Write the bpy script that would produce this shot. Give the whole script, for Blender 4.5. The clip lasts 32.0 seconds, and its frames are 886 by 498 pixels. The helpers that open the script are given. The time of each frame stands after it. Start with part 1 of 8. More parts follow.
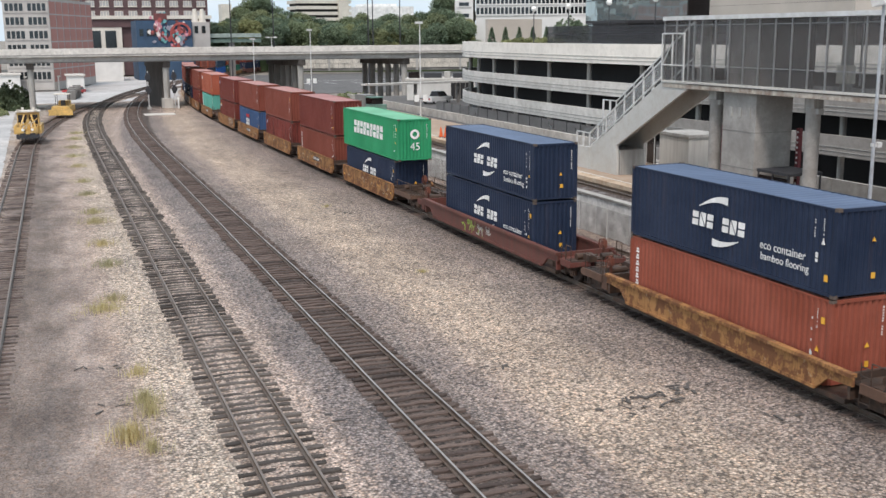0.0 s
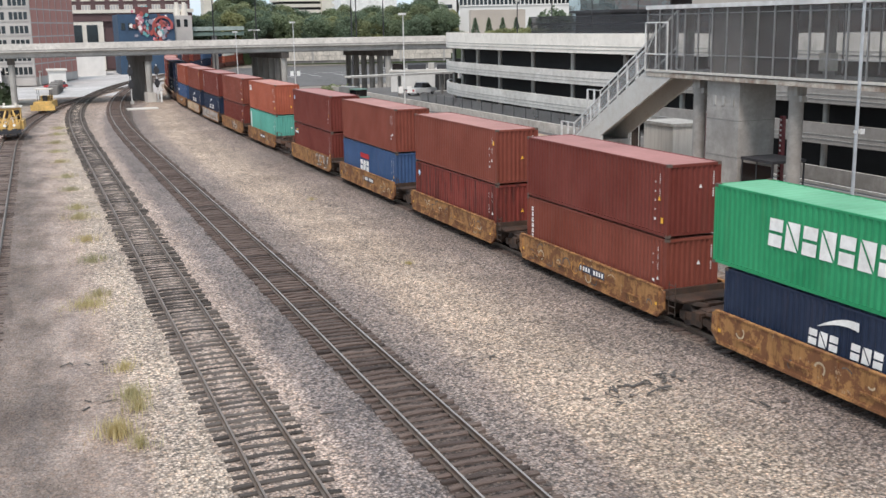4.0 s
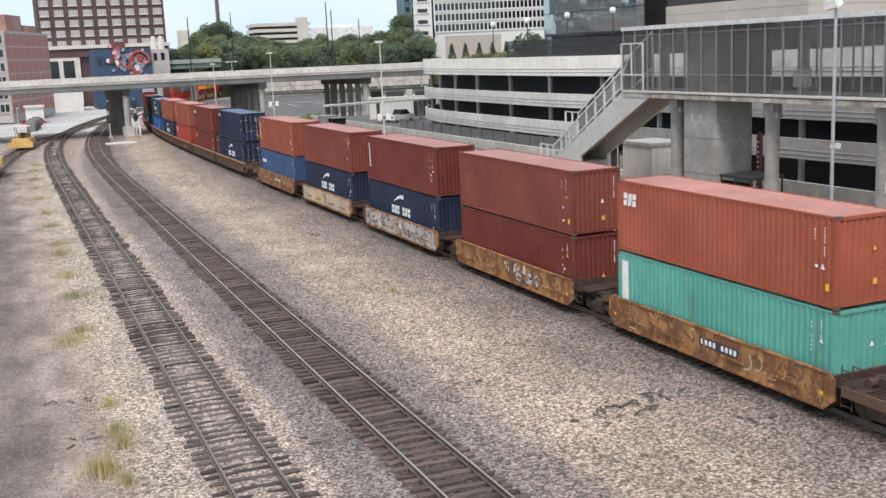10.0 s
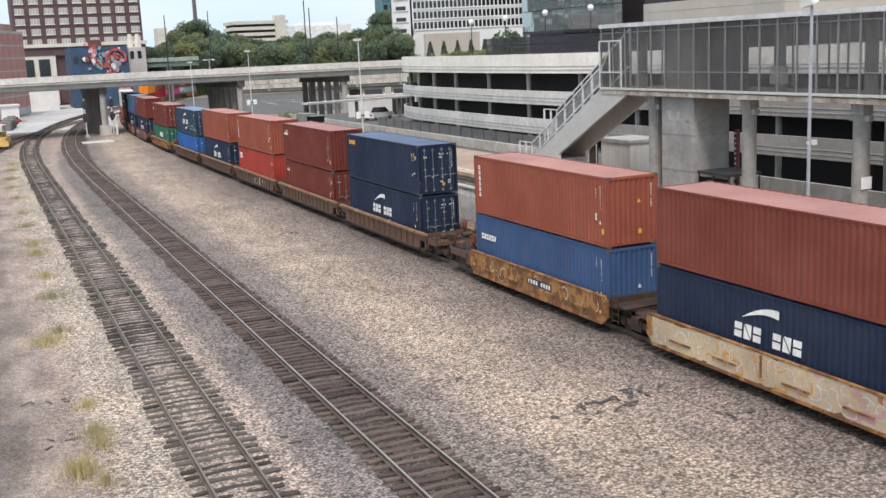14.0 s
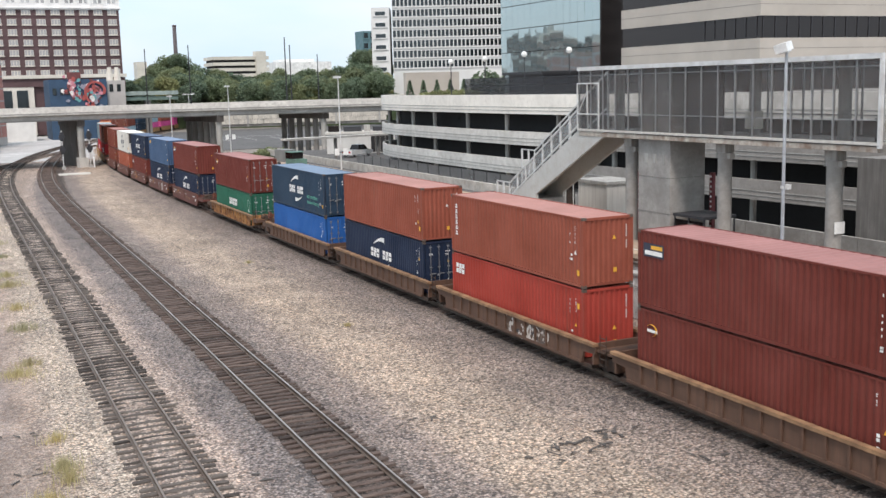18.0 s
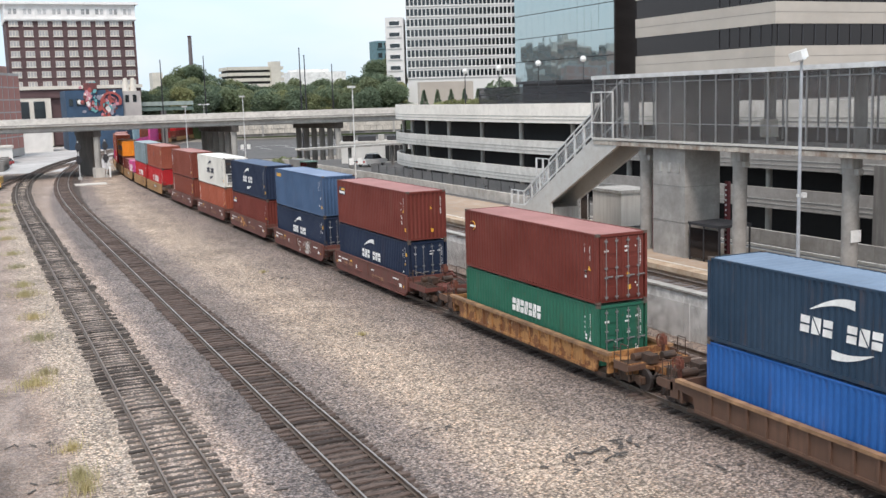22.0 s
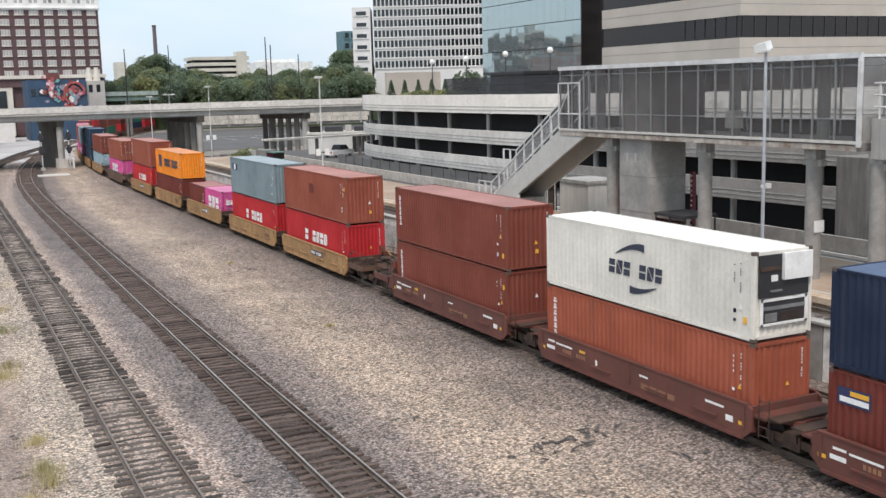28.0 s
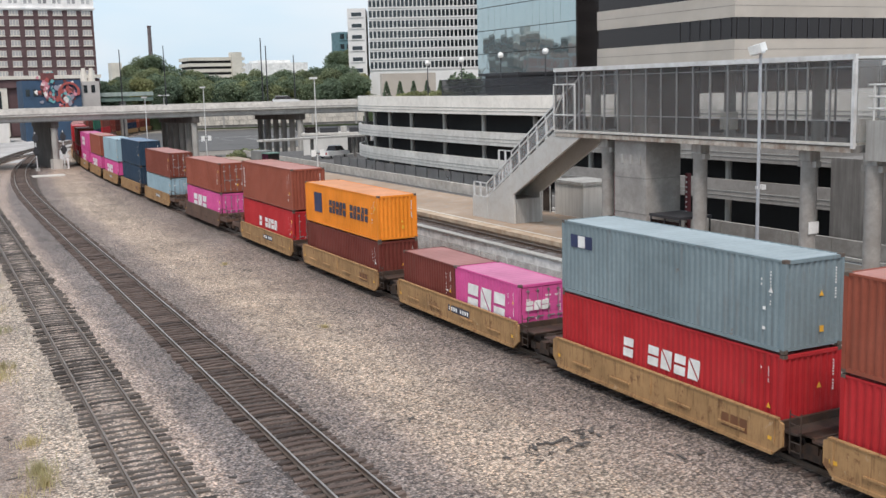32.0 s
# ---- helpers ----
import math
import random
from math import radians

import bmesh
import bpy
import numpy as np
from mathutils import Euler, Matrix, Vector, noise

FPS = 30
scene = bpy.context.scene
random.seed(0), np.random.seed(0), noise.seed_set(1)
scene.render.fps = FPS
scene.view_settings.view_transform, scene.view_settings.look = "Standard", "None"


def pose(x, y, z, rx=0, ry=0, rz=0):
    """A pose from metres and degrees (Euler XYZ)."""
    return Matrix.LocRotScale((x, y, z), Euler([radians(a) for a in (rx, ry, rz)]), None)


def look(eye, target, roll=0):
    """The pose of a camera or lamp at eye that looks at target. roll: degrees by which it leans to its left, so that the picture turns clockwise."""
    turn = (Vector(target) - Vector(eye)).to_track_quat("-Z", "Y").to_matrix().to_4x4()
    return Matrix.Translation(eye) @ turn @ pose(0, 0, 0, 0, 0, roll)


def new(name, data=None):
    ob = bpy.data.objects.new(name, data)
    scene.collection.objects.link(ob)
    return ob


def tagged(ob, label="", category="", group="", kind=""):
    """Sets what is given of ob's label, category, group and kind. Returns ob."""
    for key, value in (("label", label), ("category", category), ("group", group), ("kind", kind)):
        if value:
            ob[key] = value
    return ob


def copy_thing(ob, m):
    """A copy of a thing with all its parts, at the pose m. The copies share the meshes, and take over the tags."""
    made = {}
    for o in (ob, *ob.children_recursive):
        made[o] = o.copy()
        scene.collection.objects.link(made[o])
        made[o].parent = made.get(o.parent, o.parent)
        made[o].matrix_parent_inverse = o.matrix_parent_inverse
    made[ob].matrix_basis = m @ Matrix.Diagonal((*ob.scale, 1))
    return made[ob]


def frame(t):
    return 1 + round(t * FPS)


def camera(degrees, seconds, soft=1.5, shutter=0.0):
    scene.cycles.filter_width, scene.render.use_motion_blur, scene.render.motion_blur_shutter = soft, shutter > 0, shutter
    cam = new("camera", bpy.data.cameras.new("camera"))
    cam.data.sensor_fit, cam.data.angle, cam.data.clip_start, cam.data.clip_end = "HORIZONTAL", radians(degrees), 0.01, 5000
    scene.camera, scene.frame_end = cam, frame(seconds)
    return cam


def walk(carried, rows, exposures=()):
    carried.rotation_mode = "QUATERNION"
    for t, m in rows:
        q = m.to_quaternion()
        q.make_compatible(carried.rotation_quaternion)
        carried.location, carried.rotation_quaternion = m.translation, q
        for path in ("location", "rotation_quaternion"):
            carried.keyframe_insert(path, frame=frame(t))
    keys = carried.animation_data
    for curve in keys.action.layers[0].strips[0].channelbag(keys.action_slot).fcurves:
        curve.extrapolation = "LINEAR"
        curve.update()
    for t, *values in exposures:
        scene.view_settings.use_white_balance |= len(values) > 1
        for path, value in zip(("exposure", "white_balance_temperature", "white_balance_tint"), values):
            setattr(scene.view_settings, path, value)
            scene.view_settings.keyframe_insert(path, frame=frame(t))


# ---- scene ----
# ---- camera ----
EYE = Vector((0.0, 0.0, 11.63))
cam = camera(45.76, 32.0)


def aim(yaw, pitch, roll):
    """The camera's pose from its turn to the left of the tracks, its tilt upwards and its roll, in degrees."""
    a, b = radians(yaw), radians(pitch)
    return look(EYE, EYE + Vector((-math.sin(a) * math.cos(b), math.cos(a) * math.cos(b), math.sin(b))), roll)


walk(cam, [(t, aim(a, b, c)) for t, a, b, c in (
    (0, -20.93, -11.61, -0.49), (0.5, -21.02, -11.68, 0.21), (1, -21.71, -11.79, 0.23), (1.5, -22.09, -11.95, 0.32),
    (2, -22.23, -12.49, 0.61), (2.5, -22.29, -12.30, -0.10), (4.5, -21.14, -12.03, -1.60), (5, -20.50, -11.82, -2.24),
    (5.5, -20.36, -11.47, -2.22), (6, -20.33, -11.31, -2.31), (6.5, -20.48, -11.18, -2.52), (7, -20.83, -11.14, -2.56),
    (7.5, -21.18, -11.15, -2.53), (8, -21.51, -11.19, -2.56), (8.5, -21.65, -11.33, -2.50), (9, -21.74, -11.24, -2.75),
    (9.5, -22.07, -11.00, -2.76), (10, -22.69, -10.73, -2.52), (10.5, -23.10, -10.51, -3.04), (11, -23.75, -10.48, -2.06),
    (11.5, -23.77, -10.47, -1.64), (12, -23.67, -10.47, -2.28), (12.5, -23.35, -10.68, -2.42), (13, -23.20, -10.83, -2.68),
    (13.5, -23.46, -10.76, -2.71), (14, -23.82, -10.90, -2.62), (14.5, -24.05, -10.95, -1.92), (16.5, -24.88, -10.37, -1.25),
    (17, -25.18, -9.73, -1.13), (17.5, -25.21, -9.17, -1.47), (18, -25.19, -8.87, -1.49), (18.5, -25.16, -8.75, -1.52),
    (19, -25.08, -8.78, -1.55), (19.5, -24.94, -8.78, -1.54), (20, -24.75, -8.74, -1.63), (20.5, -24.49, -8.67, -1.68),
    (21, -24.34, -8.51, -1.79), (21.5, -24.31, -8.39, -1.72), (22, -24.41, -8.35, -1.71), (22.5, -24.68, -8.33, -1.65),
    (23, -25.01, -8.41, -1.57), (23.5, -25.13, -8.46, -1.63), (24, -25.31, -8.47, -1.73), (24.5, -25.54, -8.47, -1.69),
    (25, -25.82, -8.62, -1.58), (25.5, -26.14, -8.88, -1.42), (27.5, -26.25, -8.93, -1.59), (28, -26.18, -8.90, -1.58),
    (28.5, -26.16, -8.86, -1.56), (29, -26.31, -8.76, -1.47), (29.5, -26.46, -8.67, -1.45), (30, -26.58, -8.72, -1.43),
    (30.5, -26.57, -8.70, -1.51), (31, -26.52, -8.67, -1.56), (31.5, -26.34, -8.78, -1.66), (32, -26.45, -8.85, -1.50),)],
     [(0, 0.38, 6450, 13.5), (2, 0.4, 6450, 13.5), (5, 0.46, 6450, 13.5), (20, 0.485, 6450, 13.5), (25, 0.49, 6450, 13.5), (28, 0.365, 6450, 13.5), (30, 0.355, 6450, 13.5), (32, 0.295, 6450, 13.5)])

# ---- light ----
world = bpy.data.worlds.new("overcast_sky")
scene.world = world
world.use_nodes = True
wn = world.node_tree
sky = wn.nodes.new("ShaderNodeTexSky")
sky.sky_type = "NISHITA"
sky.sun_disc = False
sky.sun_elevation, sky.sun_rotation = radians(58), radians(-150)
sky.air_density, sky.dust_density, sky.ozone_density = 1.0, 4.0, 1.0
veil = wn.nodes.new("ShaderNodeMix")
veil.data_type = "RGBA"
veil.inputs[0].default_value = 0.72
cloud_at = wn.nodes.new("ShaderNodeTexCoord")
cloud_map = wn.nodes.new("ShaderNodeMapping")
cloud_map.inputs["Scale"].default_value = (1.0, 1.0, 3.0)
cloud = wn.nodes.new("ShaderNodeTexNoise")
cloud.inputs["Scale"].default_value, cloud.inputs["Detail"].default_value, cloud.inputs["Roughness"].default_value = 2.6, 5.0, 0.5
cloud_tone = wn.nodes.new("ShaderNodeValToRGB")
cloud_tone.color_ramp.elements[0].position, cloud_tone.color_ramp.elements[0].color = 0.36, (0.66, 0.87, 1.0, 1)
cloud_tone.color_ramp.elements[1].position, cloud_tone.color_ramp.elements[1].color = 0.62, (0.86, 0.95, 1.0, 1)
cloud_gain = wn.nodes.new("ShaderNodeVectorMath")
cloud_gain.operation = "SCALE"
cloud_gain.inputs["Scale"].default_value = 10.3
wn.links.new(cloud_at.outputs["Generated"], cloud_map.inputs[0])
wn.links.new(cloud_map.outputs[0], cloud.inputs["Vector"])
wn.links.new(cloud.outputs["Fac"], cloud_tone.inputs[0])
wn.links.new(cloud_tone.outputs[0], cloud_gain.inputs[0])
wn.links.new(cloud_gain.outputs[0], veil.inputs[7])
wn.links.new(sky.outputs[0], veil.inputs[6])
wn.links.new(veil.outputs[2], wn.nodes["Background"].inputs[0])
wn.nodes["Background"].inputs[1].default_value = 0.096
sun_data = bpy.data.lights.new("sun", "SUN")
sun_data.energy, sun_data.angle, sun_data.color = 2.0, radians(12), (1.0, 0.915, 0.83)
sun = new("sun", sun_data)
sun.matrix_world = look((-30, -50, 95), (0, 0, 0))
scene.view_settings.exposure = 0.5

# ---- materials ----
def nodes_of(name):
    m = bpy.data.materials.new(name)
    m.use_nodes = True
    return m, m.node_tree, m.node_tree.nodes["Principled BSDF"]


def coords(nt, kind="Object", scale=(1, 1, 1)):
    tc = nt.nodes.new("ShaderNodeTexCoord")
    mp = nt.nodes.new("ShaderNodeMapping")
    mp.inputs["Scale"].default_value = scale
    nt.links.new(tc.outputs[kind], mp.inputs[0])
    return mp.outputs[0]


def noise_tex(nt, vec, scale, detail=4.0, rough=0.6):
    n = nt.nodes.new("ShaderNodeTexNoise")
    n.inputs["Scale"].default_value, n.inputs["Detail"].default_value, n.inputs["Roughness"].default_value = scale, detail, rough
    nt.links.new(vec, n.inputs["Vector"])
    return n.outputs["Fac"]


def ramp(nt, fac, stops):
    r = nt.nodes.new("ShaderNodeValToRGB")
    e = r.color_ramp.elements
    while len(e) < len(stops):
        e.new(0.5)
    for k, (p, c) in enumerate(stops):
        e[k].position, e[k].color = p, (*c, 1) if len(c) == 3 else c
    nt.links.new(fac, r.inputs[0])
    return r.outputs[0]


def grey(v):
    return (v, v, v)


def mixed(nt, a, b, fac, mode="MIX"):
    x = nt.nodes.new("ShaderNodeMix")
    x.data_type, x.blend_type = "RGBA", mode
    for sock, v in ((x.inputs[6], a), (x.inputs[7], b), (x.inputs[0], fac)):
        if isinstance(v, (int, float)):
            sock.default_value = v
        elif isinstance(v, tuple):
            sock.default_value = (*v, 1)
        else:
            nt.links.new(v, sock)
    return x.outputs[2]


def bumped(nt, bsdf, height, strength=0.3, dist=0.02):
    b = nt.nodes.new("ShaderNodeBump")
    b.inputs["Strength"].default_value, b.inputs["Distance"].default_value = strength, dist
    nt.links.new(height, b.inputs["Height"])
    nt.links.new(b.outputs[0], bsdf.inputs["Normal"])


def times(c, k):
    return tuple(min(1.0, v * k) for v in c)


MADE = {}


def surface(name, color, rough=0.6, metal=0.0, fine=18.0, coarse=0.7, vary=0.22, dirt=None, dirt_amount=0.35, bump=0.15, streak=False, kind="Object"):
    """A worn surface: colour with fine grain, broad blotches, and dirt that may run down in streaks."""
    if name in MADE:
        return MADE[name]
    m, nt, b = nodes_of(name)
    v = coords(nt, kind)
    f1, f2 = noise_tex(nt, v, fine, 5), noise_tex(nt, v, coarse, 3)
    base = ramp(nt, f2, [(0.3, times(color, 1 - vary)), (0.7, times(color, 1 + vary))])
    grain = ramp(nt, f1, [(0.3, grey(1 - vary)), (0.7, grey(1.0))])
    col = mixed(nt, base, grain, 0.6, "MULTIPLY")
    if dirt:
        dv = coords(nt, kind, (2.2, 2.2, 0.12) if streak else (1, 1, 1))
        d = ramp(nt, noise_tex(nt, dv, 1.6, 6, 0.7), [(0.52 - dirt_amount * 0.25, grey(0)), (0.78, grey(min(1.0, dirt_amount * 2)))])
        col = mixed(nt, col, dirt, d)
    nt.links.new(col, b.inputs["Base Color"])
    r = ramp(nt, f1, [(0.2, grey(max(0.05, rough - 0.12))), (0.8, grey(min(1.0, rough + 0.12)))])
    nt.links.new(r, b.inputs["Roughness"])
    b.inputs["Metallic"].default_value = metal
    if bump:
        bumped(nt, b, f1, bump, 0.01)
    MADE[name] = m
    return m


def plain(name, color, rough=0.6, metal=0.0):
    return surface(name, color, rough, metal, 25, 1.5, 0.1, None, 0, 0.05)


def gravel(name, tones, size=0.055, patch=0.35, patch_tone=None, relief=0.9):
    """Crushed stone: every stone its own tone, with worn patches between."""
    m, nt, b = nodes_of(name)
    v = coords(nt)
    vo = nt.nodes.new("ShaderNodeTexVoronoi")
    vo.inputs["Scale"].default_value = 1 / size
    nt.links.new(v, vo.inputs["Vector"])
    sep = nt.nodes.new("ShaderNodeSeparateColor")
    nt.links.new(vo.outputs["Color"], sep.inputs[0])
    stone = ramp(nt, sep.outputs[0], [(k / (len(tones) - 1), c) for k, c in enumerate(tones)])
    vo2 = nt.nodes.new("ShaderNodeTexVoronoi")
    vo2.inputs["Scale"].default_value = 0.37 / size
    nt.links.new(v, vo2.inputs["Vector"])
    sep2 = nt.nodes.new("ShaderNodeSeparateColor")
    nt.links.new(vo2.outputs["Color"], sep2.inputs[0])
    big = ramp(nt, sep2.outputs[1], [(0.0, grey(0.62)), (1.0, grey(1.3))])
    stone = mixed(nt, stone, big, 0.75, "MULTIPLY")
    gap = ramp(nt, vo.outputs["Distance"], [(0.25, grey(1.0)), (0.75, grey(0.45))])
    col = mixed(nt, stone, gap, 0.75, "MULTIPLY")
    blot = ramp(nt, noise_tex(nt, v, patch, 5, 0.62), [(0.38, grey(0.0)), (0.66, grey(1.0))])
    col = mixed(nt, col, mixed(nt, col, patch_tone or (0.5, 0.47, 0.43), 0.55), blot)
    big2 = ramp(nt, noise_tex(nt, v, 0.09, 3), [(0.3, grey(0.84)), (0.7, grey(1.1))])
    col = mixed(nt, col, big2, 1.0, "MULTIPLY")
    nt.links.new(col, b.inputs["Base Color"])
    b.inputs["Roughness"].default_value = 0.95
    bumped(nt, b, vo.outputs["Distance"], relief, 0.05)
    return m


def glass(name, tint, rough=0.05):
    m, nt, b = nodes_of(name)
    b.inputs["Base Color"].default_value = (*tint, 1)
    b.inputs["Metallic"].default_value = 0.75
    v = coords(nt)
    bumped(nt, b, noise_tex(nt, v, 0.35, 2), 0.05, 0.2)
    b.inputs["Roughness"].default_value = rough
    return m


def mesh_screen(name, color, share):
    """Woven wire: part of the light goes straight through."""
    m, nt, b = nodes_of(name)
    b.inputs["Base Color"].default_value = (*color, 1)
    b.inputs["Roughness"].default_value, b.inputs["Metallic"].default_value = 0.55, 0.4
    v = coords(nt)
    f = ramp(nt, noise_tex(nt, v, 0.6, 4), [(0.3, grey(max(0.0, share - 0.08))), (0.7, grey(share + 0.08))])
    tr = nt.nodes.new("ShaderNodeBsdfTransparent")
    mx = nt.nodes.new("ShaderNodeMixShader")
    nt.links.new(f, mx.inputs[0])
    nt.links.new(tr.outputs[0], mx.inputs[1])
    nt.links.new(b.outputs[0], mx.inputs[2])
    nt.links.new(mx.outputs[0], nt.nodes["Material Output"].inputs[0])
    return m


def yard_gravel(name, size=0.095):
    """The yard's crushed stone, its tone laid out in bands along the tracks: cinders, pale verge, grey ballast, tan field."""
    m, nt, b = nodes_of(name)
    v = coords(nt)
    sep = nt.nodes.new("ShaderNodeSeparateXYZ")
    nt.links.new(v, sep.inputs[0])

    def calc(op, p, q, r=None):
        n = nt.nodes.new("ShaderNodeMath")
        n.operation = op
        for k, val in enumerate((p, q) if r is None else (p, q, r)):
            if isinstance(val, (int, float)):
                n.inputs[k].default_value = val
            else:
                nt.links.new(val, n.inputs[k])
        return n.outputs[0]

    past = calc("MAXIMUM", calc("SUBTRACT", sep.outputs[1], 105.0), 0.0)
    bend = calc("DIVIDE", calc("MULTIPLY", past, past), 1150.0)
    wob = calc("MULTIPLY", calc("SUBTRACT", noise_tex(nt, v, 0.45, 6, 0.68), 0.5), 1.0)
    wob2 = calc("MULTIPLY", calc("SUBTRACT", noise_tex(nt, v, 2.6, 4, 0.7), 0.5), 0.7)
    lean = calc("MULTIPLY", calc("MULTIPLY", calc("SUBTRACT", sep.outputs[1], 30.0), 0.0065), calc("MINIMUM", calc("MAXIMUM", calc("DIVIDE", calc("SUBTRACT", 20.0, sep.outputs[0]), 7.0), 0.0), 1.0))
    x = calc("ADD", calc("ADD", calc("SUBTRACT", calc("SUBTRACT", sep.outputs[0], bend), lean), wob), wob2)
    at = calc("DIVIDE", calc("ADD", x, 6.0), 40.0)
    # Dark at 9.6-11.8 and 22.8-26: brown ballast, with sleeper-gap and train shade mixed in.
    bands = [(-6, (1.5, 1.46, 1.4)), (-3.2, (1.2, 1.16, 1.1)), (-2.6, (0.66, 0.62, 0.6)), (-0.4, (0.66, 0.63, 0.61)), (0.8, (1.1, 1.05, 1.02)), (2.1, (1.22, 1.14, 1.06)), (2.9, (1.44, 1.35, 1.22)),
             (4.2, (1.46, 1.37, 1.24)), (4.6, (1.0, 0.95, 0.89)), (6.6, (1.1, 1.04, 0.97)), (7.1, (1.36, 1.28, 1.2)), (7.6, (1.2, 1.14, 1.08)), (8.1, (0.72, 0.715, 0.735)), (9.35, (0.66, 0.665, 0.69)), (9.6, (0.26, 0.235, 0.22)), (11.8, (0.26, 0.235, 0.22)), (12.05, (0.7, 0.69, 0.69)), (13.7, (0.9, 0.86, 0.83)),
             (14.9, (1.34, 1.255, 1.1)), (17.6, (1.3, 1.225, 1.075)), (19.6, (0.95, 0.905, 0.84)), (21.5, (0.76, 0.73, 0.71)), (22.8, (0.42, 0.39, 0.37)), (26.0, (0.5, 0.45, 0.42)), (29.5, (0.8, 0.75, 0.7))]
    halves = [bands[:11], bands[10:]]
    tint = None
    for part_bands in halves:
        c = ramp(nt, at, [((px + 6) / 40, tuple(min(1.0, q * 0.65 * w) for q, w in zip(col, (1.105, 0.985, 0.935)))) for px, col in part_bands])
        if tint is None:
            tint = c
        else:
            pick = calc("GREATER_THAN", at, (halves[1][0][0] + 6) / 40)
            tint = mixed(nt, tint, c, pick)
    vo = nt.nodes.new("ShaderNodeTexVoronoi")
    vo.inputs["Scale"].default_value = 1 / size
    nt.links.new(v, vo.inputs["Vector"])
    s1 = nt.nodes.new("ShaderNodeSeparateColor")
    nt.links.new(vo.outputs["Color"], s1.inputs[0])
    stone = ramp(nt, s1.outputs[0], [(0.0, grey(0.17)), (0.3, (0.44, 0.425, 0.41)), (0.6, (0.65, 0.62, 0.595)), (0.88, (0.81, 0.78, 0.75)), (1.0, (0.97, 0.95, 0.92))])
    gap = ramp(nt, vo.outputs["Distance"], [(0.3, grey(1.0)), (0.8, grey(0.27))])
    col = mixed(nt, stone, gap, 0.85, "MULTIPLY")
    trodden = ramp(nt, at, [(0.17, grey(0.75)), (0.225, grey(0.0))])
    silt = ramp(nt, noise_tex(nt, v, 7.0, 10, 0.85), [(0.34, (0.22, 0.212, 0.2)), (0.5, (0.48, 0.465, 0.445)), (0.66, (0.78, 0.755, 0.72))])
    col = mixed(nt, col, silt, trodden)
    stain = ramp(nt, noise_tex(nt, coords(nt, "Object", (1.0, 0.5, 1.0)), 0.55, 5, 0.6), [(0.42, grey(0.0)), (0.62, grey(1.0))])
    col = mixed(nt, col, mixed(nt, col, mixed(nt, (1.0, 1.0, 1.0), (0.5, 0.47, 0.45), trodden), 1.0, "MULTIPLY"), stain)
    col = mixed(nt, col, tint, 1.0, "MULTIPLY")
    rust = ramp(nt, s1.outputs[1], [(0.72, grey(0)), (0.8, grey(0.28))])
    col = mixed(nt, col, mixed(nt, col, (1.0, 0.72, 0.5), 1.0, "MULTIPLY"), rust)
    broad = ramp(nt, noise_tex(nt, v, 0.16, 5, 0.6), [(0.3, grey(0.78)), (0.7, grey(1.2))])
    col = mixed(nt, col, broad, 1.0, "MULTIPLY")
    clump = ramp(nt, noise_tex(nt, v, 3.2, 5, 0.75), [(0.36, grey(0.8)), (0.64, grey(1.14))])
    drift = ramp(nt, noise_tex(nt, coords(nt, "Object", (1.0, 0.3, 1.0)), 1.1, 7, 0.72), [(0.34, (0.8, 0.8, 0.82)), (0.5, (0.98, 0.97, 0.96)), (0.68, (1.18, 1.15, 1.11))])
    col = mixed(nt, col, drift, 1.0, "MULTIPLY")
    col = mixed(nt, col, clump, 1.0, "MULTIPLY")
    blot = ramp(nt, noise_tex(nt, v, 0.7, 6, 0.7), [(0.6, grey(0)), (0.74, grey(0.3))])
    col = mixed(nt, col, (0.12, 0.108, 0.1), blot)
    nt.links.new(col, b.inputs["Base Color"])
    b.inputs["Roughness"].default_value = 0.95
    bumped(nt, b, vo.outputs["Distance"], 1.0, 0.08)
    return m


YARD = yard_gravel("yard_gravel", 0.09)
GRAVEL_GREY = gravel("grey_ballast", [(0.07, 0.065, 0.065), (0.16, 0.145, 0.14), (0.25, 0.225, 0.215), (0.17, 0.16, 0.165), (0.5, 0.46, 0.44)], 0.075, 0.3, (0.2, 0.185, 0.18))
DIRT = gravel("yard_dirt", [(0.2, 0.18, 0.155), (0.28, 0.25, 0.215), (0.34, 0.31, 0.265), (0.26, 0.24, 0.22)], 0.05, 0.12, (0.3, 0.26, 0.21), 0.5)
CONCRETE = surface("weathered_concrete", (0.42, 0.41, 0.385), 0.85, 0, 9, 0.5, 0.16, (0.2, 0.185, 0.17), 0.4, 0.25, True)
BRIDGE_CONCRETE = surface("bridge_concrete", (0.5, 0.485, 0.455), 0.85, 0, 5, 0.35, 0.16, (0.25, 0.235, 0.215), 0.4, 0.2)
BRIDGE_PALE = surface("bridge_parapet_concrete", (0.64, 0.615, 0.57), 0.85, 0, 5, 0.3, 0.14, (0.3, 0.28, 0.255), 0.4, 0.2)
COLUMN_CONCRETE = surface("column_concrete", (0.34, 0.325, 0.305), 0.85, 0, 8, 0.6, 0.2, (0.2, 0.185, 0.17), 0.45, 0.25)
CONCRETE_DARK = surface("stained_concrete", (0.25, 0.24, 0.225), 0.88, 0, 9, 0.4, 0.22, (0.11, 0.1, 0.095), 0.5, 0.25, True)
CONCRETE_PALE = surface("pale_concrete", (0.6, 0.575, 0.53), 0.85, 0, 7, 0.25, 0.1, (0.36, 0.33, 0.3), 0.35, 0.2, True)
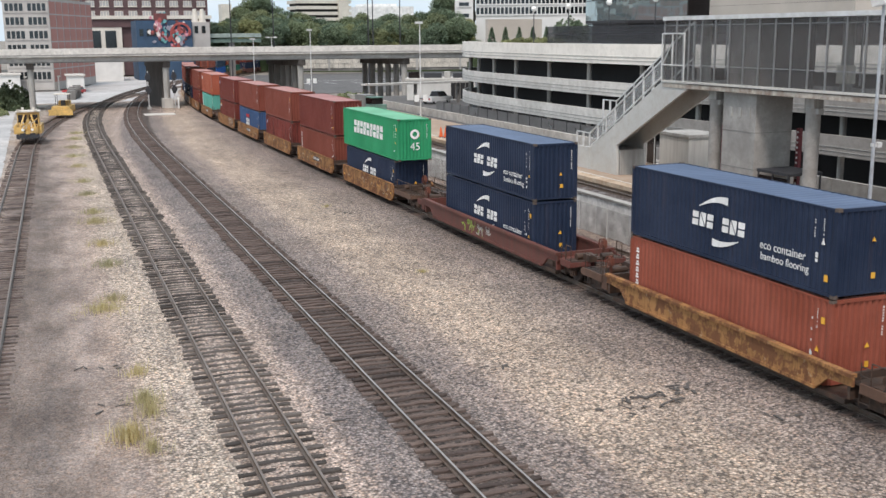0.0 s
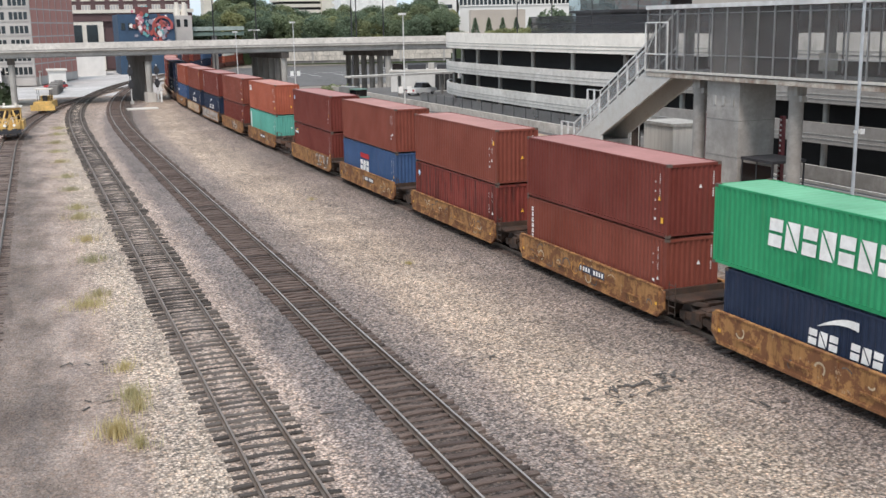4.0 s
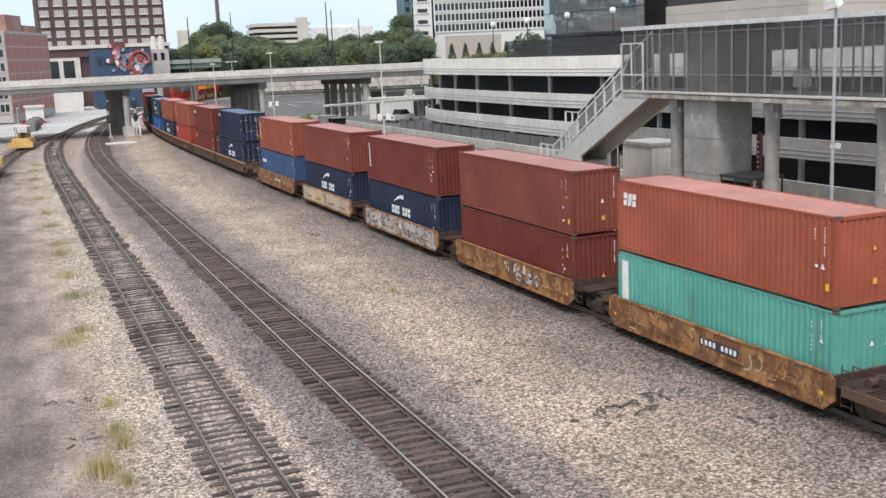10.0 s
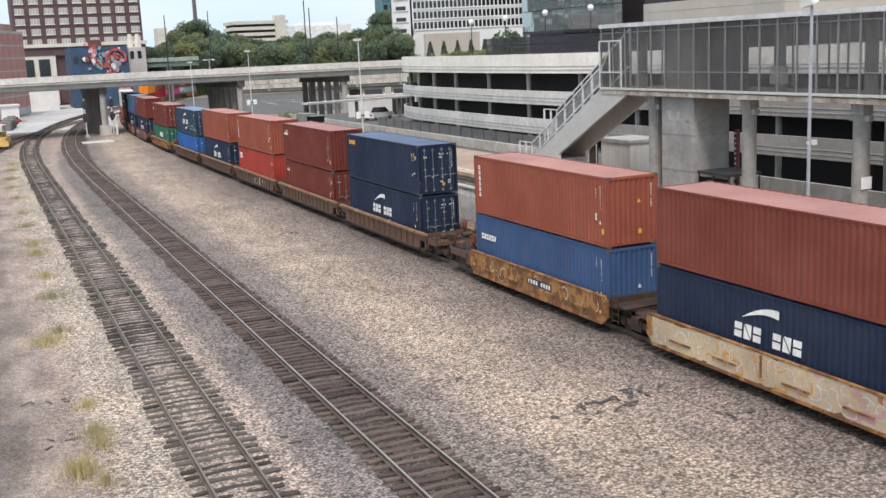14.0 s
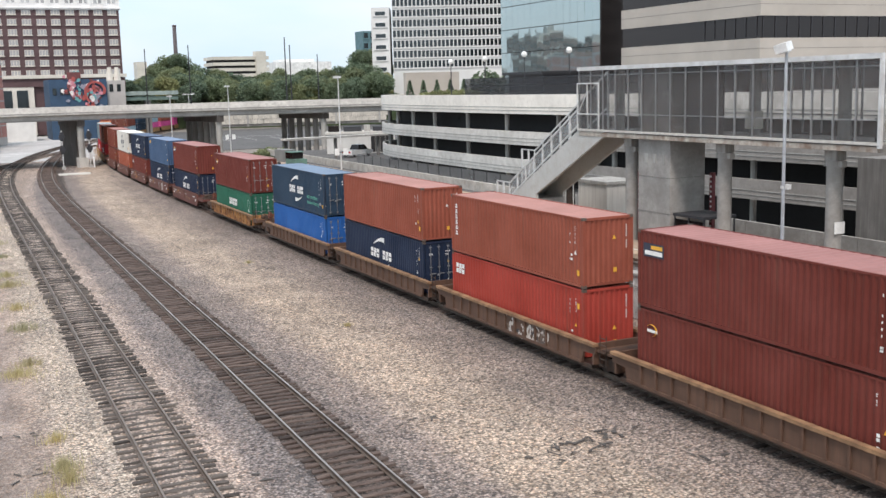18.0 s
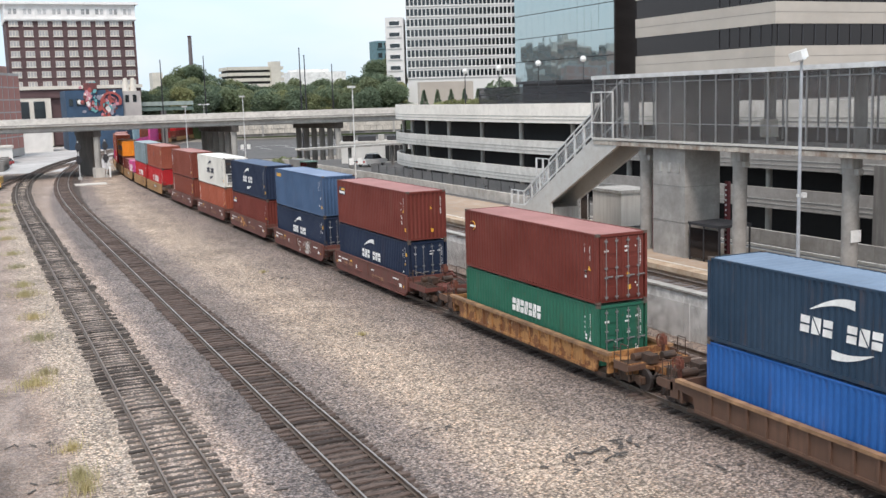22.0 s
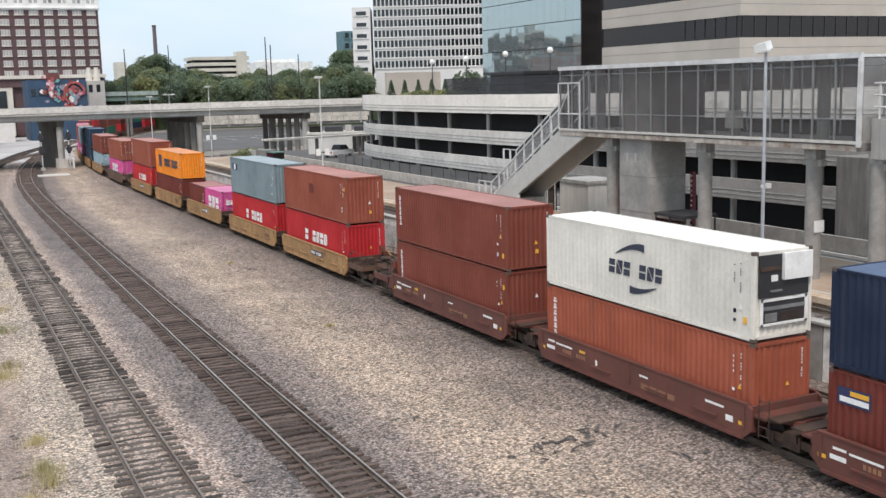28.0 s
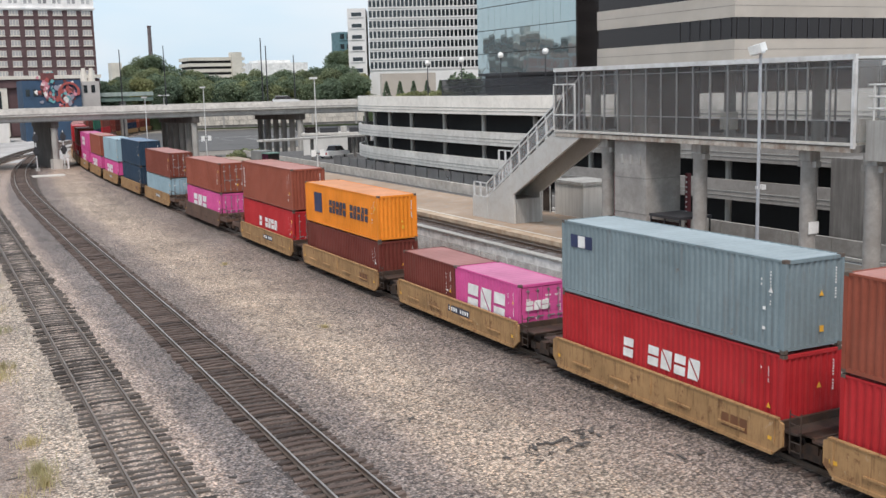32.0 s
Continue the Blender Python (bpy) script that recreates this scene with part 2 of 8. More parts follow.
PLATFORM = surface("platform_paving", (0.37, 0.31, 0.255), 0.85, 0, 5, 0.3, 0.24, (0.34, 0.21, 0.12), 0.8, 0.1)
ASPHALT = surface("asphalt", (0.085, 0.082, 0.08), 0.92, 0, 12, 0.15, 0.2, (0.22, 0.21, 0.2), 0.35, 0.2)
WHITE_DUST = surface("pale_limestone_dust", (0.52, 0.51, 0.5), 0.95, 0, 6, 0.12, 0.25, (0.27, 0.26, 0.25), 0.6, 0.2)
# Near-black paint standing for unlit depth inside decks, cores and the shed opening.
PAINTED_SHADE = plain("painted_interior_shade", (0.02, 0.02, 0.021), 0.9)
RAIL_STEEL = surface("rail_steel", (0.2, 0.165, 0.14), 0.5, 0.6, 20, 2, 0.3, (0.13, 0.075, 0.045), 0.5, 0.1)
RAIL_HEAD = surface("worn_rail_head", (0.48, 0.43, 0.39), 0.4, 0.8, 15, 0.4, 0.2)

# ---- mesh helpers ----
def box(bm, x0, x1, y0, y1, z0, z1, m=None):
    v = [bm.verts.new((x, y, z)) for x in (x0, x1) for y in (y0, y1) for z in (z0, z1)]
    if m:
        for q in v:
            q.co = m @ q.co
    for f in ((0, 1, 3, 2), (4, 6, 7, 5), (0, 4, 5, 1), (2, 3, 7, 6), (0, 2, 6, 4), (1, 5, 7, 3)):
        bm.faces.new([v[k] for k in f])
    return v


def rod(bm, p, q, r, sides=8, r2=None):
    """A round bar from p to q, tapering to r2."""
    p, q = Vector(p), Vector(q)
    turn = (q - p).to_track_quat("Z", "Y")
    rings = []
    for at, rad in ((p, r), (q, r if r2 is None else r2)):
        rings.append([bm.verts.new(at + turn @ Vector((rad * math.cos(a), rad * math.sin(a), 0))) for a in (math.tau * k / sides for k in range(sides))])
    for k in range(sides):
        bm.faces.new((rings[0][k], rings[0][(k + 1) % sides], rings[1][(k + 1) % sides], rings[1][k]))
    bm.faces.new(rings[0][::-1])
    bm.faces.new(rings[1])


def beam(bm, p, q, w, h):
    """A square bar from p to q, w wide and h high."""
    p, q = Vector(p), Vector(q)
    d = q - p
    side = d.cross(Vector((0, 0, 1)))
    side = side.normalized() if side.length > 1e-5 else Vector((1, 0, 0))
    up = side.cross(d).normalized()
    c = [[bm.verts.new(at + side * a * w / 2 + up * b * h / 2) for a, b in ((-1, -1), (1, -1), (1, 1), (-1, 1))] for at in (p, q)]
    for k in range(4):
        bm.faces.new((c[0][k], c[0][(k + 1) % 4], c[1][(k + 1) % 4], c[1][k]))
    bm.faces.new(c[0][::-1])
    bm.faces.new(c[1])


def sweep(bm, line, profile):
    """A profile of (across, up) swept along points (x, y, z); across is to the right of the way."""
    rows = []
    for k, p in enumerate(line):
        a, b = line[max(0, k - 1)], line[min(len(line) - 1, k + 1)]
        d = Vector((b[0] - a[0], b[1] - a[1], 0)).normalized()
        side = Vector((d.y, -d.x, 0))
        rows.append([bm.verts.new(Vector(p) + side * s + Vector((0, 0, u))) for s, u in profile])
    n = len(profile)
    for r, q in zip(rows, rows[1:]):
        for k in range(n):
            bm.faces.new((r[k], q[k], q[(k + 1) % n], r[(k + 1) % n]))
    bm.faces.new(rows[0])
    bm.faces.new(rows[-1][::-1])


def slab(bm, outline, z0, z1):
    low, top = [[bm.verts.new((x, y, z)) for x, y in outline] for z in (z0, z1)]
    n = len(outline)
    for k in range(n):
        bm.faces.new((low[k], low[(k + 1) % n], top[(k + 1) % n], top[k]))
    bm.faces.new(low[::-1])
    bm.faces.new(top)


def finish(name, bm, material, smooth=False):
    bmesh.ops.recalc_face_normals(bm, faces=bm.faces)
    me = bpy.data.meshes.new(name)
    bm.to_mesh(me)
    bm.free()
    for mm in material if isinstance(material, (list, tuple)) else [material]:
        me.materials.append(mm)
    if smooth:
        for f in me.polygons:
            f.use_smooth = True
    return me


def part(name, bm, material, parent=None, label="", smooth=False):
    ob = new(name, finish(name, bm, material, smooth) if isinstance(bm, bmesh.types.BMesh) else bm)
    ob.parent = parent
    if label:
        ob["label"] = label
    return ob


def boxes(*bs):
    bm = bmesh.new()
    for b in bs:
        box(bm, *b)
    return bm


def thing(name, label, category, group="", at=(0, 0, 0), kind=""):
    ob = new(name)
    ob.matrix_basis = pose(*at)
    ob.empty_display_size = 0.3
    return tagged(ob, label, category, group, kind)


def structure(name, bm, material, label, category):
    return tagged(part(name, bm, material), label, category, kind="structure")


# ---- lines of the tracks (centre lines, rail tops at z = 0) ----
def curve_line(x0, slope, start, end, radius, length, step=1.0, y0=-20.0):
    """A centre line: straight, then a spiral between start and end into a bend to the right."""
    pts, x, y, th, s = [], x0, y0, slope, 0.0
    while s <= length:
        pts.append((x, y))
        k = 0.0 if radius is None else min(1.0, max(0.0, (y0 + s - start) / (end - start))) / radius
        th += k * step
        x, y, s = x + math.sin(th) * step, y + math.cos(th) * step, s + step
    return pts


LINES = {
    "train": curve_line(24.13, 0.0, 100, 260, 360, 860, y0=-60.0),
    "b": curve_line(10.36, 0.007, 98, 155, 540, 330),
    "a": curve_line(5.35, 0.006, 110, 170, 400, 320),
    "left": curve_line(-3.9, 0.017, 108, 122, 330, 300),
    "second": curve_line(28.35, 0.0, 100, 260, 364, 420),
    "station": curve_line(32.15, 0.0, 500, 600, 4000, 330),
}


def along(line, s):
    """The place and the turn (degrees) at s metres from the line's first point."""
    s = min(max(s, 0.0), len(line) - 2.001)
    k = int(s)
    a, b = line[k], line[k + 1]
    f = s - k
    c = line[min(k + 2, len(line) - 1)]
    h0, h1 = math.atan2(-(b[0] - a[0]), b[1] - a[1]), math.atan2(-(c[0] - b[0]), c[1] - b[1])
    return a[0] + (b[0] - a[0]) * f, a[1] + (b[1] - a[1]) * f, math.degrees(h0 + (h1 - h0) * f)


# ---- ground ----
GROUND_Z = -0.3


def ground_strip(name, line, left, right, z, material, label, category, ragged=0.25, y_from=0, y_to=400, seed=1, shoulder=0.0):
    """A low bed of stone along a line, with uneven edges and sloping shoulders."""
    rnd = random.Random(seed)
    bm = bmesh.new()
    rows = []
    for k in range(0, len(line), 1):
        if not y_from <= line[k][1] <= y_to:
            continue
        x, y, turn = along(line, k)
        m = pose(x, y, 0, 0, 0, turn)
        a = noise.noise(Vector((k * 0.35, seed * 7.1, 0))) * ragged + rnd.uniform(-0.3, 0.3) * ragged
        b = noise.noise(Vector((k * 0.35, seed * 3.3, 5))) * ragged + rnd.uniform(-0.3, 0.3) * ragged
        w = right - left
        prof = [(left - 0.5 + a, GROUND_Z - 0.05), (left + a, z - 0.02 - shoulder)] + [(left + w * f, z - (shoulder if f in (0.2, 0.8) else 0.0) + 0.03 * noise.noise(Vector((k * 0.8, f * 9, seed)))) for f in (0.2, 0.4, 0.6, 0.8)] + [(right + b, z - 0.02 - shoulder), (right + 0.5 + b, GROUND_Z - 0.05)]
        rows.append([bm.verts.new(m @ Vector((p, 0, q))) for p, q in prof])
    for r, q in zip(rows, rows[1:]):
        for k in range(len(r) - 1):
            bm.faces.new((r[k], r[k + 1], q[k + 1], q[k]))
    return structure(name, bm, material, label, category)


def field(x0, x1, y0, y1, step, z, amp, seed):
    bm = bmesh.new()
    nx, ny = max(1, int((x1 - x0) / step)), max(1, int((y1 - y0) / step))
    g = [[bm.verts.new((x0 + (x1 - x0) * i / nx, y0 + (y1 - y0) * j / ny, z + amp * noise.noise(Vector((i * 0.37, j * 0.37, seed))))) for j in range(ny + 1)] for i in range(nx + 1)]
    for i in range(nx):
        for j in range(ny):
            bm.faces.new((g[i][j], g[i + 1][j], g[i + 1][j + 1], g[i][j + 1]))
    return bm


big = bmesh.new()
box(big, -2500, 2500, -300, 3500, GROUND_Z - 1.0, GROUND_Z - 0.04)
structure("ground", big, DIRT, "dry grey-brown yard earth reaching to the horizon", "ground")
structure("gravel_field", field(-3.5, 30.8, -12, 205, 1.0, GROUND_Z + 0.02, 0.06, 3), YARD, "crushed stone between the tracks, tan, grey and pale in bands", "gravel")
ground_strip("track_bed_1", LINES["a"], -1.35, 1.35, -0.212, YARD, "pale stone ballast under a worn track", "ballast", 0.2, -12, 300, 2, 0.035)
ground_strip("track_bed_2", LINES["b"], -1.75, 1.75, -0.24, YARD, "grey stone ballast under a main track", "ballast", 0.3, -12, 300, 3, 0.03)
ground_strip("track_bed_3", LINES["train"], -2.4, 2.2, -0.235, YARD, "grey stone ballast under the freight track", "ballast", 0.4, -12, 420, 4)
ground_strip("track_bed_4", LINES["second"], -1.9, 2.0, -0.21, YARD, "grey stone ballast beside the wall", "ballast", 0.2, -12, 320, 5)
ground_strip("track_bed_5", LINES["left"], -1.4, 1.4, -0.225, YARD, "dark cinder ballast under the siding", "ballast", 0.3, -12, 230, 6)
structure("dust_road", field(-30, -3.4, 20, 330, 2.0, GROUND_Z + 0.03, 0.05, 21), WHITE_DUST, "white limestone dust road beside the siding", "road")


# ---- overpass ----
OVER = [(-480, 183.5), (-80, 183.5), (-40, 183.5), (-10, 183.3), (8, 182.8), (21, 181.8), (34, 179.8), (42, 178), (51, 175.8), (60, 173), (72, 168.5)]


def overpass():
    top = thing("overpass", "long curved concrete road bridge over the tracks", "bridge", kind="structure")
    line = [(x, y, 0) for x, y in OVER]
    bm = bmesh.new()
    sweep(bm, line, [(0.5, 8.75), (-13.5, 8.75), (-13.5, 8.4), (-12.4, 8.3), (-12.4, 7.45), (-0.15, 7.45), (-0.15, 8.3), (0.5, 8.4)])
    part("deck", bm, BRIDGE_CONCRETE, top, "stained concrete deck girder")
    bm = bmesh.new()
    sweep(bm, line, [(0.15, 9.15), (-12.85, 9.15), (-12.85, 8.755), (0.15, 8.755)])
    part("roadway", bm, ASPHALT, top, "grey asphalt roadway")
    # Thin dark strip along the deck side, below the parapet.
    bm = bmesh.new()
    sweep(bm, line, [(0.52, 8.66), (0.52, 8.76), (0.4, 8.76), (0.4, 8.66)])
    part("drip_joint", bm, CONCRETE_DARK, top, "dark line under the parapet")
    # Darker strip along the girder's lower edge.
    bm = bmesh.new()
    sweep(bm, line, [(-0.05, 7.46), (-0.05, 7.62), (-0.2, 7.62), (-0.2, 7.46)])
    part("girder_flange", bm, CONCRETE_DARK, top, "dark lower girder edge")
    for s, z in ((0.5, 8.752), (-13.2, 8.752)):
        bm = bmesh.new()
        sweep(bm, line, [(s, z), (s - 0.3, z), (s - 0.25, z + 0.85), (s - 0.05, z + 0.85)])
        part("parapet", bm, BRIDGE_PALE, top, "pale concrete parapet")
    return top


overpass()


# Brown-black concrete with darker streaks, for cap beams and the pier wall.
CONCRETE_BROWN_BLACK = surface("brown_black_concrete", (0.13, 0.115, 0.105), 0.9, 0, 9, 0.4, 0.25, (0.05, 0.045, 0.042), 0.5, 0.25, True)


def bent(x, y, turn, columns, wall=False):
    """A row of columns across the bridge with a cap beam."""
    top = thing("bridge_pier", "concrete bridge pier with a cap beam and columns", "pier", "piers of the overpass", (x, y, GROUND_Z, 0, 0, turn))
    part("cap_beam", boxes((-0.6, 0.6, -0.6, 13.2, 6.75, 7.84)), CONCRETE_BROWN_BLACK, top)
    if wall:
        part("wall", boxes((-0.45, 0.45, 1.7, 13.0, 0, 6.748)), CONCRETE_BROWN_BLACK, top, "dark streaky pier wall")
        bm = bmesh.new()
        rod(bm, (0, 0.2, 0), (0, 0.2, 6.748), 0.55, 14)
        part("column", bm, CONCRETE, top, smooth=False)
        part("footing", boxes((-0.75, 0.75, -0.8, 1.2, 0, 1.6)), CONCRETE_PALE, top, "pale square concrete footing")
    else:
        for k in range(columns):
            bm = bmesh.new()
            yy = 0.2 + k * 12.2 / (columns - 1)
            rod(bm, (0, yy, 0), (0, yy, 6.748), 0.5, 14)
            # Columns behind the first use the darker concrete.
            part("column", bm, CONCRETE if k == 0 else CONCRETE_DARK, top)
    return top


bent(20.6, 183.0, 7, 5, True)
bent(-0.6, 184.5, 0, 4)
bent(42.6, 178.6, 12, 6)
bent(59.9, 174.3, 17, 6)
bent(-26, 184.5, 0, 4)

# ---- retaining wall, station track and platform ----
WALL_X = 30.85
WALL = structure("retaining_wall", boxes((WALL_X + 0.06, WALL_X + 0.35, -40, 150, GROUND_Z - 0.1, 1.95)), CONCRETE_DARK, "grey concrete retaining wall of cracked panels", "wall")
SPALLED = surface("spalled_concrete_panel", (0.82, 0.81, 0.79), 0.9, 0, 7, 1.4, 0.12, (0.2, 0.185, 0.17), 0.38, 0.4)
for k in range(52):
    q = part("panel", boxes((WALL_X, WALL_X + 0.07, -40 + k * 3.65, -40 + k * 3.65 + 3.6, GROUND_Z - 0.1, 1.9 + 0.01 * (k % 3))), COLUMN_CONCRETE if k == 19 else SPALLED, WALL)
part("coping", boxes((WALL_X - 0.08, WALL_X + 0.45, -40, 150, 1.952, 2.05)), CONCRETE, WALL)
structure("station_fill", boxes((WALL_X + 0.45, 33.7, -40, 150, GROUND_Z, 1.78)), GRAVEL_GREY, "grey ballast of the raised station track", "ballast")
PLAT = structure("platform", boxes((33.75, 41.5, -40, 150, GROUND_Z, 2.2)), PLATFORM, "tan stained concrete station platform with a worn edge", "platform")
for k in range(64):
    part("edge_stone", boxes((33.62, 34.3, -40 + k * 2.97, -40 + k * 2.97 + 2.94, 1.98, 2.25)), surface("worn_platform_edge", (0.54, 0.43, 0.32), 0.85, 0, 6, 0.5, 0.25, (0.33, 0.2, 0.11), 0.5, 0.2), PLAT, "")
part("paving", boxes((34.3, 41.5, -40, 150, 2.2, 2.246)), PLATFORM, PLAT)
part("yellow_line", boxes((34.45, 34.62, -40, 150, 2.246, 2.25)), surface("faded_white_line", (0.6, 0.57, 0.5)), PLAT, "faded pale line")
structure("station_forecourt", boxes((41.5, 45.3, -40, 162, GROUND_Z, 1.85), (45.3, 140, 78, 162, GROUND_Z, 1.85), (45.3, 140, -40, 78, GROUND_Z, 0.2)), ASPHALT, "grey asphalt yard behind the platform", "ground")
structure("parking_lot", boxes((48, 135, 212, 320, GROUND_Z - 0.03, GROUND_Z + 0.05)), ASPHALT, "dark asphalt parking lot with white lines", "ground")
for k, x in enumerate((42.6, 43.9)):
    structure("kerb", boxes((x, x + 0.18, -40, 72, 1.84, 2.0)), CONCRETE_PALE, "long pale kerb of the station road", "kerb")

# ---- tracks ----
RAIL_DULL = surface("dull_rail_head", (0.27, 0.23, 0.2), 0.5, 0.5, 15, 0.4, 0.3, (0.16, 0.1, 0.07), 0.5)


def rails(top, line, lift=0.0, s_to=None, dull=False, half=0.7525):
    pts = [(x, y, lift) for x, y in line[: s_to or len(line)]]
    for side in (-half, half):
        bm = bmesh.new()
        sweep(bm, pts, [(side - 0.075, -0.17), (side + 0.075, -0.17), (side + 0.07, -0.155), (side + 0.012, -0.14), (side + 0.012, -0.04), (side + 0.036, -0.03), (side + 0.036, -0.004), (side - 0.036, -0.004), (side - 0.036, -0.03), (side - 0.012, -0.04), (side - 0.012, -0.14), (side - 0.07, -0.155)])
        rail = part("rail", bm, RAIL_STEEL, top, "rusty steel rail")
        bm = bmesh.new()
        sweep(bm, pts, [(side - 0.03, -0.004), (side + 0.03, -0.004), (side + 0.03, 0.0), (side - 0.03, 0.0)])
        part("rail_head", bm, RAIL_DULL if dull else RAIL_HEAD, rail, "bright worn rail head")


TRACKS = {}
for key, label in (("a", "worn track with weathered grey sleepers"), ("b", "main track with brown timber sleepers"), ("train", "freight track with dark timber sleepers"), ("second", "empty track with dark timber sleepers"), ("left", "rusty siding with sunken dark sleepers"), ("station", "raised station track beside the platform")):
    TRACKS[key] = thing("railway_track", label, "railway track", "tracks of the yard", kind="structure")
    rails(TRACKS[key], LINES[key], 1.98 if key == "station" else 0.0, 170 if key == "station" else None, key in ("a", "left", "second", "station"), 0.775 if key == "b" else 0.7525)

# ---- containers ----
def paint(name, color, dirt=(0.12, 0.07, 0.05), amount=0.3, rough=0.58, runs_from=0.55):
    """Container paint: faded in blotches, with rust runs that differ from box to box."""
    if name in MADE:
        return MADE[name]
    m, nt, b = nodes_of(name)
    info = nt.nodes.new("ShaderNodeObjectInfo")
    tc = nt.nodes.new("ShaderNodeTexCoord")
    mul = nt.nodes.new("ShaderNodeMath")
    mul.operation = "MULTIPLY"
    mul.inputs[1].default_value = 60.0
    nt.links.new(info.outputs["Random"], mul.inputs[0])
    add = nt.nodes.new("ShaderNodeVectorMath")
    nt.links.new(tc.outputs["Object"], add.inputs[0])
    nt.links.new(mul.outputs[0], add.inputs[1])
    v = add.outputs[0]
    mp = nt.nodes.new("ShaderNodeMapping")
    mp.inputs["Scale"].default_value = (1.5, 1.5, 0.12)
    nt.links.new(v, mp.inputs[0])
    fade = ramp(nt, noise_tex(nt, v, 0.35, 3), [(0.3, times(color, 0.82)), (0.7, tuple(min(1, c * 1.08 + 0.012) for c in color))])
    grain = ramp(nt, noise_tex(nt, v, 7, 6, 0.7), [(0.25, grey(0.72)), (0.65, grey(1.05))])
    col = mixed(nt, fade, grain, 0.5, "MULTIPLY")
    runs = ramp(nt, noise_tex(nt, mp.outputs[0], 1.9, 6, 0.7), [(runs_from, grey(0)), (runs_from + 0.25, grey(min(1.0, amount * 1.6)))])
    col = mixed(nt, col, dirt, runs)
    spots = ramp(nt, noise_tex(nt, v, 2.2, 8, 0.75), [(0.64, grey(0)), (0.7, grey(amount * 2))])
    col = mixed(nt, col, (0.16, 0.07, 0.035), spots)
    nt.links.new(col, b.inputs["Base Color"])
    b.inputs["Roughness"].default_value = rough
    b.inputs["Specular IOR Level"].default_value = 0.18
    bumped(nt, b, noise_tex(nt, v, 3, 4), 0.12, 0.02)
    MADE[name] = m
    return m


COLOURS = {
    "maroon": (0.15, 0.031, 0.022), "brown": (0.195, 0.05, 0.032), "rust": (0.28, 0.075, 0.045), "orange": (0.35, 0.092, 0.051), "red": (0.36, 0.048, 0.032),
    "navy": (0.013, 0.024, 0.054), "blue": (0.04, 0.085, 0.19), "bright_blue": (0.02, 0.11, 0.36), "slate_blue": (0.055, 0.102, 0.19), "night_blue": (0.02, 0.045, 0.08),
    "green": (0.022, 0.27, 0.115), "bottle_green": (0.02, 0.12, 0.075), "teal": (0.11, 0.38, 0.31), "white": (0.75, 0.72, 0.65), "crimson": (0.45, 0.022, 0.027),
    "grey_blue": (0.2, 0.258, 0.28), "pink": (0.62, 0.09, 0.29), "tangerine": (0.8, 0.25, 0.02), "pale_blue": (0.3, 0.42, 0.48),
}
WORDS = {
    "maroon": "maroon", "brown": "brown-red", "rust": "faded rust-red", "orange": "orange", "red": "red", "navy": "navy blue", "blue": "mid-blue", "bright_blue": "bright blue",
    "slate_blue": "slate blue", "night_blue": "dark grey-blue", "green": "bright green", "bottle_green": "bottle green", "teal": "teal", "white": "white", "crimson": "crimson",
    "grey_blue": "grey-blue", "pink": "pink", "tangerine": "tangerine orange", "pale_blue": "pale blue",
}
CASTING = plain("sooty_casting", (0.1, 0.075, 0.06), 0.7)
BAR_STEEL = surface("galvanised_bar", (0.3, 0.3, 0.3), 0.45, 0.6, 20, 3, 0.2)
INK_WHITE = surface("white_marking_paint", (0.82, 0.82, 0.8), 0.6, 0, 14, 2, 0.12, (0.45, 0.42, 0.4), 0.25, 0)
INK_DARK = plain("dark_marking_paint", (0.03, 0.035, 0.06), 0.6)
INK_YELLOW = plain("yellow_sticker", (0.75, 0.4, 0.04), 0.5)
MESHES = {}


def roof_paint(colour):
    """The same paint under dust, chalked by the weather, and paled for the sky's sheen on top."""
    if colour == "navy":
        return paint("navy_dusty_skylit_roof_paint", (0.095, 0.135, 0.215), amount=0.15, rough=0.55)
    return paint(colour + "_dusty_skylit_roof_paint", tuple(0.4 * c + 0.6 * (0.3 * c / max(COLOURS[colour]) + 0.21) for c in COLOURS[colour]) if colour != "white" else (0.85, 0.84, 0.8), amount=0.15, rough=0.55)


def shared(key, make, material):
    if key not in MESHES:
        MESHES[key] = finish(key[0], make(), material)
    return MESHES[key]


def wavy(length, height, pitch=0.278, depth=0.034):
    """A corrugated panel in the plane x = 0, facing -x, along y, standing on z = 0."""
    bm = bmesh.new()
    n = max(3, round(length / pitch))
    p = length / n
    ys = []
    for k in range(n):
        y = -length / 2 + k * p
        ys += [(y, 0.0), (y + p * 0.28, 0.0), (y + p * 0.5, depth), (y + p * 0.78, depth)]
    ys.append((length / 2, 0.0))
    cols = [(bm.verts.new((x, y, 0)), bm.verts.new((x, y, height))) for y, x in ys]
    for a, b in zip(cols, cols[1:]):
        bm.faces.new((a[0], b[0], b[1], a[1]))
    return bm


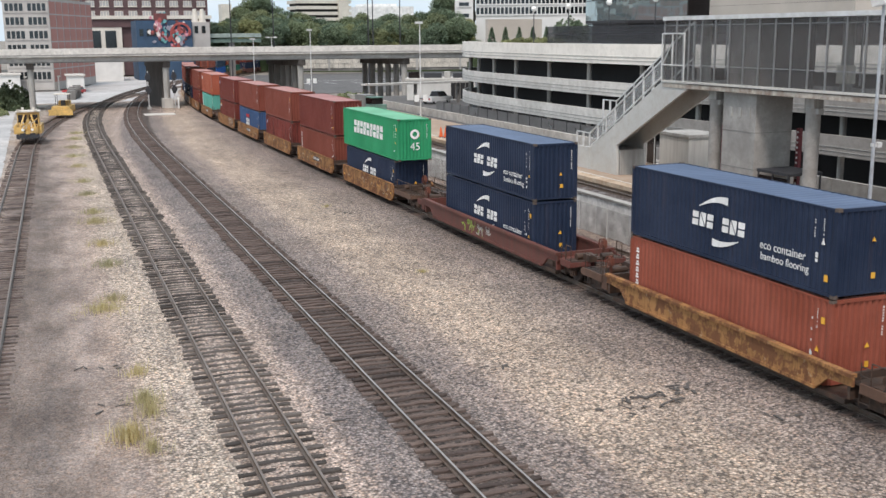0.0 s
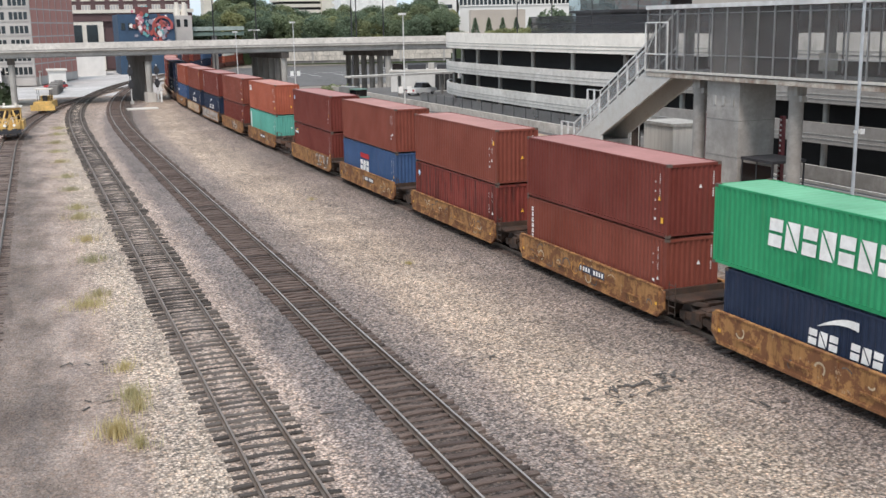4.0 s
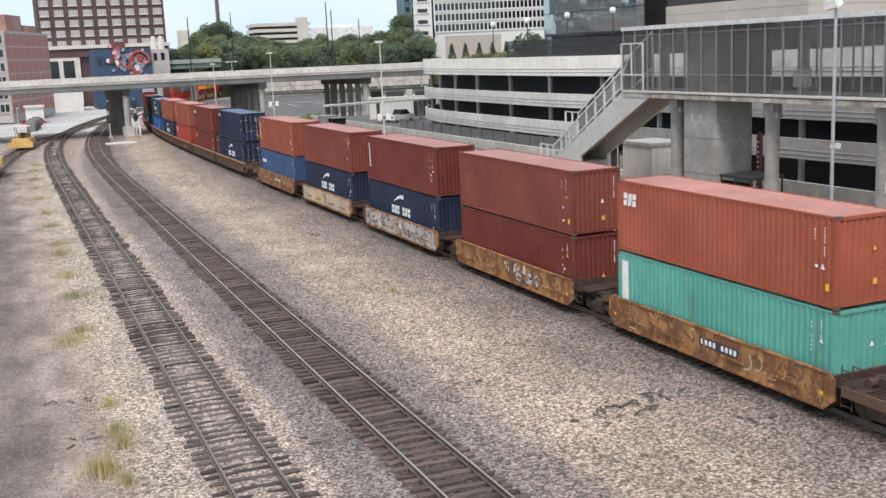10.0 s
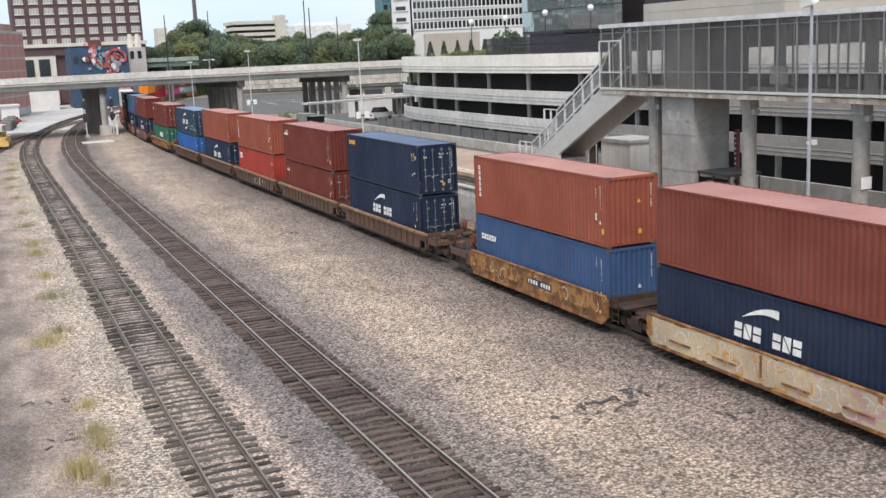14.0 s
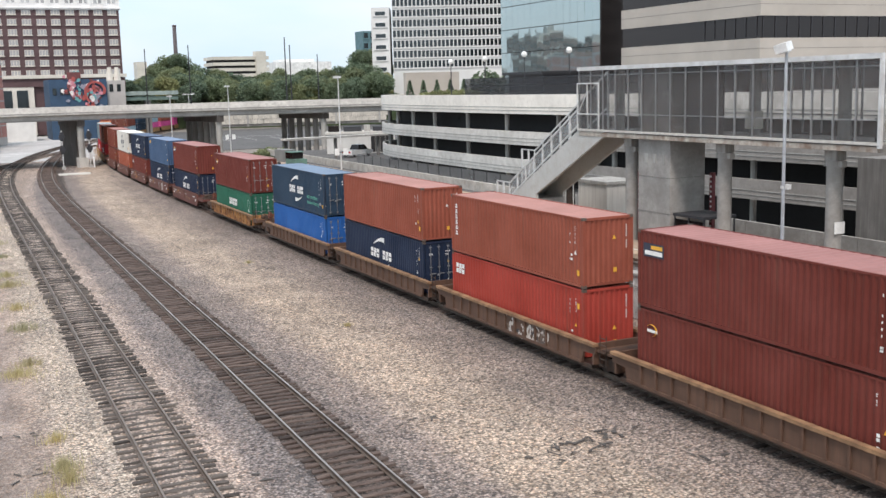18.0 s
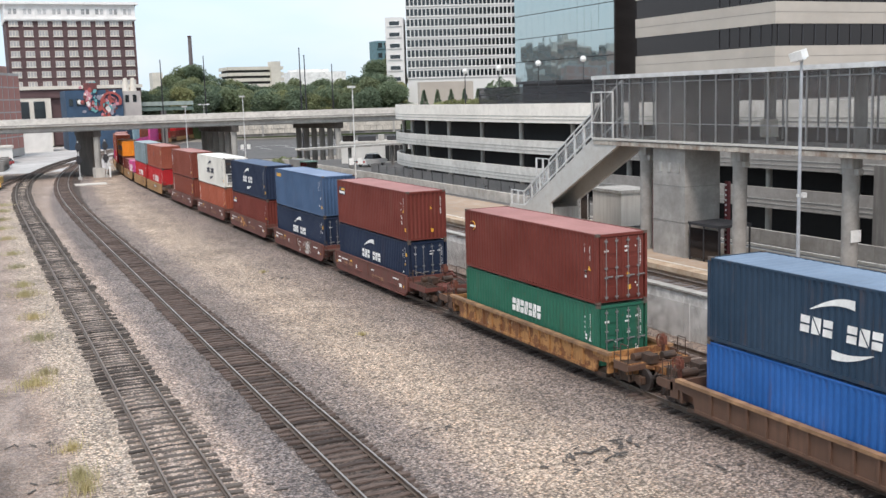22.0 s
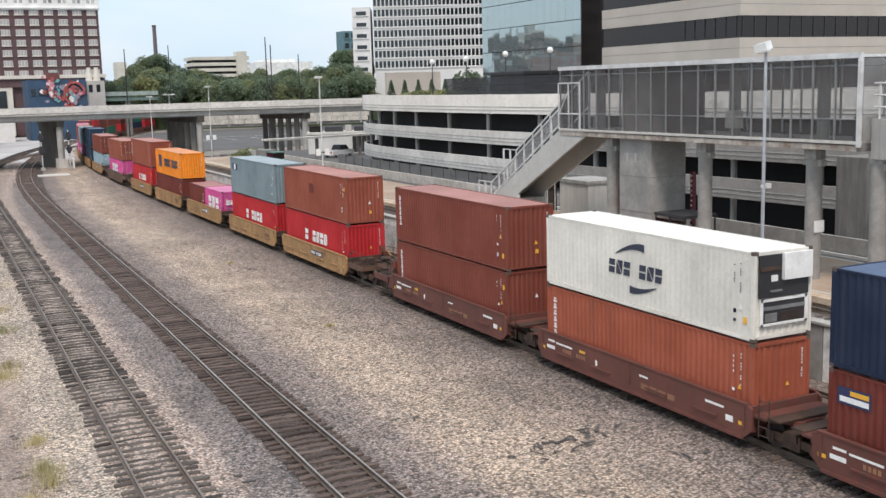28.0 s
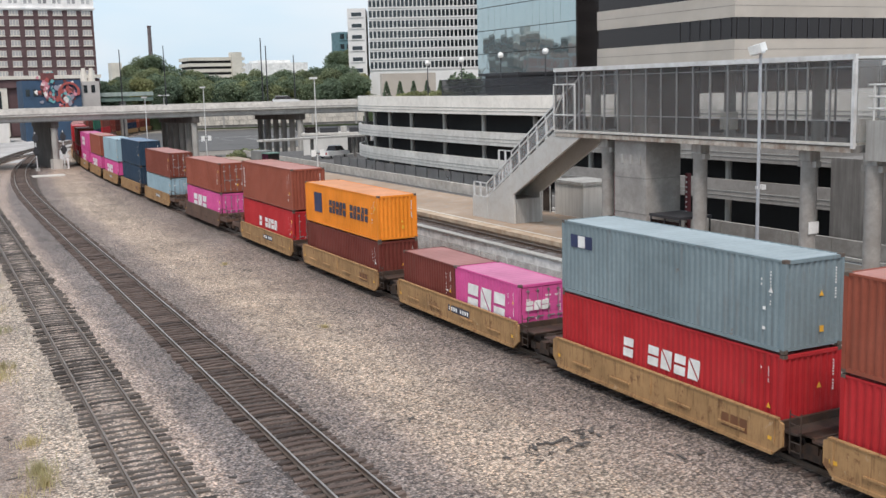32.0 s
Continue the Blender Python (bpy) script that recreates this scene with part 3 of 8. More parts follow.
def container_frame(L, H):
    bm = bmesh.new()
    for x in (-1.219, 1.219 - 0.1):
        for y in (-L / 2, L / 2 - 0.14):
            box(bm, x, x + 0.1, y, y + 0.14, 0.11, H - 0.11)
        box(bm, x, x + 0.1, -L / 2 + 0.17, L / 2 - 0.17, 0.04, 0.16)
        box(bm, x + 0.01, x + 0.08, -L / 2 + 0.17, L / 2 - 0.17, H - 0.09, H - 0.02)
    for y in (-L / 2, L / 2 - 0.1):
        box(bm, -1.05, 1.05, y + (0.03 if y < 0 else -0.03), y + (0.13 if y < 0 else 0.07), 0.07, 0.18)
        box(bm, -1.05, 1.05, y, y + 0.1, H - 0.13, H - 0.02)
    return bm


def roof_mesh(L, H):
    bm = bmesh.new()
    n = int(L / 0.21)
    rows = []
    for k in range(n + 1):
        y = -L / 2 + 0.08 + (L - 0.16) * k / n
        z = H - 0.035 + (0.016 if k % 2 else 0.0)
        rows.append([bm.verts.new((x, y, z - (0.012 if abs(x) > 1 else 0))) for x in (-1.15, -0.9, 0.9, 1.15)])
    for a, b in zip(rows, rows[1:]):
        for k in range(3):
            bm.faces.new((a[k], a[k + 1], b[k + 1], b[k]))
    return bm


def door_leaf(H):
    bm = bmesh.new()
    w, h = 1.05, H - 0.3
    box(bm, 0.01, w, -0.03, 0.03, 0, h)
    for k in range(4):
        z = 0.12 + k * (h - 0.2) / 4
        box(bm, 0.12, w - 0.1, -0.05, -0.028, z, z + (h - 0.2) / 4 - 0.16)
    return bm


def locking_bar(H):
    bm = bmesh.new()
    rod(bm, (0, -0.075, 0.02), (0, -0.075, H - 0.34), 0.02, 6)
    for z in (0.1, 0.9, 1.3, H - 0.5):
        box(bm, -0.07, 0.07, -0.1, -0.05, z, z + 0.07)
    box(bm, -0.04, 0.3, -0.11, -0.08, 0.95, 1.0)
    return bm


def casting():
    return boxes((-0.089, 0.089, -0.081, 0.081, 0, 0.118))


def letters(top, name, n, x0, z0, w, h, ink, face, L, label="", gaps=()):
    """A mark of n plain upright shapes on the container's near side ('side') or its end ('end'); no characters."""
    bm = bmesh.new()
    step = w / n
    for k in range(n):
        if k in gaps:
            continue
        a, b = x0 + k * step, x0 + k * step + step * 0.88
        m, lean, slit = b - a, (b - a) * 0.1, min(0.05, (b - a) * 0.09)
        if k % 2:
            rings = [[(a, z0), (b - lean - slit, z0), (a + lean, z0 + h * 0.92)], [(b - lean, z0 + h * 0.08), (b, z0 + h), (a + lean + slit, z0 + h)]]
        else:
            rings = [[(a, z0), (b - lean, z0), (b - lean * 0.55, z0 + h * 0.44), (a + lean * 0.45, z0 + h * 0.44)], [(a + lean * 0.55, z0 + h * 0.56), (b - lean * 0.45, z0 + h * 0.56), (b, z0 + h), (a + lean, z0 + h)]]
        for ring in rings:
            pts = [((-1.2235, -p, z), (-1.216, -p, z)) if face == "side" else ((p, -L / 2 - 0.062, z), (p, -L / 2 + 0.02, z)) for p, z in ring]
            f, g = [bm.verts.new(p) for p, q in pts], [bm.verts.new(q) for p, q in pts]
            bm.faces.new(f)
            for i in range(len(f)):
                bm.faces.new((f[i], f[(i + 1) % len(f)], g[(i + 1) % len(f)], g[i]))
    bmesh.ops.recalc_face_normals(bm, faces=bm.faces)
    return tagged(part(name, bm, ink, top, label), kind="stuff")


def swoosh(top, L, H, ink):
    """Two tapering arcs, one over the company mark and one under it."""
    for name, f0, f1, z, bow, flip in (("upper_arc", 0.395, 0.54, H * 0.74, 0.42, 0), ("lower_arc", 0.47, 0.60, H * 0.27, -0.3, 1)):
        bm = bmesh.new()
        prev = None
        for k in range(11):
            u = k / 10
            y = L / 2 - L * (f0 + (f1 - f0) * u)
            e = u if not flip else 1 - u
            fat = 0.27 * e ** 0.8 + 0.015
            rise = bow * math.sin(min(1.0, e * 0.95 + 0.02) * math.pi * 0.62)
            cz = z + rise - (0.25 if not flip else -0.2)
            col = [bm.verts.new((x, y, cz + q)) for x in (-1.2235, -1.2165) for q in (-fat / 2, fat / 2)]
            if prev:
                for i, j in ((0, 1), (1, 3), (3, 2), (2, 0)):
                    bm.faces.new((prev[i], col[i], col[j], prev[j]))
            prev = col
        part(name, bm, ink, top)


BOXES = []


def column_marks(top, L, H, ink):
    """Small upright code marks near the front edge of the side and on the end, no two boxes alike."""
    rnd = random.Random(len(BOXES) * 7 + 1)
    bm = bmesh.new()
    for off, z0, z1, n in ((rnd.uniform(0.5, 0.62), H - rnd.uniform(0.95, 1.5), H - 0.36, 11), (rnd.uniform(0.85, 1.0), H - rnd.uniform(0.7, 1.9), H - 0.42, rnd.choice((4, 7)))):
        step = (z1 - z0) / n
        for k in range(n):
            if k == 4 or rnd.random() < 0.12:
                continue
            z = z0 + step * k
            box(bm, -1.2235, -1.2165, -L / 2 + off, -L / 2 + off + rnd.uniform(0.03, 0.05), z, z + min(0.075, step * rnd.uniform(0.45, 0.65)))
    for k in range(rnd.randint(1, 3)):
        z = rnd.uniform(0.5, 1.3)
        box(bm, -1.2235, -1.2165, -L / 2 + 0.8, -L / 2 + 0.92, z, z + 0.1)
    tagged(part("code_marking", bm, ink, top, "small code marks"), kind="stuff")
    bm = bmesh.new()
    for k in range(11):
        if k != 4:
            z = H - rnd.choice((1.35, 1.36)) + k * 0.092
            box(bm, 0.86, 0.9, -L / 2 - 0.006, -L / 2 + 0.02, z, z + 0.05)
    tagged(part("end_marking", bm, ink, top, "small code marks"), kind="stuff")


def lettering(top, name, words, y, z, size, ink, L, face="side", label=""):
    """Readable words on the near side (y from its middle, towards the far end) or on the near end (y across)."""
    data = bpy.data.curves.new(name, "FONT")
    data.body, data.size, data.extrude = words, size, 0.003
    ob = bpy.data.objects.new(name, data)
    me = bpy.data.meshes.new_from_object(ob)
    bpy.data.objects.remove(ob)
    bpy.data.curves.remove(data)
    me.materials.clear()
    me.materials.append(ink)
    q = tagged(part(name, me, None, top, label), kind="stuff")
    q.matrix_basis = pose(-1.222, y, z, 90, 0, -90) if face == "side" else pose(y, -L / 2 - 0.008, z, 90, 0, 0)
    return q


def stickers(top, L, H):
    """Yellow and white warning labels, each box with its own set."""
    rnd = random.Random(len(BOXES) * 5 + 2)
    z = rnd.choice((0.5, 0.55, H - 0.85))
    if rnd.random() < 0.75:
        part("sticker", boxes((-1.224, -1.21, -L / 2 + 0.3, -L / 2 + 0.46, z, z + 0.22)), INK_YELLOW, top, "yellow warning sticker")
    if rnd.random() < 0.7:
        z = rnd.uniform(0.45, 0.7)
        part("sticker", boxes((0.25, 0.4, -L / 2 - 0.007, -L / 2 + 0.02, z, z + 0.19)), INK_YELLOW, top, "yellow warning sticker")
    for face in ("side", "end"):
        bm = bmesh.new()
        z, w = rnd.uniform(0.9, H - 0.9), rnd.uniform(0.14, 0.19)
        tri = [(0, 0), (w, 0), (w / 2, w)]
        front = [bm.verts.new((-1.2238, -L / 2 + 0.5 + p, z + q) if face == "side" else (0.2 + p, -L / 2 - 0.0065, z + q)) for p, q in tri]
        back = [bm.verts.new(v.co + Vector((0.012, 0, 0) if face == "side" else (0, 0.02, 0))) for v in front]
        bm.faces.new(front)
        for i in range(3):
            bm.faces.new((front[i], front[(i + 1) % 3], back[(i + 1) % 3], back[i]))
        part("warning_triangle", bm, INK_YELLOW if rnd.random() < 0.6 else INK_WHITE, top, "small warning triangle")


def container(colour, feet=40, high=True, doors=False, note="", far_off=False, sunk=False):
    L = {20: 6.06, 40: 12.19, 45: 13.72}[feet]
    H = 2.9 if high else 2.59
    mat = paint(colour + "_paint", COLOURS[colour], (0.028, 0.017, 0.015) if colour == "red_brown" else (0.12, 0.07, 0.05), amount=0.62 if colour == "red_brown" else 0.12 if colour in ("navy", "white", "pink", "tangerine", "crimson", "green") else 0.36, runs_from=0.44 if colour == "red_brown" else 0.55)
    BOXES.append(colour)
    top = thing("shipping_container", f"{WORDS[colour]} corrugated steel shipping container{', ' + note if note else ' on the moving train'}", "container", "containers on the train")
    part("frame", shared(("frame", colour, L, H), lambda: container_frame(L, H), mat), None, top)
    part("roof", shared(("roof", colour, L, H), lambda: roof_mesh(L, H), roof_paint(colour)), None, top, "dusty faded roof, sky sheen in its colour")
    side = shared(("side_wall", colour, L, H), lambda: wavy(L - 0.26, H - 0.22, 0.278, 0.007 if colour == "white" else 0.034), mat)
    a = part("side_wall", side, None, top)
    a.matrix_basis = pose(-1.205, 0, 0.13)
    a = part("side_wall", side, None, top)
    a.matrix_basis = pose(1.205, 0, 0.13, 0, 0, 180)
    end = shared(("end_wall", colour, H), lambda: wavy(2.24, H - 0.28, 0.25, 0.045), mat)
    a = part("end_wall", end, None, top)
    near = -1 if not doors else 1
    a.matrix_basis = pose(0, near * (L / 2 - 0.02), 0.15, 0, 0, 90 if near < 0 else -90)
    leaf = shared(("door", colour, H), lambda: door_leaf(H), mat)
    bar = shared(("locking_bar", "steel", H), lambda: locking_bar(H), BAR_STEEL)
    for k in (0, 1):
        d = part("door", leaf, None, top)
        turn = 0 if doors else 180
        d.matrix_basis = pose((-1.07 + k * 1.06) * (1 if doors else -1), -(L / 2 - 0.06) if doors else L / 2 - 0.06, 0.15, 0, 0, turn)
        for xx in () if far_off or not doors else (0.28, 0.78):
            q = part("locking_bar", bar, None, d)
            q.matrix_basis = pose(xx, 0, 0)
    if doors and not far_off:
        rnd = random.Random(len(BOXES) * 3)
        bm = bmesh.new()
        for x, z, n in ((0.12, H - 0.62, 4), (0.12, H - 0.8, 3), (0.62, H - 0.62, 3), (-0.86, H - 0.75, 3), (-0.4, 1.0, 2), (0.62, 0.75, 3), (0.62, 0.62, 2), (0.14, 0.7, 2)):
            for k in range(n):
                if rnd.random() < 0.8:
                    box(bm, x + k * 0.075, x + k * 0.075 + 0.05, -L / 2 - 0.0, -L / 2 + 0.02, z, z + rnd.uniform(0.06, 0.1))
        tagged(part("door_marking", bm, INK_WHITE, top, "small white door marks"), kind="stuff")
    cast = shared(("corner_casting", "soot"), casting, CASTING)
    for x in (-1.13, 1.13):
        for y in (-L / 2 + 0.081, L / 2 - 0.081):
            for z in () if far_off else (H - 0.118,) if sunk else (0, H - 0.118):
                q = part("corner_casting", cast, None, top)
                q.matrix_basis = pose(x, y, z)
    if not far_off:
        column_marks(top, L, H, INK_DARK if colour == "white" else INK_WHITE)
        stickers(top, L, H)
    return top, L, H


# ---- well cars ----
def rusted_plate(name, base, rust, pale, share):
    """Car paint eaten by rust in ragged patches, with bare primer and runs."""
    m, nt, b = nodes_of(name)
    v = coords(nt)
    info = nt.nodes.new("ShaderNodeObjectInfo")
    shift = nt.nodes.new("ShaderNodeVectorMath")
    far = nt.nodes.new("ShaderNodeMath")
    far.operation = "MULTIPLY"
    far.inputs[1].default_value = 80.0
    nt.links.new(info.outputs["Random"], far.inputs[0])
    nt.links.new(v, shift.inputs[0])
    nt.links.new(far.outputs[0], shift.inputs[1])
    v = shift.outputs[0]
    runs = nt.nodes.new("ShaderNodeMapping")
    runs.inputs["Scale"].default_value = (1.0, 2.6, 0.35)
    nt.links.new(v, runs.inputs[0])
    col = ramp(nt, noise_tex(nt, v, 0.8, 4), [(0.3, times(base, 0.75)), (0.7, times(base, 1.15))])
    patch = ramp(nt, noise_tex(nt, v, 1.5, 8, 0.72), [(0.62 - share * 0.2, grey(0.0)), (0.68 - share * 0.2, grey(0.9))])
    col = mixed(nt, col, rust, patch)
    streak = ramp(nt, noise_tex(nt, runs.outputs[0], 2.2, 7, 0.75), [(0.5, grey(0.0)), (0.72, grey(0.85))])
    col = mixed(nt, col, times(rust, 0.55), streak)
    bare = ramp(nt, noise_tex(nt, v, 2.3, 6, 0.7), [(0.63, grey(0.0)), (0.67, grey(0.8))])
    col = mixed(nt, col, pale, bare)
    nt.links.new(col, b.inputs["Base Color"])
    b.inputs["Roughness"].default_value = 0.72
    b.inputs["Specular IOR Level"].default_value = 0.2
    bumped(nt, b, patch, 0.15, 0.01)
    return m


CAR_PAINT = {
    "yellow": rusted_plate("worn_yellow_car_paint", (0.37, 0.19, 0.075), (0.16, 0.07, 0.036), (0.42, 0.3, 0.19), 0.75),
    "tan": rusted_plate("faded_tan_car_paint", (0.38, 0.225, 0.105), (0.2, 0.1, 0.05), (0.45, 0.32, 0.2), 0.25),
    "red": surface("oxide_red_car_paint", (0.145, 0.042, 0.032), 0.65, 0, 14, 0.6, 0.25, (0.09, 0.05, 0.035), 0.5, 0.2, True),
    "brown": surface("rusty_brown_car_paint", (0.125, 0.066, 0.042), 0.7, 0, 14, 0.6, 0.3, (0.08, 0.045, 0.03), 0.5, 0.2, True),
}
GRIME = surface("greasy_steel", (0.06, 0.044, 0.036), 0.6, 0.3, 14, 1.2, 0.35, (0.16, 0.08, 0.045), 0.4, 0.2)
WHEEL = surface("wheel_steel", (0.09, 0.075, 0.07), 0.5, 0.6, 14, 2, 0.3)
SILL = 1.5


def side_sill(reach, style):
    """One side of the well: a deep plate, square-ended or with its ends swept up, in the plane x = 0, outer face at -x."""
    bm = bmesh.new()
    r = reach
    if style == "plate":
        low, topz = 0.24, 1.34
        out = [(-r, topz - 0.1), (-r, low + 0.3), (-r + 0.35, low), (r - 0.35, low), (r, low + 0.3), (r, topz - 0.1), (r - 0.2, topz), (-r + 0.2, topz)]
    else:
        low, topz = 0.4, 1.2
        p, q = (0.85, 0.95) if style == "rib" else (1.1, 1.6)
        out = [(-r, topz), (-r, topz - 0.3), (-r + p, topz - 0.36), (-r + q, low), (r - q, low), (r - p, topz - 0.36), (r, topz - 0.3), (r, topz)]
    a, b = [[bm.verts.new((x, y, z)) for y, z in out] for x in (0.0, 0.09)]
    n = len(out)
    for k in range(n):
        bm.faces.new((a[k], a[(k + 1) % n], b[(k + 1) % n], b[k]))
    bm.faces.new(a)
    bm.faces.new(b[::-1])
    e = 0.4 if style == "plate" else 1.0 if style == "rib" else 1.65
    box(bm, -0.05, 0.12, -r + e, r - e, low - 0.06, low + 0.05)
    if style == "plate":
        for y in (-r + 0.3, -0.05, r - 0.4):
            box(bm, -0.035, 0.0, y, y + 0.1, low + 0.3, topz - 0.05)
        for y in (-4.2, -1.6, 1.8, 4.3):
            beam(bm, (-0.03, y - 0.6, 0.62), (-0.03, y + 0.6, 0.62), 0.06, 0.07)
    return bm


def top_chord(reach, style):
    if style == "plate":
        return boxes((-0.03, 0.12, -reach + 0.2, reach - 0.2, 1.34, 1.39))
    return boxes((-0.1, 0.14, -reach - 0.02, reach + 0.02, 1.2, 1.32))


def rib():
    return boxes((-0.08, 0.0, -0.05, 0.05, 0.45, 1.2))


def end_platform(out):
    """The deck beyond the well, carried on a centre sill, as far as the joint."""
    bm = bmesh.new()
    box(bm, -1.4, 1.4, -0.1, 0.5, 0.98, 1.06)
    box(bm, -1.48, 1.48, -0.22, -0.1, 0.45, 1.3)
    box(bm, -0.32, 0.32, 0.5, out, 0.72, 1.0)
    for x in (-1.2, 1.2):
        beam(bm, (x, 0.4, 1.0), (x * 0.3, min(1.5, out), 0.92), 0.2, 0.14)
    return bm


def ladder():
    bm = bmesh.new()
    for z in (0.5, 0.78, 1.06, 1.34, 1.62):
        rod(bm, (0, -0.22, z), (0, 0.22, z), 0.018, 5)
    for y in (-0.22, 0.22):
        rod(bm, (0, y, 0.4), (0, y, 1.75), 0.02, 5)
    return bm


def brake_cylinder():
    bm = bmesh.new()
    rod(bm, (-0.4, 0, 1.22), (0.4, 0, 1.22), 0.17, 12)
    rod(bm, (0.4, 0, 1.22), (0.75, 0, 1.22), 0.05, 8)
    box(bm, -0.25, -0.1, -0.2, 0.2, 1.0, 1.1)
    box(bm, 0.1, 0.25, -0.2, 0.2, 1.0, 1.1)
    return bm


RED_RUST = surface("red_rust_steel", (0.2, 0.06, 0.035), 0.7, 0.1, 14, 2, 0.3, (0.07, 0.05, 0.04), 0.5)


def end_deck(out):
    """The grating over a coupled end, with an open middle."""
    bm = bmesh.new()
    for x0, x1 in ((-1.42, -0.62), (0.62, 1.42)):
        box(bm, x0, x1, 0.5, 0.6, 1.0, 1.09)
        box(bm, x0, x1, out - 0.1, out, 1.0, 1.09)
        n = int((out - 0.7) / 0.12)
        for k in range(n):
            box(bm, x0, x1, 0.64 + k * 0.12, 0.7 + k * 0.12, 1.02, 1.075)
        box(bm, x0, x0 + 0.06, 0.5, out, 0.9, 1.085)
        box(bm, x1 - 0.06, x1, 0.5, out, 0.9, 1.085)
    box(bm, -1.3, 1.3, out - 0.35, out - 0.2, 0.62, 0.9)
    box(bm, -0.6, 0.6, 0.5, 0.9, 1.0, 1.08)
    return bm


def deck_rail(out):
    bm = bmesh.new()
    for x in (-1.36, 1.36):
        for y in (0.6, out - 0.1):
            rod(bm, (x, y, 1.05), (x, y, 1.8), 0.022, 6)
        rod(bm, (x, 0.6, 1.8), (x, out - 0.1, 1.8), 0.022, 6)
        rod(bm, (x, out - 0.1, 1.0), (x, out - 0.05, 0.4), 0.022, 6)
        rod(bm, (x * 0.86, out - 0.1, 1.0), (x * 0.86, out - 0.05, 0.4), 0.022, 6)
        rod(bm, (x, out - 0.05, 0.42), (x * 0.86, out - 0.05, 0.42), 0.022, 6)
    rod(bm, (-1.2, out - 0.05, 0.98), (1.2, out - 0.05, 0.92), 0.028, 6)
    for k in range(5):
        rod(bm, (0.3, out + 0.1 + 0.1 * k, 0.85 - 0.12 * (2 - abs(k - 2))), (0.32, out + 0.2 + 0.1 * k, 0.85 - 0.12 * (2 - abs(k - 1))), 0.03, 5)
    rod(bm, (-0.9, 1.0, 1.2), (-0.3, 1.0, 1.2), 0.16, 10)
    box(bm, 0.2, 0.6, 0.9, 1.5, 1.08, 1.4)
    return bm


def hand_brake():
    bm = bmesh.new()
    box(bm, -0.05, 0.05, -0.06, 0.06, 1.0, 1.95)
    box(bm, -0.12, 0.12, -0.1, 0.1, 1.5, 1.85)
    for k in range(12):
        a, b = math.tau * k / 12, math.tau * (k + 1) / 12
        beam(bm, (-0.13, 0.26 * math.cos(a), 1.68 + 0.26 * math.sin(a)), (-0.13, 0.26 * math.cos(b), 1.68 + 0.26 * math.sin(b)), 0.04, 0.04)
    beam(bm, (-0.13, -0.26, 1.68), (-0.13, 0.26, 1.68), 0.03, 0.03)
    rod(bm, (-0.05, 0.1, 1.1), (0.35, 0.6, 0.75), 0.025, 5)
    rod(bm, (0.1, -0.1, 1.1), (0.5, 0.7, 0.95), 0.03, 5)
    return bm


def walk_plate():
    return boxes((-1.3, 1.3, -0.28, 0.28, 1.02, 1.07))


def truck_frame():
    bm = bmesh.new()
    for x in (-1.02, 0.9):
        box(bm, x, x + 0.12, -1.15, 1.15, 0.36, 0.62)
        box(bm, x - 0.03, x + 0.15, -0.35, 0.35, 0.24, 0.7)
        for y in (-0.9, 0.9):
            box(bm, x - 0.04, x + 0.16, y - 0.16, y + 0.16, 0.3, 0.58)
    box(bm, -1.1, 1.1, -0.25, 0.25, 0.5, 0.78)
    return bm


def wheelset():
    bm = bmesh.new()
    for x in (-0.8, 0.67):
        rod(bm, (x, 0, 0), (x + 0.13, 0, 0), 0.44, 20)
    rod(bm, (-1.0, 0, 0), (1.0, 0, 0), 0.085, 8)
    return bm


def truck(parent, y):
    t = part("truck", shared(("truck", 0), truck_frame, GRIME), None, parent, "dark greasy wheel truck")
    t.matrix_basis = pose(0, y, 0)
    for d in (-0.9, 0.9):
        w = part("wheelset", shared(("wheelset", 0), wheelset, WHEEL), None, t)
        w.matrix_basis = pose(0, d, 0.445)


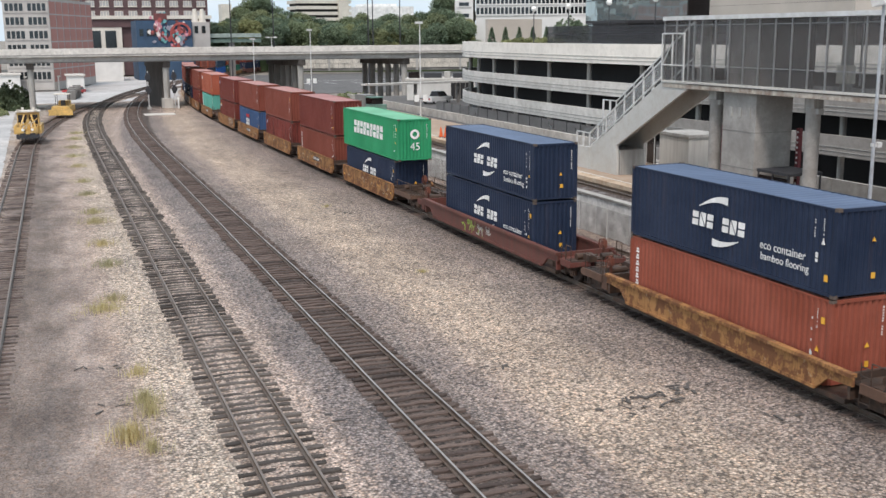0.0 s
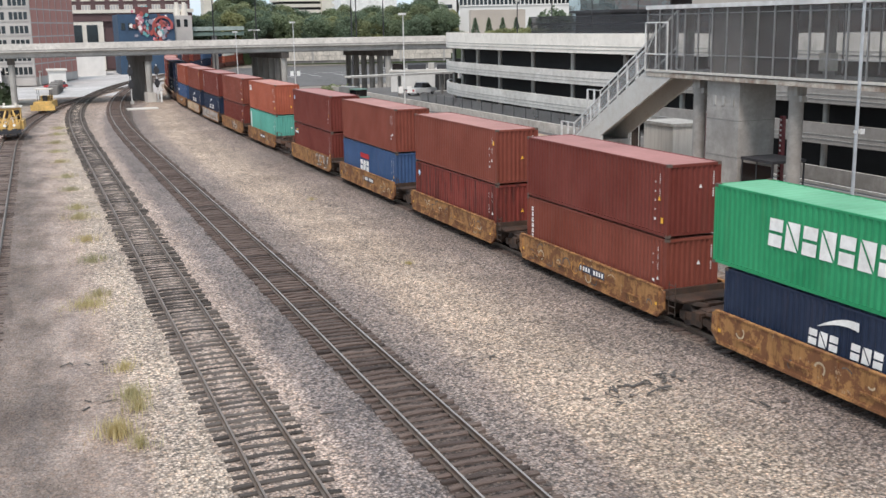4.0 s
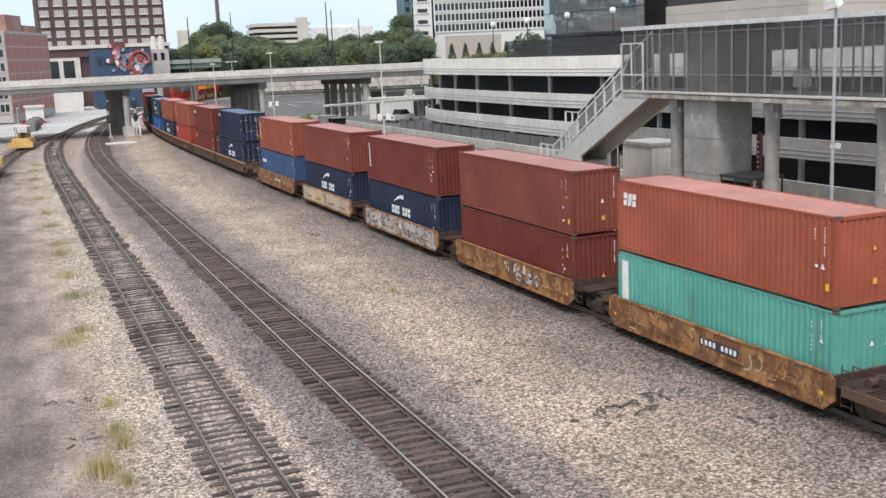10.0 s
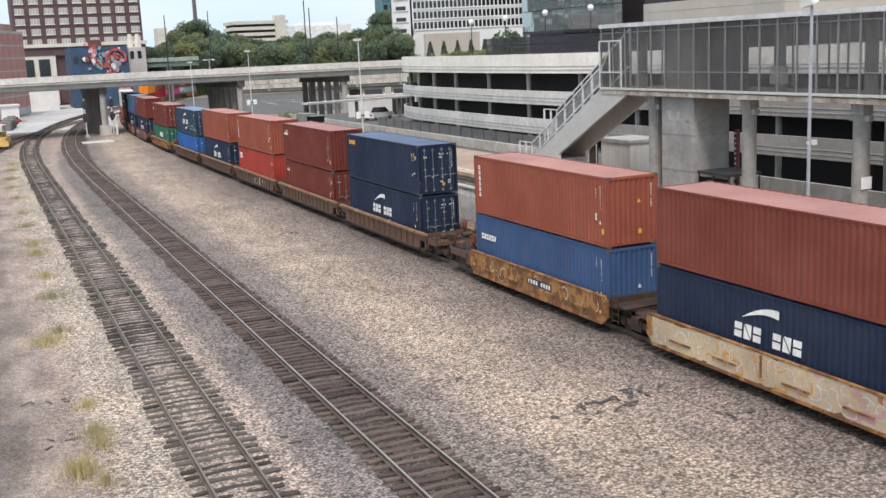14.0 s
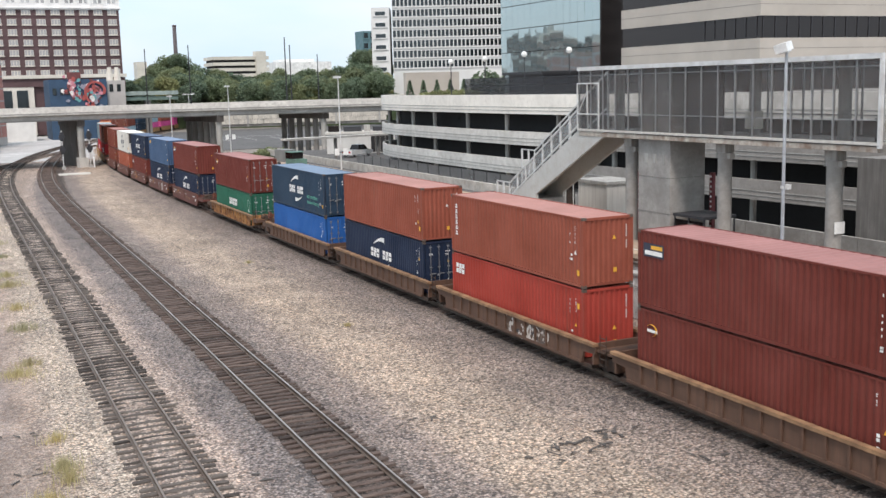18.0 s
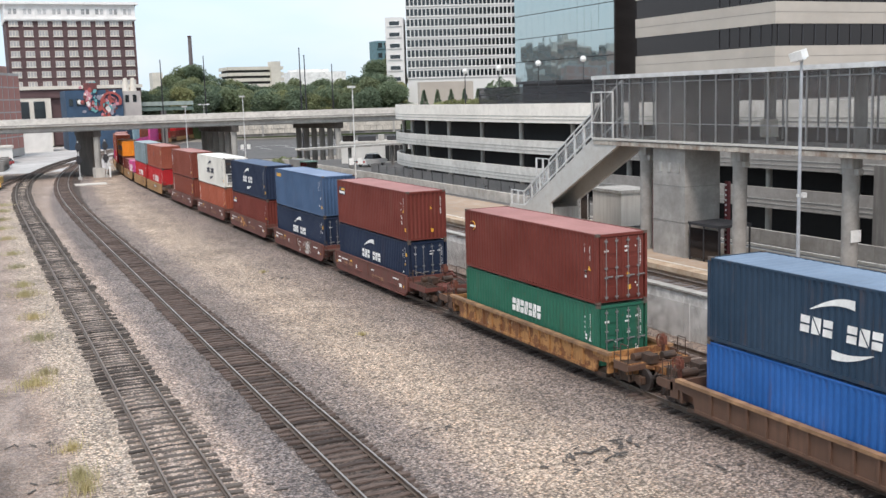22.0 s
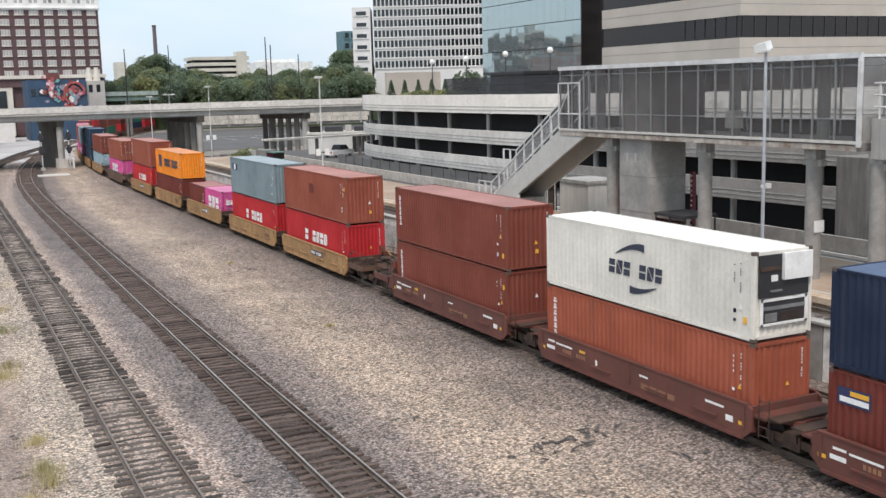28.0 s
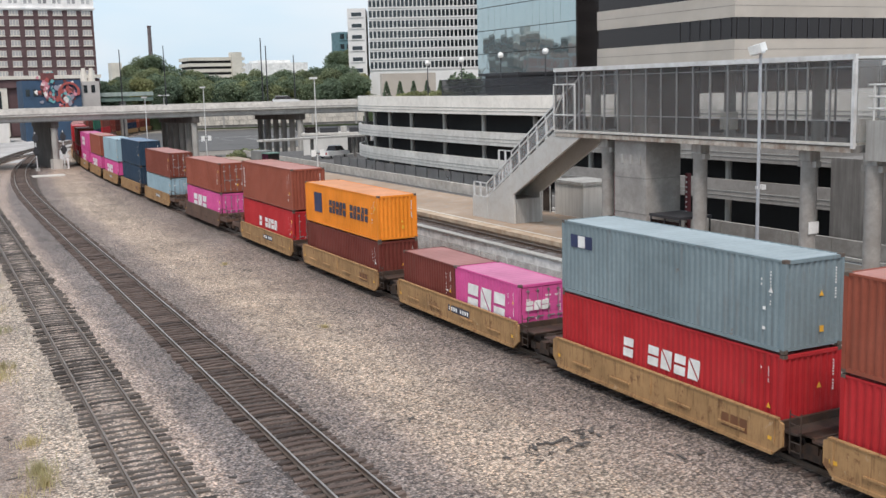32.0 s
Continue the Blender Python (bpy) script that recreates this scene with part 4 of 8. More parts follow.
def spray(top, style, rnd, reach):
    """Faded spray paint on the near side: loops and blocks, no words."""
    pal = {"silver": ("silver_spray", (0.5, 0.48, 0.46)), "white": ("white_spray", (0.7, 0.68, 0.65)), "slate": ("slate_spray", (0.2, 0.19, 0.19)), "black": ("black_spray", (0.05, 0.05, 0.055)), "lime": ("lime_spray", (0.3, 0.42, 0.06)), "pink": ("pink_spray", (0.6, 0.35, 0.36)), "orange": ("orange_spray", (0.7, 0.3, 0.04)), "cream": ("cream_spray", (0.6, 0.48, 0.32))}
    ink = {k: surface(n, c, 0.7, 0, 9, 0.8, 0.25, (0.3, 0.2, 0.13), 0.5, 0) for k, (n, c) in pal.items()}
    plans = {"a": [("silver", -6.0, 5.9, 190), ("slate", -5.8, 5.8, 70), ("white", -5.8, 5.8, 70), ("black", -5.8, 5.8, 60), ("orange", -3.0, 5.0, 5)], "b": [("cream", -6.0, 5.9, 110), ("pink", -6.0, -1.5, 26), ("orange", -2.5, 5.0, 14), ("white", -5.5, 5.8, 26)], "c": [("white", -3.5, 0.2, 16), ("black", -3.5, 0.2, 14)],
             "d": [("lime", -0.8, 3.0, 14), ("silver", -1.5, 1.0, 8)], "e": [("black", -5.6, 5.4, 7), ("cream", -5.5, 5.0, 6), ("orange", -5.0, 5.0, 3)], "g": [("white", -3.6, -0.6, 14), ("black", -3.6, -0.6, 5)], "h": [("orange", 0.0, 3.0, 9)], "f": [("white", -6.0, -2.0, 18), ("black", -6.0, -2.0, 16), ("orange", -4.5, -3.0, 4)]}
    x = -SILL - 0.004
    for row, (key, y0, y1, n) in enumerate(plans[style]):
        bm = bmesh.new()
        xx = x - 0.003 * (row + 1)
        for k in range(n):
            cy, cz = rnd.uniform(y0, y1), rnd.uniform(0.36, 1.24) if style in ("a", "b") else rnd.uniform(0.5, 1.1)
            if row < 2 and style in ("a", "b"):
                w, h = (rnd.uniform(0.45, 1.0), rnd.uniform(0.2, 0.42)) if row == 0 else (rnd.uniform(0.12, 0.4), rnd.uniform(0.08, 0.25))
                m = rnd.randint(6, 9)
                ring = [(min(6.15, max(-6.15, cy + w * rnd.uniform(0.6, 1.1) * math.cos(math.tau * i / m))), min(1.335, max(0.26, cz + h * rnd.uniform(0.6, 1.2) * math.sin(math.tau * i / m)))) for i in range(m)]
                q = xx - 0.00005 * k
                vs = [bm.verts.new((q, a_, b_)) for a_, b_ in ring]
                ws = [bm.verts.new((x + 0.004, a_, b_)) for a_, b_ in ring]
                bm.faces.new(vs)
                for i in range(m):
                    bm.faces.new((vs[i], vs[(i + 1) % m], ws[(i + 1) % m], ws[i]))
            else:
                r, a0, span = rnd.uniform(0.12, 0.34), rnd.uniform(0, 6.28), rnd.uniform(1.6, 4.6)
                fat = rnd.uniform(0.016, 0.04) if style in ("b", "e") else rnd.uniform(0.025, 0.06) if style == "a" else rnd.uniform(0.03, 0.075)
                pts = [(cy + r * 1.1 * math.cos(a0 + span * i / 7), min(1.28, max(0.34, cz + r * math.sin(a0 + span * i / 7)))) for i in range(8)]
                for p_, q_ in zip(pts, pts[1:]):
                    d = Vector((q_[0] - p_[0], q_[1] - p_[1]))
                    if d.length < 1e-3:
                        continue
                    nrm = Vector((-d.y, d.x)).normalized() * fat
                    vs = [bm.verts.new((xx - 0.00005 * k, *c_)) for c_ in ((p_[0] + nrm.x, p_[1] + nrm.y), (q_[0] + nrm.x, q_[1] + nrm.y), (q_[0] - nrm.x, q_[1] - nrm.y), (p_[0] - nrm.x, p_[1] - nrm.y))]
                    bm.faces.new(vs)
        tagged(part("graffiti", bm, ink[key], top, key + " spray-painted graffiti"), kind="stuff")


def well_car(style, colour, reach, back, front, art="", board=False):
    """A well car unit; back and front: metres from its middle to the next joint, and whether a coupler is there."""
    mat = CAR_PAINT[colour]
    words = {"yellow": "worn rusty yellow", "tan": "faded tan", "red": "oxide-red", "brown": "rusty brown"}[colour]
    top = thing("well_car", f"{words} steel container well car with {'ribbed' if style == 'rib' else 'deep plated' if style == 'plate' else 'swept-up'} sides{', spray-painted' if art else ''}", "railway car", "well cars of the train")
    for s in (-1, 1):
        sd = part("side_sill", shared(("side_sill", style, colour, reach), lambda: side_sill(reach, style), mat), None, top)
        sd.matrix_basis = pose(s * SILL, 0, 0, 0, 0, 0 if s < 0 else 180)
        part("top_chord", shared(("top_chord", style, colour, reach), lambda: top_chord(reach, style), surface("tan_chord_paint", (0.34, 0.2, 0.105), 0.65, 0, 14, 0.9, 0.35, (0.12, 0.06, 0.035), 0.6, 0.2) if style == "rib" else mat), None, sd)
        if style == "rib" and s < 0:
            n = 13
            for k in range(n):
                q = part("rib", shared(("rib", colour), rib, mat), None, sd)
                q.matrix_basis = pose(0, -reach + 1.9 + (2 * reach - 3.8) * k / (n - 1), 0)
    part("floor", shared(("floor", reach), lambda: boxes((-1.4, 1.4, -reach + 0.4, reach - 0.4, 0.2, 0.36)), GRIME), None, top)
    for s, (d, coupled) in ((1, back), (-1, front)):
        ahead_of = max(0.6, round(d - reach - 0.15, 1))
        e = part("end_platform", shared(("end_platform", colour, ahead_of), lambda: end_platform(ahead_of), mat if colour in ("red", "brown") or style == "rib" else GRIME), None, top)
        e.matrix_basis = pose(0, s * reach, 0, 0, 0, 0 if s > 0 else 180)
        q = part("walk_plate", shared(("walk_plate", 0), walk_plate, GRIME), None, top)
        q.matrix_basis = pose(0, s * (reach + 0.75), 0.02)
        if coupled or s < 0:
            q = part("ladder", shared(("ladder", 0), ladder, GRIME), None, top)
            q.matrix_basis = pose(-1.42, s * (reach + 0.45), 0)
        if coupled:
            truck(top, s * (d - 1.75))
            g = part("brake_cylinder", shared(("brake_cylinder", 0), brake_cylinder, GRIME), None, top, "rusty brake cylinder")
            g.matrix_basis = pose(-0.5, s * (reach + 0.75), 0)
            room = max(1.2, round(d - reach - 1.0, 1))
            g = tagged(part("end_deck", shared(("end_deck", colour, room), lambda: end_deck(room), mat if colour != "tan" and style == "rib" else GRIME), None, top, "dark grated end deck"), kind="stuff")
            g.matrix_basis = pose(0, s * reach, 0, 0, 0, 0 if s > 0 else 180)
            g = tagged(part("deck_rail", shared(("deck_rail", room), lambda: deck_rail(room), GRIME), None, top, "bent hand rails and hoses"), kind="stuff")
            g.matrix_basis = pose(0, s * reach, 0, 0, 0, 0 if s > 0 else 180)
            g = part("hand_brake", shared(("hand_brake", 0), hand_brake, RED_RUST), None, top, "rust-red hand brake stand and wheel")
            g.matrix_basis = pose(-1.0 if s > 0 else 0.7, s * (reach + 0.55), 0)
            g = part("end_sill", shared(("end_sill", colour, room), lambda: boxes((-1.5, -1.425, 0.3, room, 0.8, 1.12), (1.425, 1.5, 0.3, room, 0.8, 1.12), (-1.5, -1.425, 0.0, 0.45, 0.55, 1.2), (-1.5, 1.5, room, room + 0.08, 0.84, 1.06)), mat if colour == "red" else CAR_PAINT["brown"]), None, top, "rusty outer end sill")
            g.matrix_basis = pose(0, s * reach, 0, 0, 0, 0 if s > 0 else 180)
            c = part("coupler", shared(("coupler", 0), lambda: boxes((-0.12, 0.12, -0.5, 0.3, 0.75, 0.98), (-0.22, 0.22, 0.1, 0.5, 0.7, 1.02)), GRIME), None, top)
            c.matrix_basis = pose(0, s * (d - 0.5), 0, 0, 0, 0 if s > 0 else 180)
        elif s > 0:
            truck(top, d)
    if board:
        b_ = part("number_board", boxes((-SILL - 0.012, -SILL + 0.01, -1.9, 0.3, 0.72, 1.05)), INK_DARK, top, "black board with white bars")
        for k in range(9):
            if k != 4:
                part("bar", boxes((-SILL - 0.016, -SILL, -1.8 + k * 0.23, -1.66 + k * 0.23, 0.79, 0.98)), INK_WHITE, b_)
    for y in (reach - 0.55, -reach + 0.3) if style == "plate" else ():
        part("reflector", boxes((-SILL - 0.01, -SILL + 0.01, y, y + 0.3, 0.62, 0.74)), INK_YELLOW, top, "yellow reflector")
    if colour == "tan" and style == "plate" and not board:
        for k in range(3):
            part("brown_mark", boxes((-SILL - 0.006, -SILL + 0.01, -4.9 + k * 0.42, -4.56 + k * 0.42, 0.5, 0.95)), surface("brown_car_mark", (0.17, 0.07, 0.03)), top, "plain brown block mark")
    if colour == "red" and style == "plate":
        bm = bmesh.new()
        for y, w, z, h in ((5.6, 0.5, 1.0, 0.08), (5.0, 1.2, 0.98, 0.07), (5.7, 0.6, 0.7, 0.14), (2.2, 0.14, 0.7, 0.22), (-0.6, 0.5, 0.95, 0.07), (-4.2, 0.9, 0.96, 0.08), (-5.2, 0.35, 0.6, 0.2)):
            box(bm, -SILL - 0.006, -SILL + 0.01, y - w, y, z, z + h)
        tagged(part("stencil", bm, INK_WHITE, top, "small white stencil bars"), kind="stuff")
        bm = bmesh.new()
        for k in range(4):
            box(bm, -SILL - 0.005, -SILL + 0.01, -2.6 + k * 0.5, -2.2 + k * 0.5, 0.52, 0.72)
        for k in range(8):
            box(bm, -SILL - 0.005, -SILL + 0.01, 3.2 + k * 0.17 - (0.3 if k < 4 else 0), 3.31 + k * 0.17 - (0.3 if k < 4 else 0), 0.72, 0.88)
        tagged(part("faded_mark", bm, surface("faded_tan_mark", (0.26, 0.13, 0.07)), top, "faded tan bars"), kind="stuff")
        part("reflector", boxes((-SILL - 0.01, -SILL + 0.01, 2.9, 3.3, 0.98, 1.08)), INK_YELLOW, top, "yellow reflector")
    if art:
        spray(top, art, random.Random(len(MOVING) + 3), reach)
    return top


# ---- the train: far end of each load at the start (metres along the track), car, lower and upper load ----
FLOOR = 0.36
SPEED = 12.76
UNITS = [
    (18.1, "swept", "yellow", [("maroon", 40, 1, 0, "")], [("brown", 40, 1, 0, "")]),
    (37.75, "swept", "yellow", [("rust", 40, 1, 0, "column")], [("navy", 40, 1, 0, "eco")]),
    (59.26, "long", "red", [("navy", 40, 1, 0, "eco")], [("navy", 40, 1, 0, "eco")]),
    (81.3, "plate", "yellow", [("navy", 40, 0, 0, "swoosh")], [("green", 45, 1, 0, "nine")]),
    (97.2, "plate", "yellow", [("brown", 40, 1, 0, "column")], [("maroon", 40, 1, 0, "")]),
    (113.0, "plate", "yellow", [("red_brown", 40, 1, 0, "dot")], [("brown", 40, 1, 0, "")]),
    (128.95, "plate", "yellow", [("blue", 40, 1, 0, "three")], [("brown", 40, 1, 0, "")]),
    (144.44, "plate", "yellow", [("maroon", 40, 1, 0, "panel")], [("maroon", 40, 1, 0, "dot")]),
    (163.8, "plate", "yellow", [("teal", 40, 1, 0, "pale_bar")], [("orange", 40, 1, 0, "small")]),
    (179.6, "plate", "yellow", [("maroon", 40, 1, 0, "")], [("brown", 40, 1, 0, "")]),
    (195.0, "plate", "yellow", [("navy", 40, 1, 0, "swoosh")], [("maroon", 40, 1, 0, "column")]),
    (210.7, "plate", "yellow", [("navy", 40, 1, 0, "swoosh")], [("brown", 40, 1, 0, "")]),
    (226.2, "plate", "yellow", [("blue", 40, 1, 0, "small_low")], [("rust", 40, 1, 0, "column")]),
    (245.7, "rib", "brown", [("navy", 40, 1, 1, "swoosh")], [("navy", 40, 1, 1, "amber")]),
    (261.4, "rib", "brown", [("maroon", 40, 1, 1, "ring")], [("maroon", 40, 1, 0, "panel")]),
    (277.3, "rib", "brown", [("red", 40, 1, 0, "small")], [("rust", 40, 1, 0, "column")]),
    (293.1, "rib", "brown", [("navy", 40, 1, 1, "swoosh")], [("rust", 40, 1, 0, "")]),
    (309.3, "rib", "brown", [("bright_blue", 40, 0, 1, "")], [("night_blue", 40, 1, 1, "eco")]),
    (328.4, "rib", "yellow", [("bottle_green", 40, 0, 1, "seven")], [("maroon", 40, 1, 1, "ring")]),
    (348.2, "plate", "red", [("navy", 40, 1, 1, "swoosh")], [("maroon", 40, 1, 0, "panel")]),
    (363.6, "plate", "red", [("navy", 40, 1, 1, "swoosh")], [("slate_blue", 40, 1, 0, "amber")]),
    (378.8, "plate", "red", [("maroon", 40, 1, 0, "panel_low")], [("navy", 40, 1, 0, "swoosh")]),
    (394.1, "plate", "red", [("orange", 40, 1, 0, "column")], [("white", 40, 1, 0, "dark_eco")]),
    (409.6, "plate", "red", [("brown", 40, 1, 0, "column")], [("brown", 40, 1, 0, "column")]),
    (429.2, "plate", "tan", [("crimson", 40, 1, 0, "five")], [("rust", 40, 1, 0, "patched")]),
    (443.6, "plate", "tan", [("crimson", 40, 1, 0, "five")], [("grey_blue", 40, 1, 0, "blue_panel")]),
    (459.2, "plate", "tan", [("pink", 20, 0, 1, "three_low"), ("maroon", 20, 0, 0, "")], []),
    (474.7, "plate", "tan", [("maroon", 40, 0, 0, "")], [("tangerine", 40, 0, 0, "dark_word")]),
    (489.7, "plate", "tan", [("crimson", 40, 1, 1, "five")], [("rust", 40, 1, 0, "column")]),
    (509.0, "plate", "brown", [("pink", 40, 0, 1, "three_low")], [("rust", 40, 0, 1, "")]),
    (528.6, "plate", "tan", [("pale_blue", 40, 0, 1, "")], [("brown", 40, 0, 1, "")]),
    (544.3, "plate", "tan", [("night_blue", 40, 1, 0, "")], [("night_blue", 40, 1, 0, "")]),
    (559.8, "plate", "tan", [("pink", 40, 0, 0, "three_low")], [("pale_blue", 40, 1, 0, "")]),
    (575.3, "plate", "tan", [("pink", 40, 0, 0, "three_low")], [("rust", 40, 1, 0, "")]),
    (590.8, "plate", "tan", [("pink", 40, 0, 0, "three_low")], [("pink", 40, 1, 0, "three_low")]),
    (606.4, "plate", "tan", [("crimson", 40, 1, 0, "five")], [("brown", 40, 1, 0, "")]),
    (625.9, "plate", "tan", [("maroon", 40, 1, 0, "")], [("crimson", 40, 1, 0, "")]),
    (641.4, "plate", "tan", [("maroon", 40, 1, 0, "")], [("maroon", 40, 1, 0, "")]),
    (657.0, "plate", "red", [("bottle_green", 40, 1, 0, "")], [("brown", 40, 1, 0, "")]),
    (676.5, "plate", "red", [("crimson", 40, 1, 0, "")], [("maroon", 40, 1, 0, "")]),
    (692.0, "plate", "red", [("navy", 40, 1, 0, "")], [("bottle_green", 40, 1, 0, "")]),
    (707.6, "plate", "red", [("crimson", 40, 1, 0, "")], [("brown", 40, 1, 0, "")]),
    (727.1, "plate", "tan", [("maroon", 40, 1, 0, "")], [("maroon", 40, 1, 0, "")]),
    (742.6, "plate", "tan", [("navy", 40, 1, 0, "")], [("brown", 40, 1, 0, "")]),
    (758.2, "plate", "tan", [("maroon", 40, 1, 0, "")], [("rust", 40, 1, 0, "")]),
    (777.7, "plate", "tan", [("brown", 40, 1, 0, "")], [("crimson", 40, 1, 0, "")]),
]
COLOURS["red_brown"], WORDS["red_brown"] = (0.21, 0.04, 0.03), "red-brown"
MOVING = []
ART = {2: "d", 3: "e", 4: "e", 5: "e", 6: "e", 7: "f", 8: "e", 9: "c", 10: "a", 11: "b", 12: "e", 15: "c", 20: "g", 21: "h"}


def mark(top, logo, L, H):
    """The marks that a load carries; y counts from its far end."""
    far = -L / 2
    if logo in ("eco", "swoosh", "dark_eco"):
        ink = INK_DARK if logo == "dark_eco" else INK_WHITE
        letters(top, "company_mark", 7, far + L * 0.362, H * 0.5 - 0.28, L * 0.268, 0.52, ink, "side", L, gaps=(3,))
        swoosh(top, L, H, ink)
        if logo == "eco":
            ink = plain("faded_green_marking", (0.1, 0.36, 0.27)) if BOXES[-1] == "night_blue" else INK_WHITE
            lettering(top, "slogan", "eco container", L / 2 - L * 0.695, 1.0, 0.42, ink, L, label="white slogan")
            lettering(top, "slogan", "bamboo flooring", L / 2 - L * 0.7, 0.62, 0.37, ink, L, label="thin slogan")
    elif logo == "nine":
        letters(top, "company_mark", 9, far + 3.0, H * 0.5 - 0.25, 7.4, 0.95, INK_WHITE, "side", L)
        lettering(top, "length_mark", "45", -0.35, 0.75, 0.75, INK_WHITE, L, "end", "white length number")
        bm = bmesh.new()
        for k in range(14):
            a, b = math.tau * k / 14, math.tau * (k + 1) / 14
            quad = [(r * math.cos(q), r * math.sin(q)) for r, q in ((0.17, a), (0.34, a), (0.34, b), (0.17, b))]
            bm.faces.new([bm.verts.new((x, -L / 2 - 0.008, 1.85 + z)) for x, z in quad])
        part("company_ring", bm, INK_WHITE, top, "white ring mark")
    elif logo == "seven":
        letters(top, "company_mark", 7, far + 4.9, H * 0.5 - 0.1, 2.7, 0.6, INK_WHITE, "side", L)
    elif logo == "three":
        letters(top, "company_mark", 3, far + 4.2, 0.95, 2.1, 0.75, INK_WHITE, "side", L)
        part("company_shape", boxes((-1.2235, -1.2165, -far - 6.3, -far - 4.3, 1.85, 2.2)), paint("crimson_paint", COLOURS["crimson"]), top, "red company shape")
    elif logo in ("three_low",):
        letters(top, "company_mark", 3, far + L * 0.2, H * 0.3, L * 0.62 if L < 7 else 5.0, H * 0.46, INK_WHITE, "side", L)
        if L < 7:
            letters(top, "door_mark", 3, -0.9, H * 0.55, 1.2, 0.4, INK_WHITE, "end", L)
    elif logo == "five":
        letters(top, "company_mark", 6, far + 4.1, H * 0.4, 4.4, 0.72, INK_WHITE, "side", L, gaps=(1,))
    elif logo == "column":
        bm = bmesh.new()
        for k in range(6):
            z = H - 0.65 - k * 0.27
            box(bm, -1.2235, -1.2165, -far - 0.72, -far - 0.5, z, z + 0.085)
            box(bm, -1.2235, -1.2165, -far - 0.69, -far - 0.53, z + 0.11, z + 0.2)
        tagged(part("company_mark", bm, INK_WHITE, top), kind="stuff")
    elif logo == "small":
        letters(top, "company_mark", 3, far + 0.45, H - 1.0, 0.95, 0.5, INK_WHITE, "side", L)
    elif logo == "small_low":
        letters(top, "company_mark", 6, far + 0.6, H - 1.2, 1.6, 0.28, INK_WHITE, "side", L)
    elif logo == "amber":
        letters(top, "company_mark", 5, far + 0.5, H - 0.62, 1.2, 0.26, INK_YELLOW, "side", L)
    elif logo == "dot":
        bm = bmesh.new()
        rod(bm, (-1.224, -far - 0.62, H - 0.7), (-1.21, -far - 0.62, H - 0.7), 0.17, 14)
        part("round_sticker", bm, surface("pale_blue_sticker", (0.45, 0.6, 0.8)), top, "round pale blue sticker")
    elif logo in ("panel", "panel_low"):
        part("company_panel", boxes((-1.2235, -1.2165, -far - 1.55, -far - 0.35, H - 0.95, H - 0.45)), INK_DARK if logo == "panel" else surface("navy_panel", (0.02, 0.03, 0.09)), top, "small company panel")
        part("company_stripe", boxes((-1.226, -1.2175, -far - 1.47, -far - 0.8, H - 0.66, H - 0.52)), INK_YELLOW, top, "yellow company stripe")
        part("company_block", boxes((-1.226, -1.2175, -far - 1.47, -far - 0.43, H - 0.88, H - 0.72)), INK_WHITE, top, "white company block")
    elif logo == "pale_bar":
        part("company_panel", boxes((-1.2235, -1.2165, -far - 0.75, -far - 0.3, H - 2.1, H - 0.35)), INK_WHITE, top, "white upright company panel")
    elif logo == "ring":
        bm = bmesh.new()
        for k in range(9):
            a, b = 2.4 - k * 0.42, 2.4 - (k + 1) * 0.42
            beam(bm, (-1.22, -far - 0.85 - 0.3 * math.cos(a), H - 0.75 + 0.22 * math.sin(a)), (-1.22, -far - 0.85 - 0.3 * math.cos(b), H - 0.75 + 0.22 * math.sin(b)), 0.05, 0.008)
        part("company_arc", bm, INK_YELLOW, top, "thin gold company arc")
        part("company_bar", boxes((-1.2255, -1.214, -far - 1.2, -far - 0.6, H - 0.82, H - 0.72)), INK_WHITE, top)
    elif logo == "patched":
        part("paint_patch", boxes((-1.2225, -1.2155, -far - 6.1, -far - 5.3, 1.5, 2.1)), paint("maroon_paint", COLOURS["maroon"]), top, "dark repainted patch")
    elif logo == "blue_panel":
        p = part("company_panel", boxes((-1.2235, -1.2165, -far - 2.1, -far - 0.65, H - 1.0, H - 0.5)), surface("navy_panel", (0.02, 0.03, 0.09)), top, "navy and white company panel")
        part("white_square", boxes((-1.2255, -1.2165, -far - 1.62, -far - 1.15, H - 0.98, H - 0.52)), INK_WHITE, p)
    elif logo == "dark_word":
        letters(top, "company_mark", 11, far + 4.4, H * 0.5 - 0.35, 6.4, 0.8, INK_DARK, "side", L, gaps=(5,))
        part("company_shape", boxes((-1.2235, -1.2165, -far - 3.1, -far - 1.7, H * 0.5 - 0.5, H * 0.5 + 0.75)), surface("navy_panel", (0.02, 0.03, 0.09)), top, "dark blue company shape")


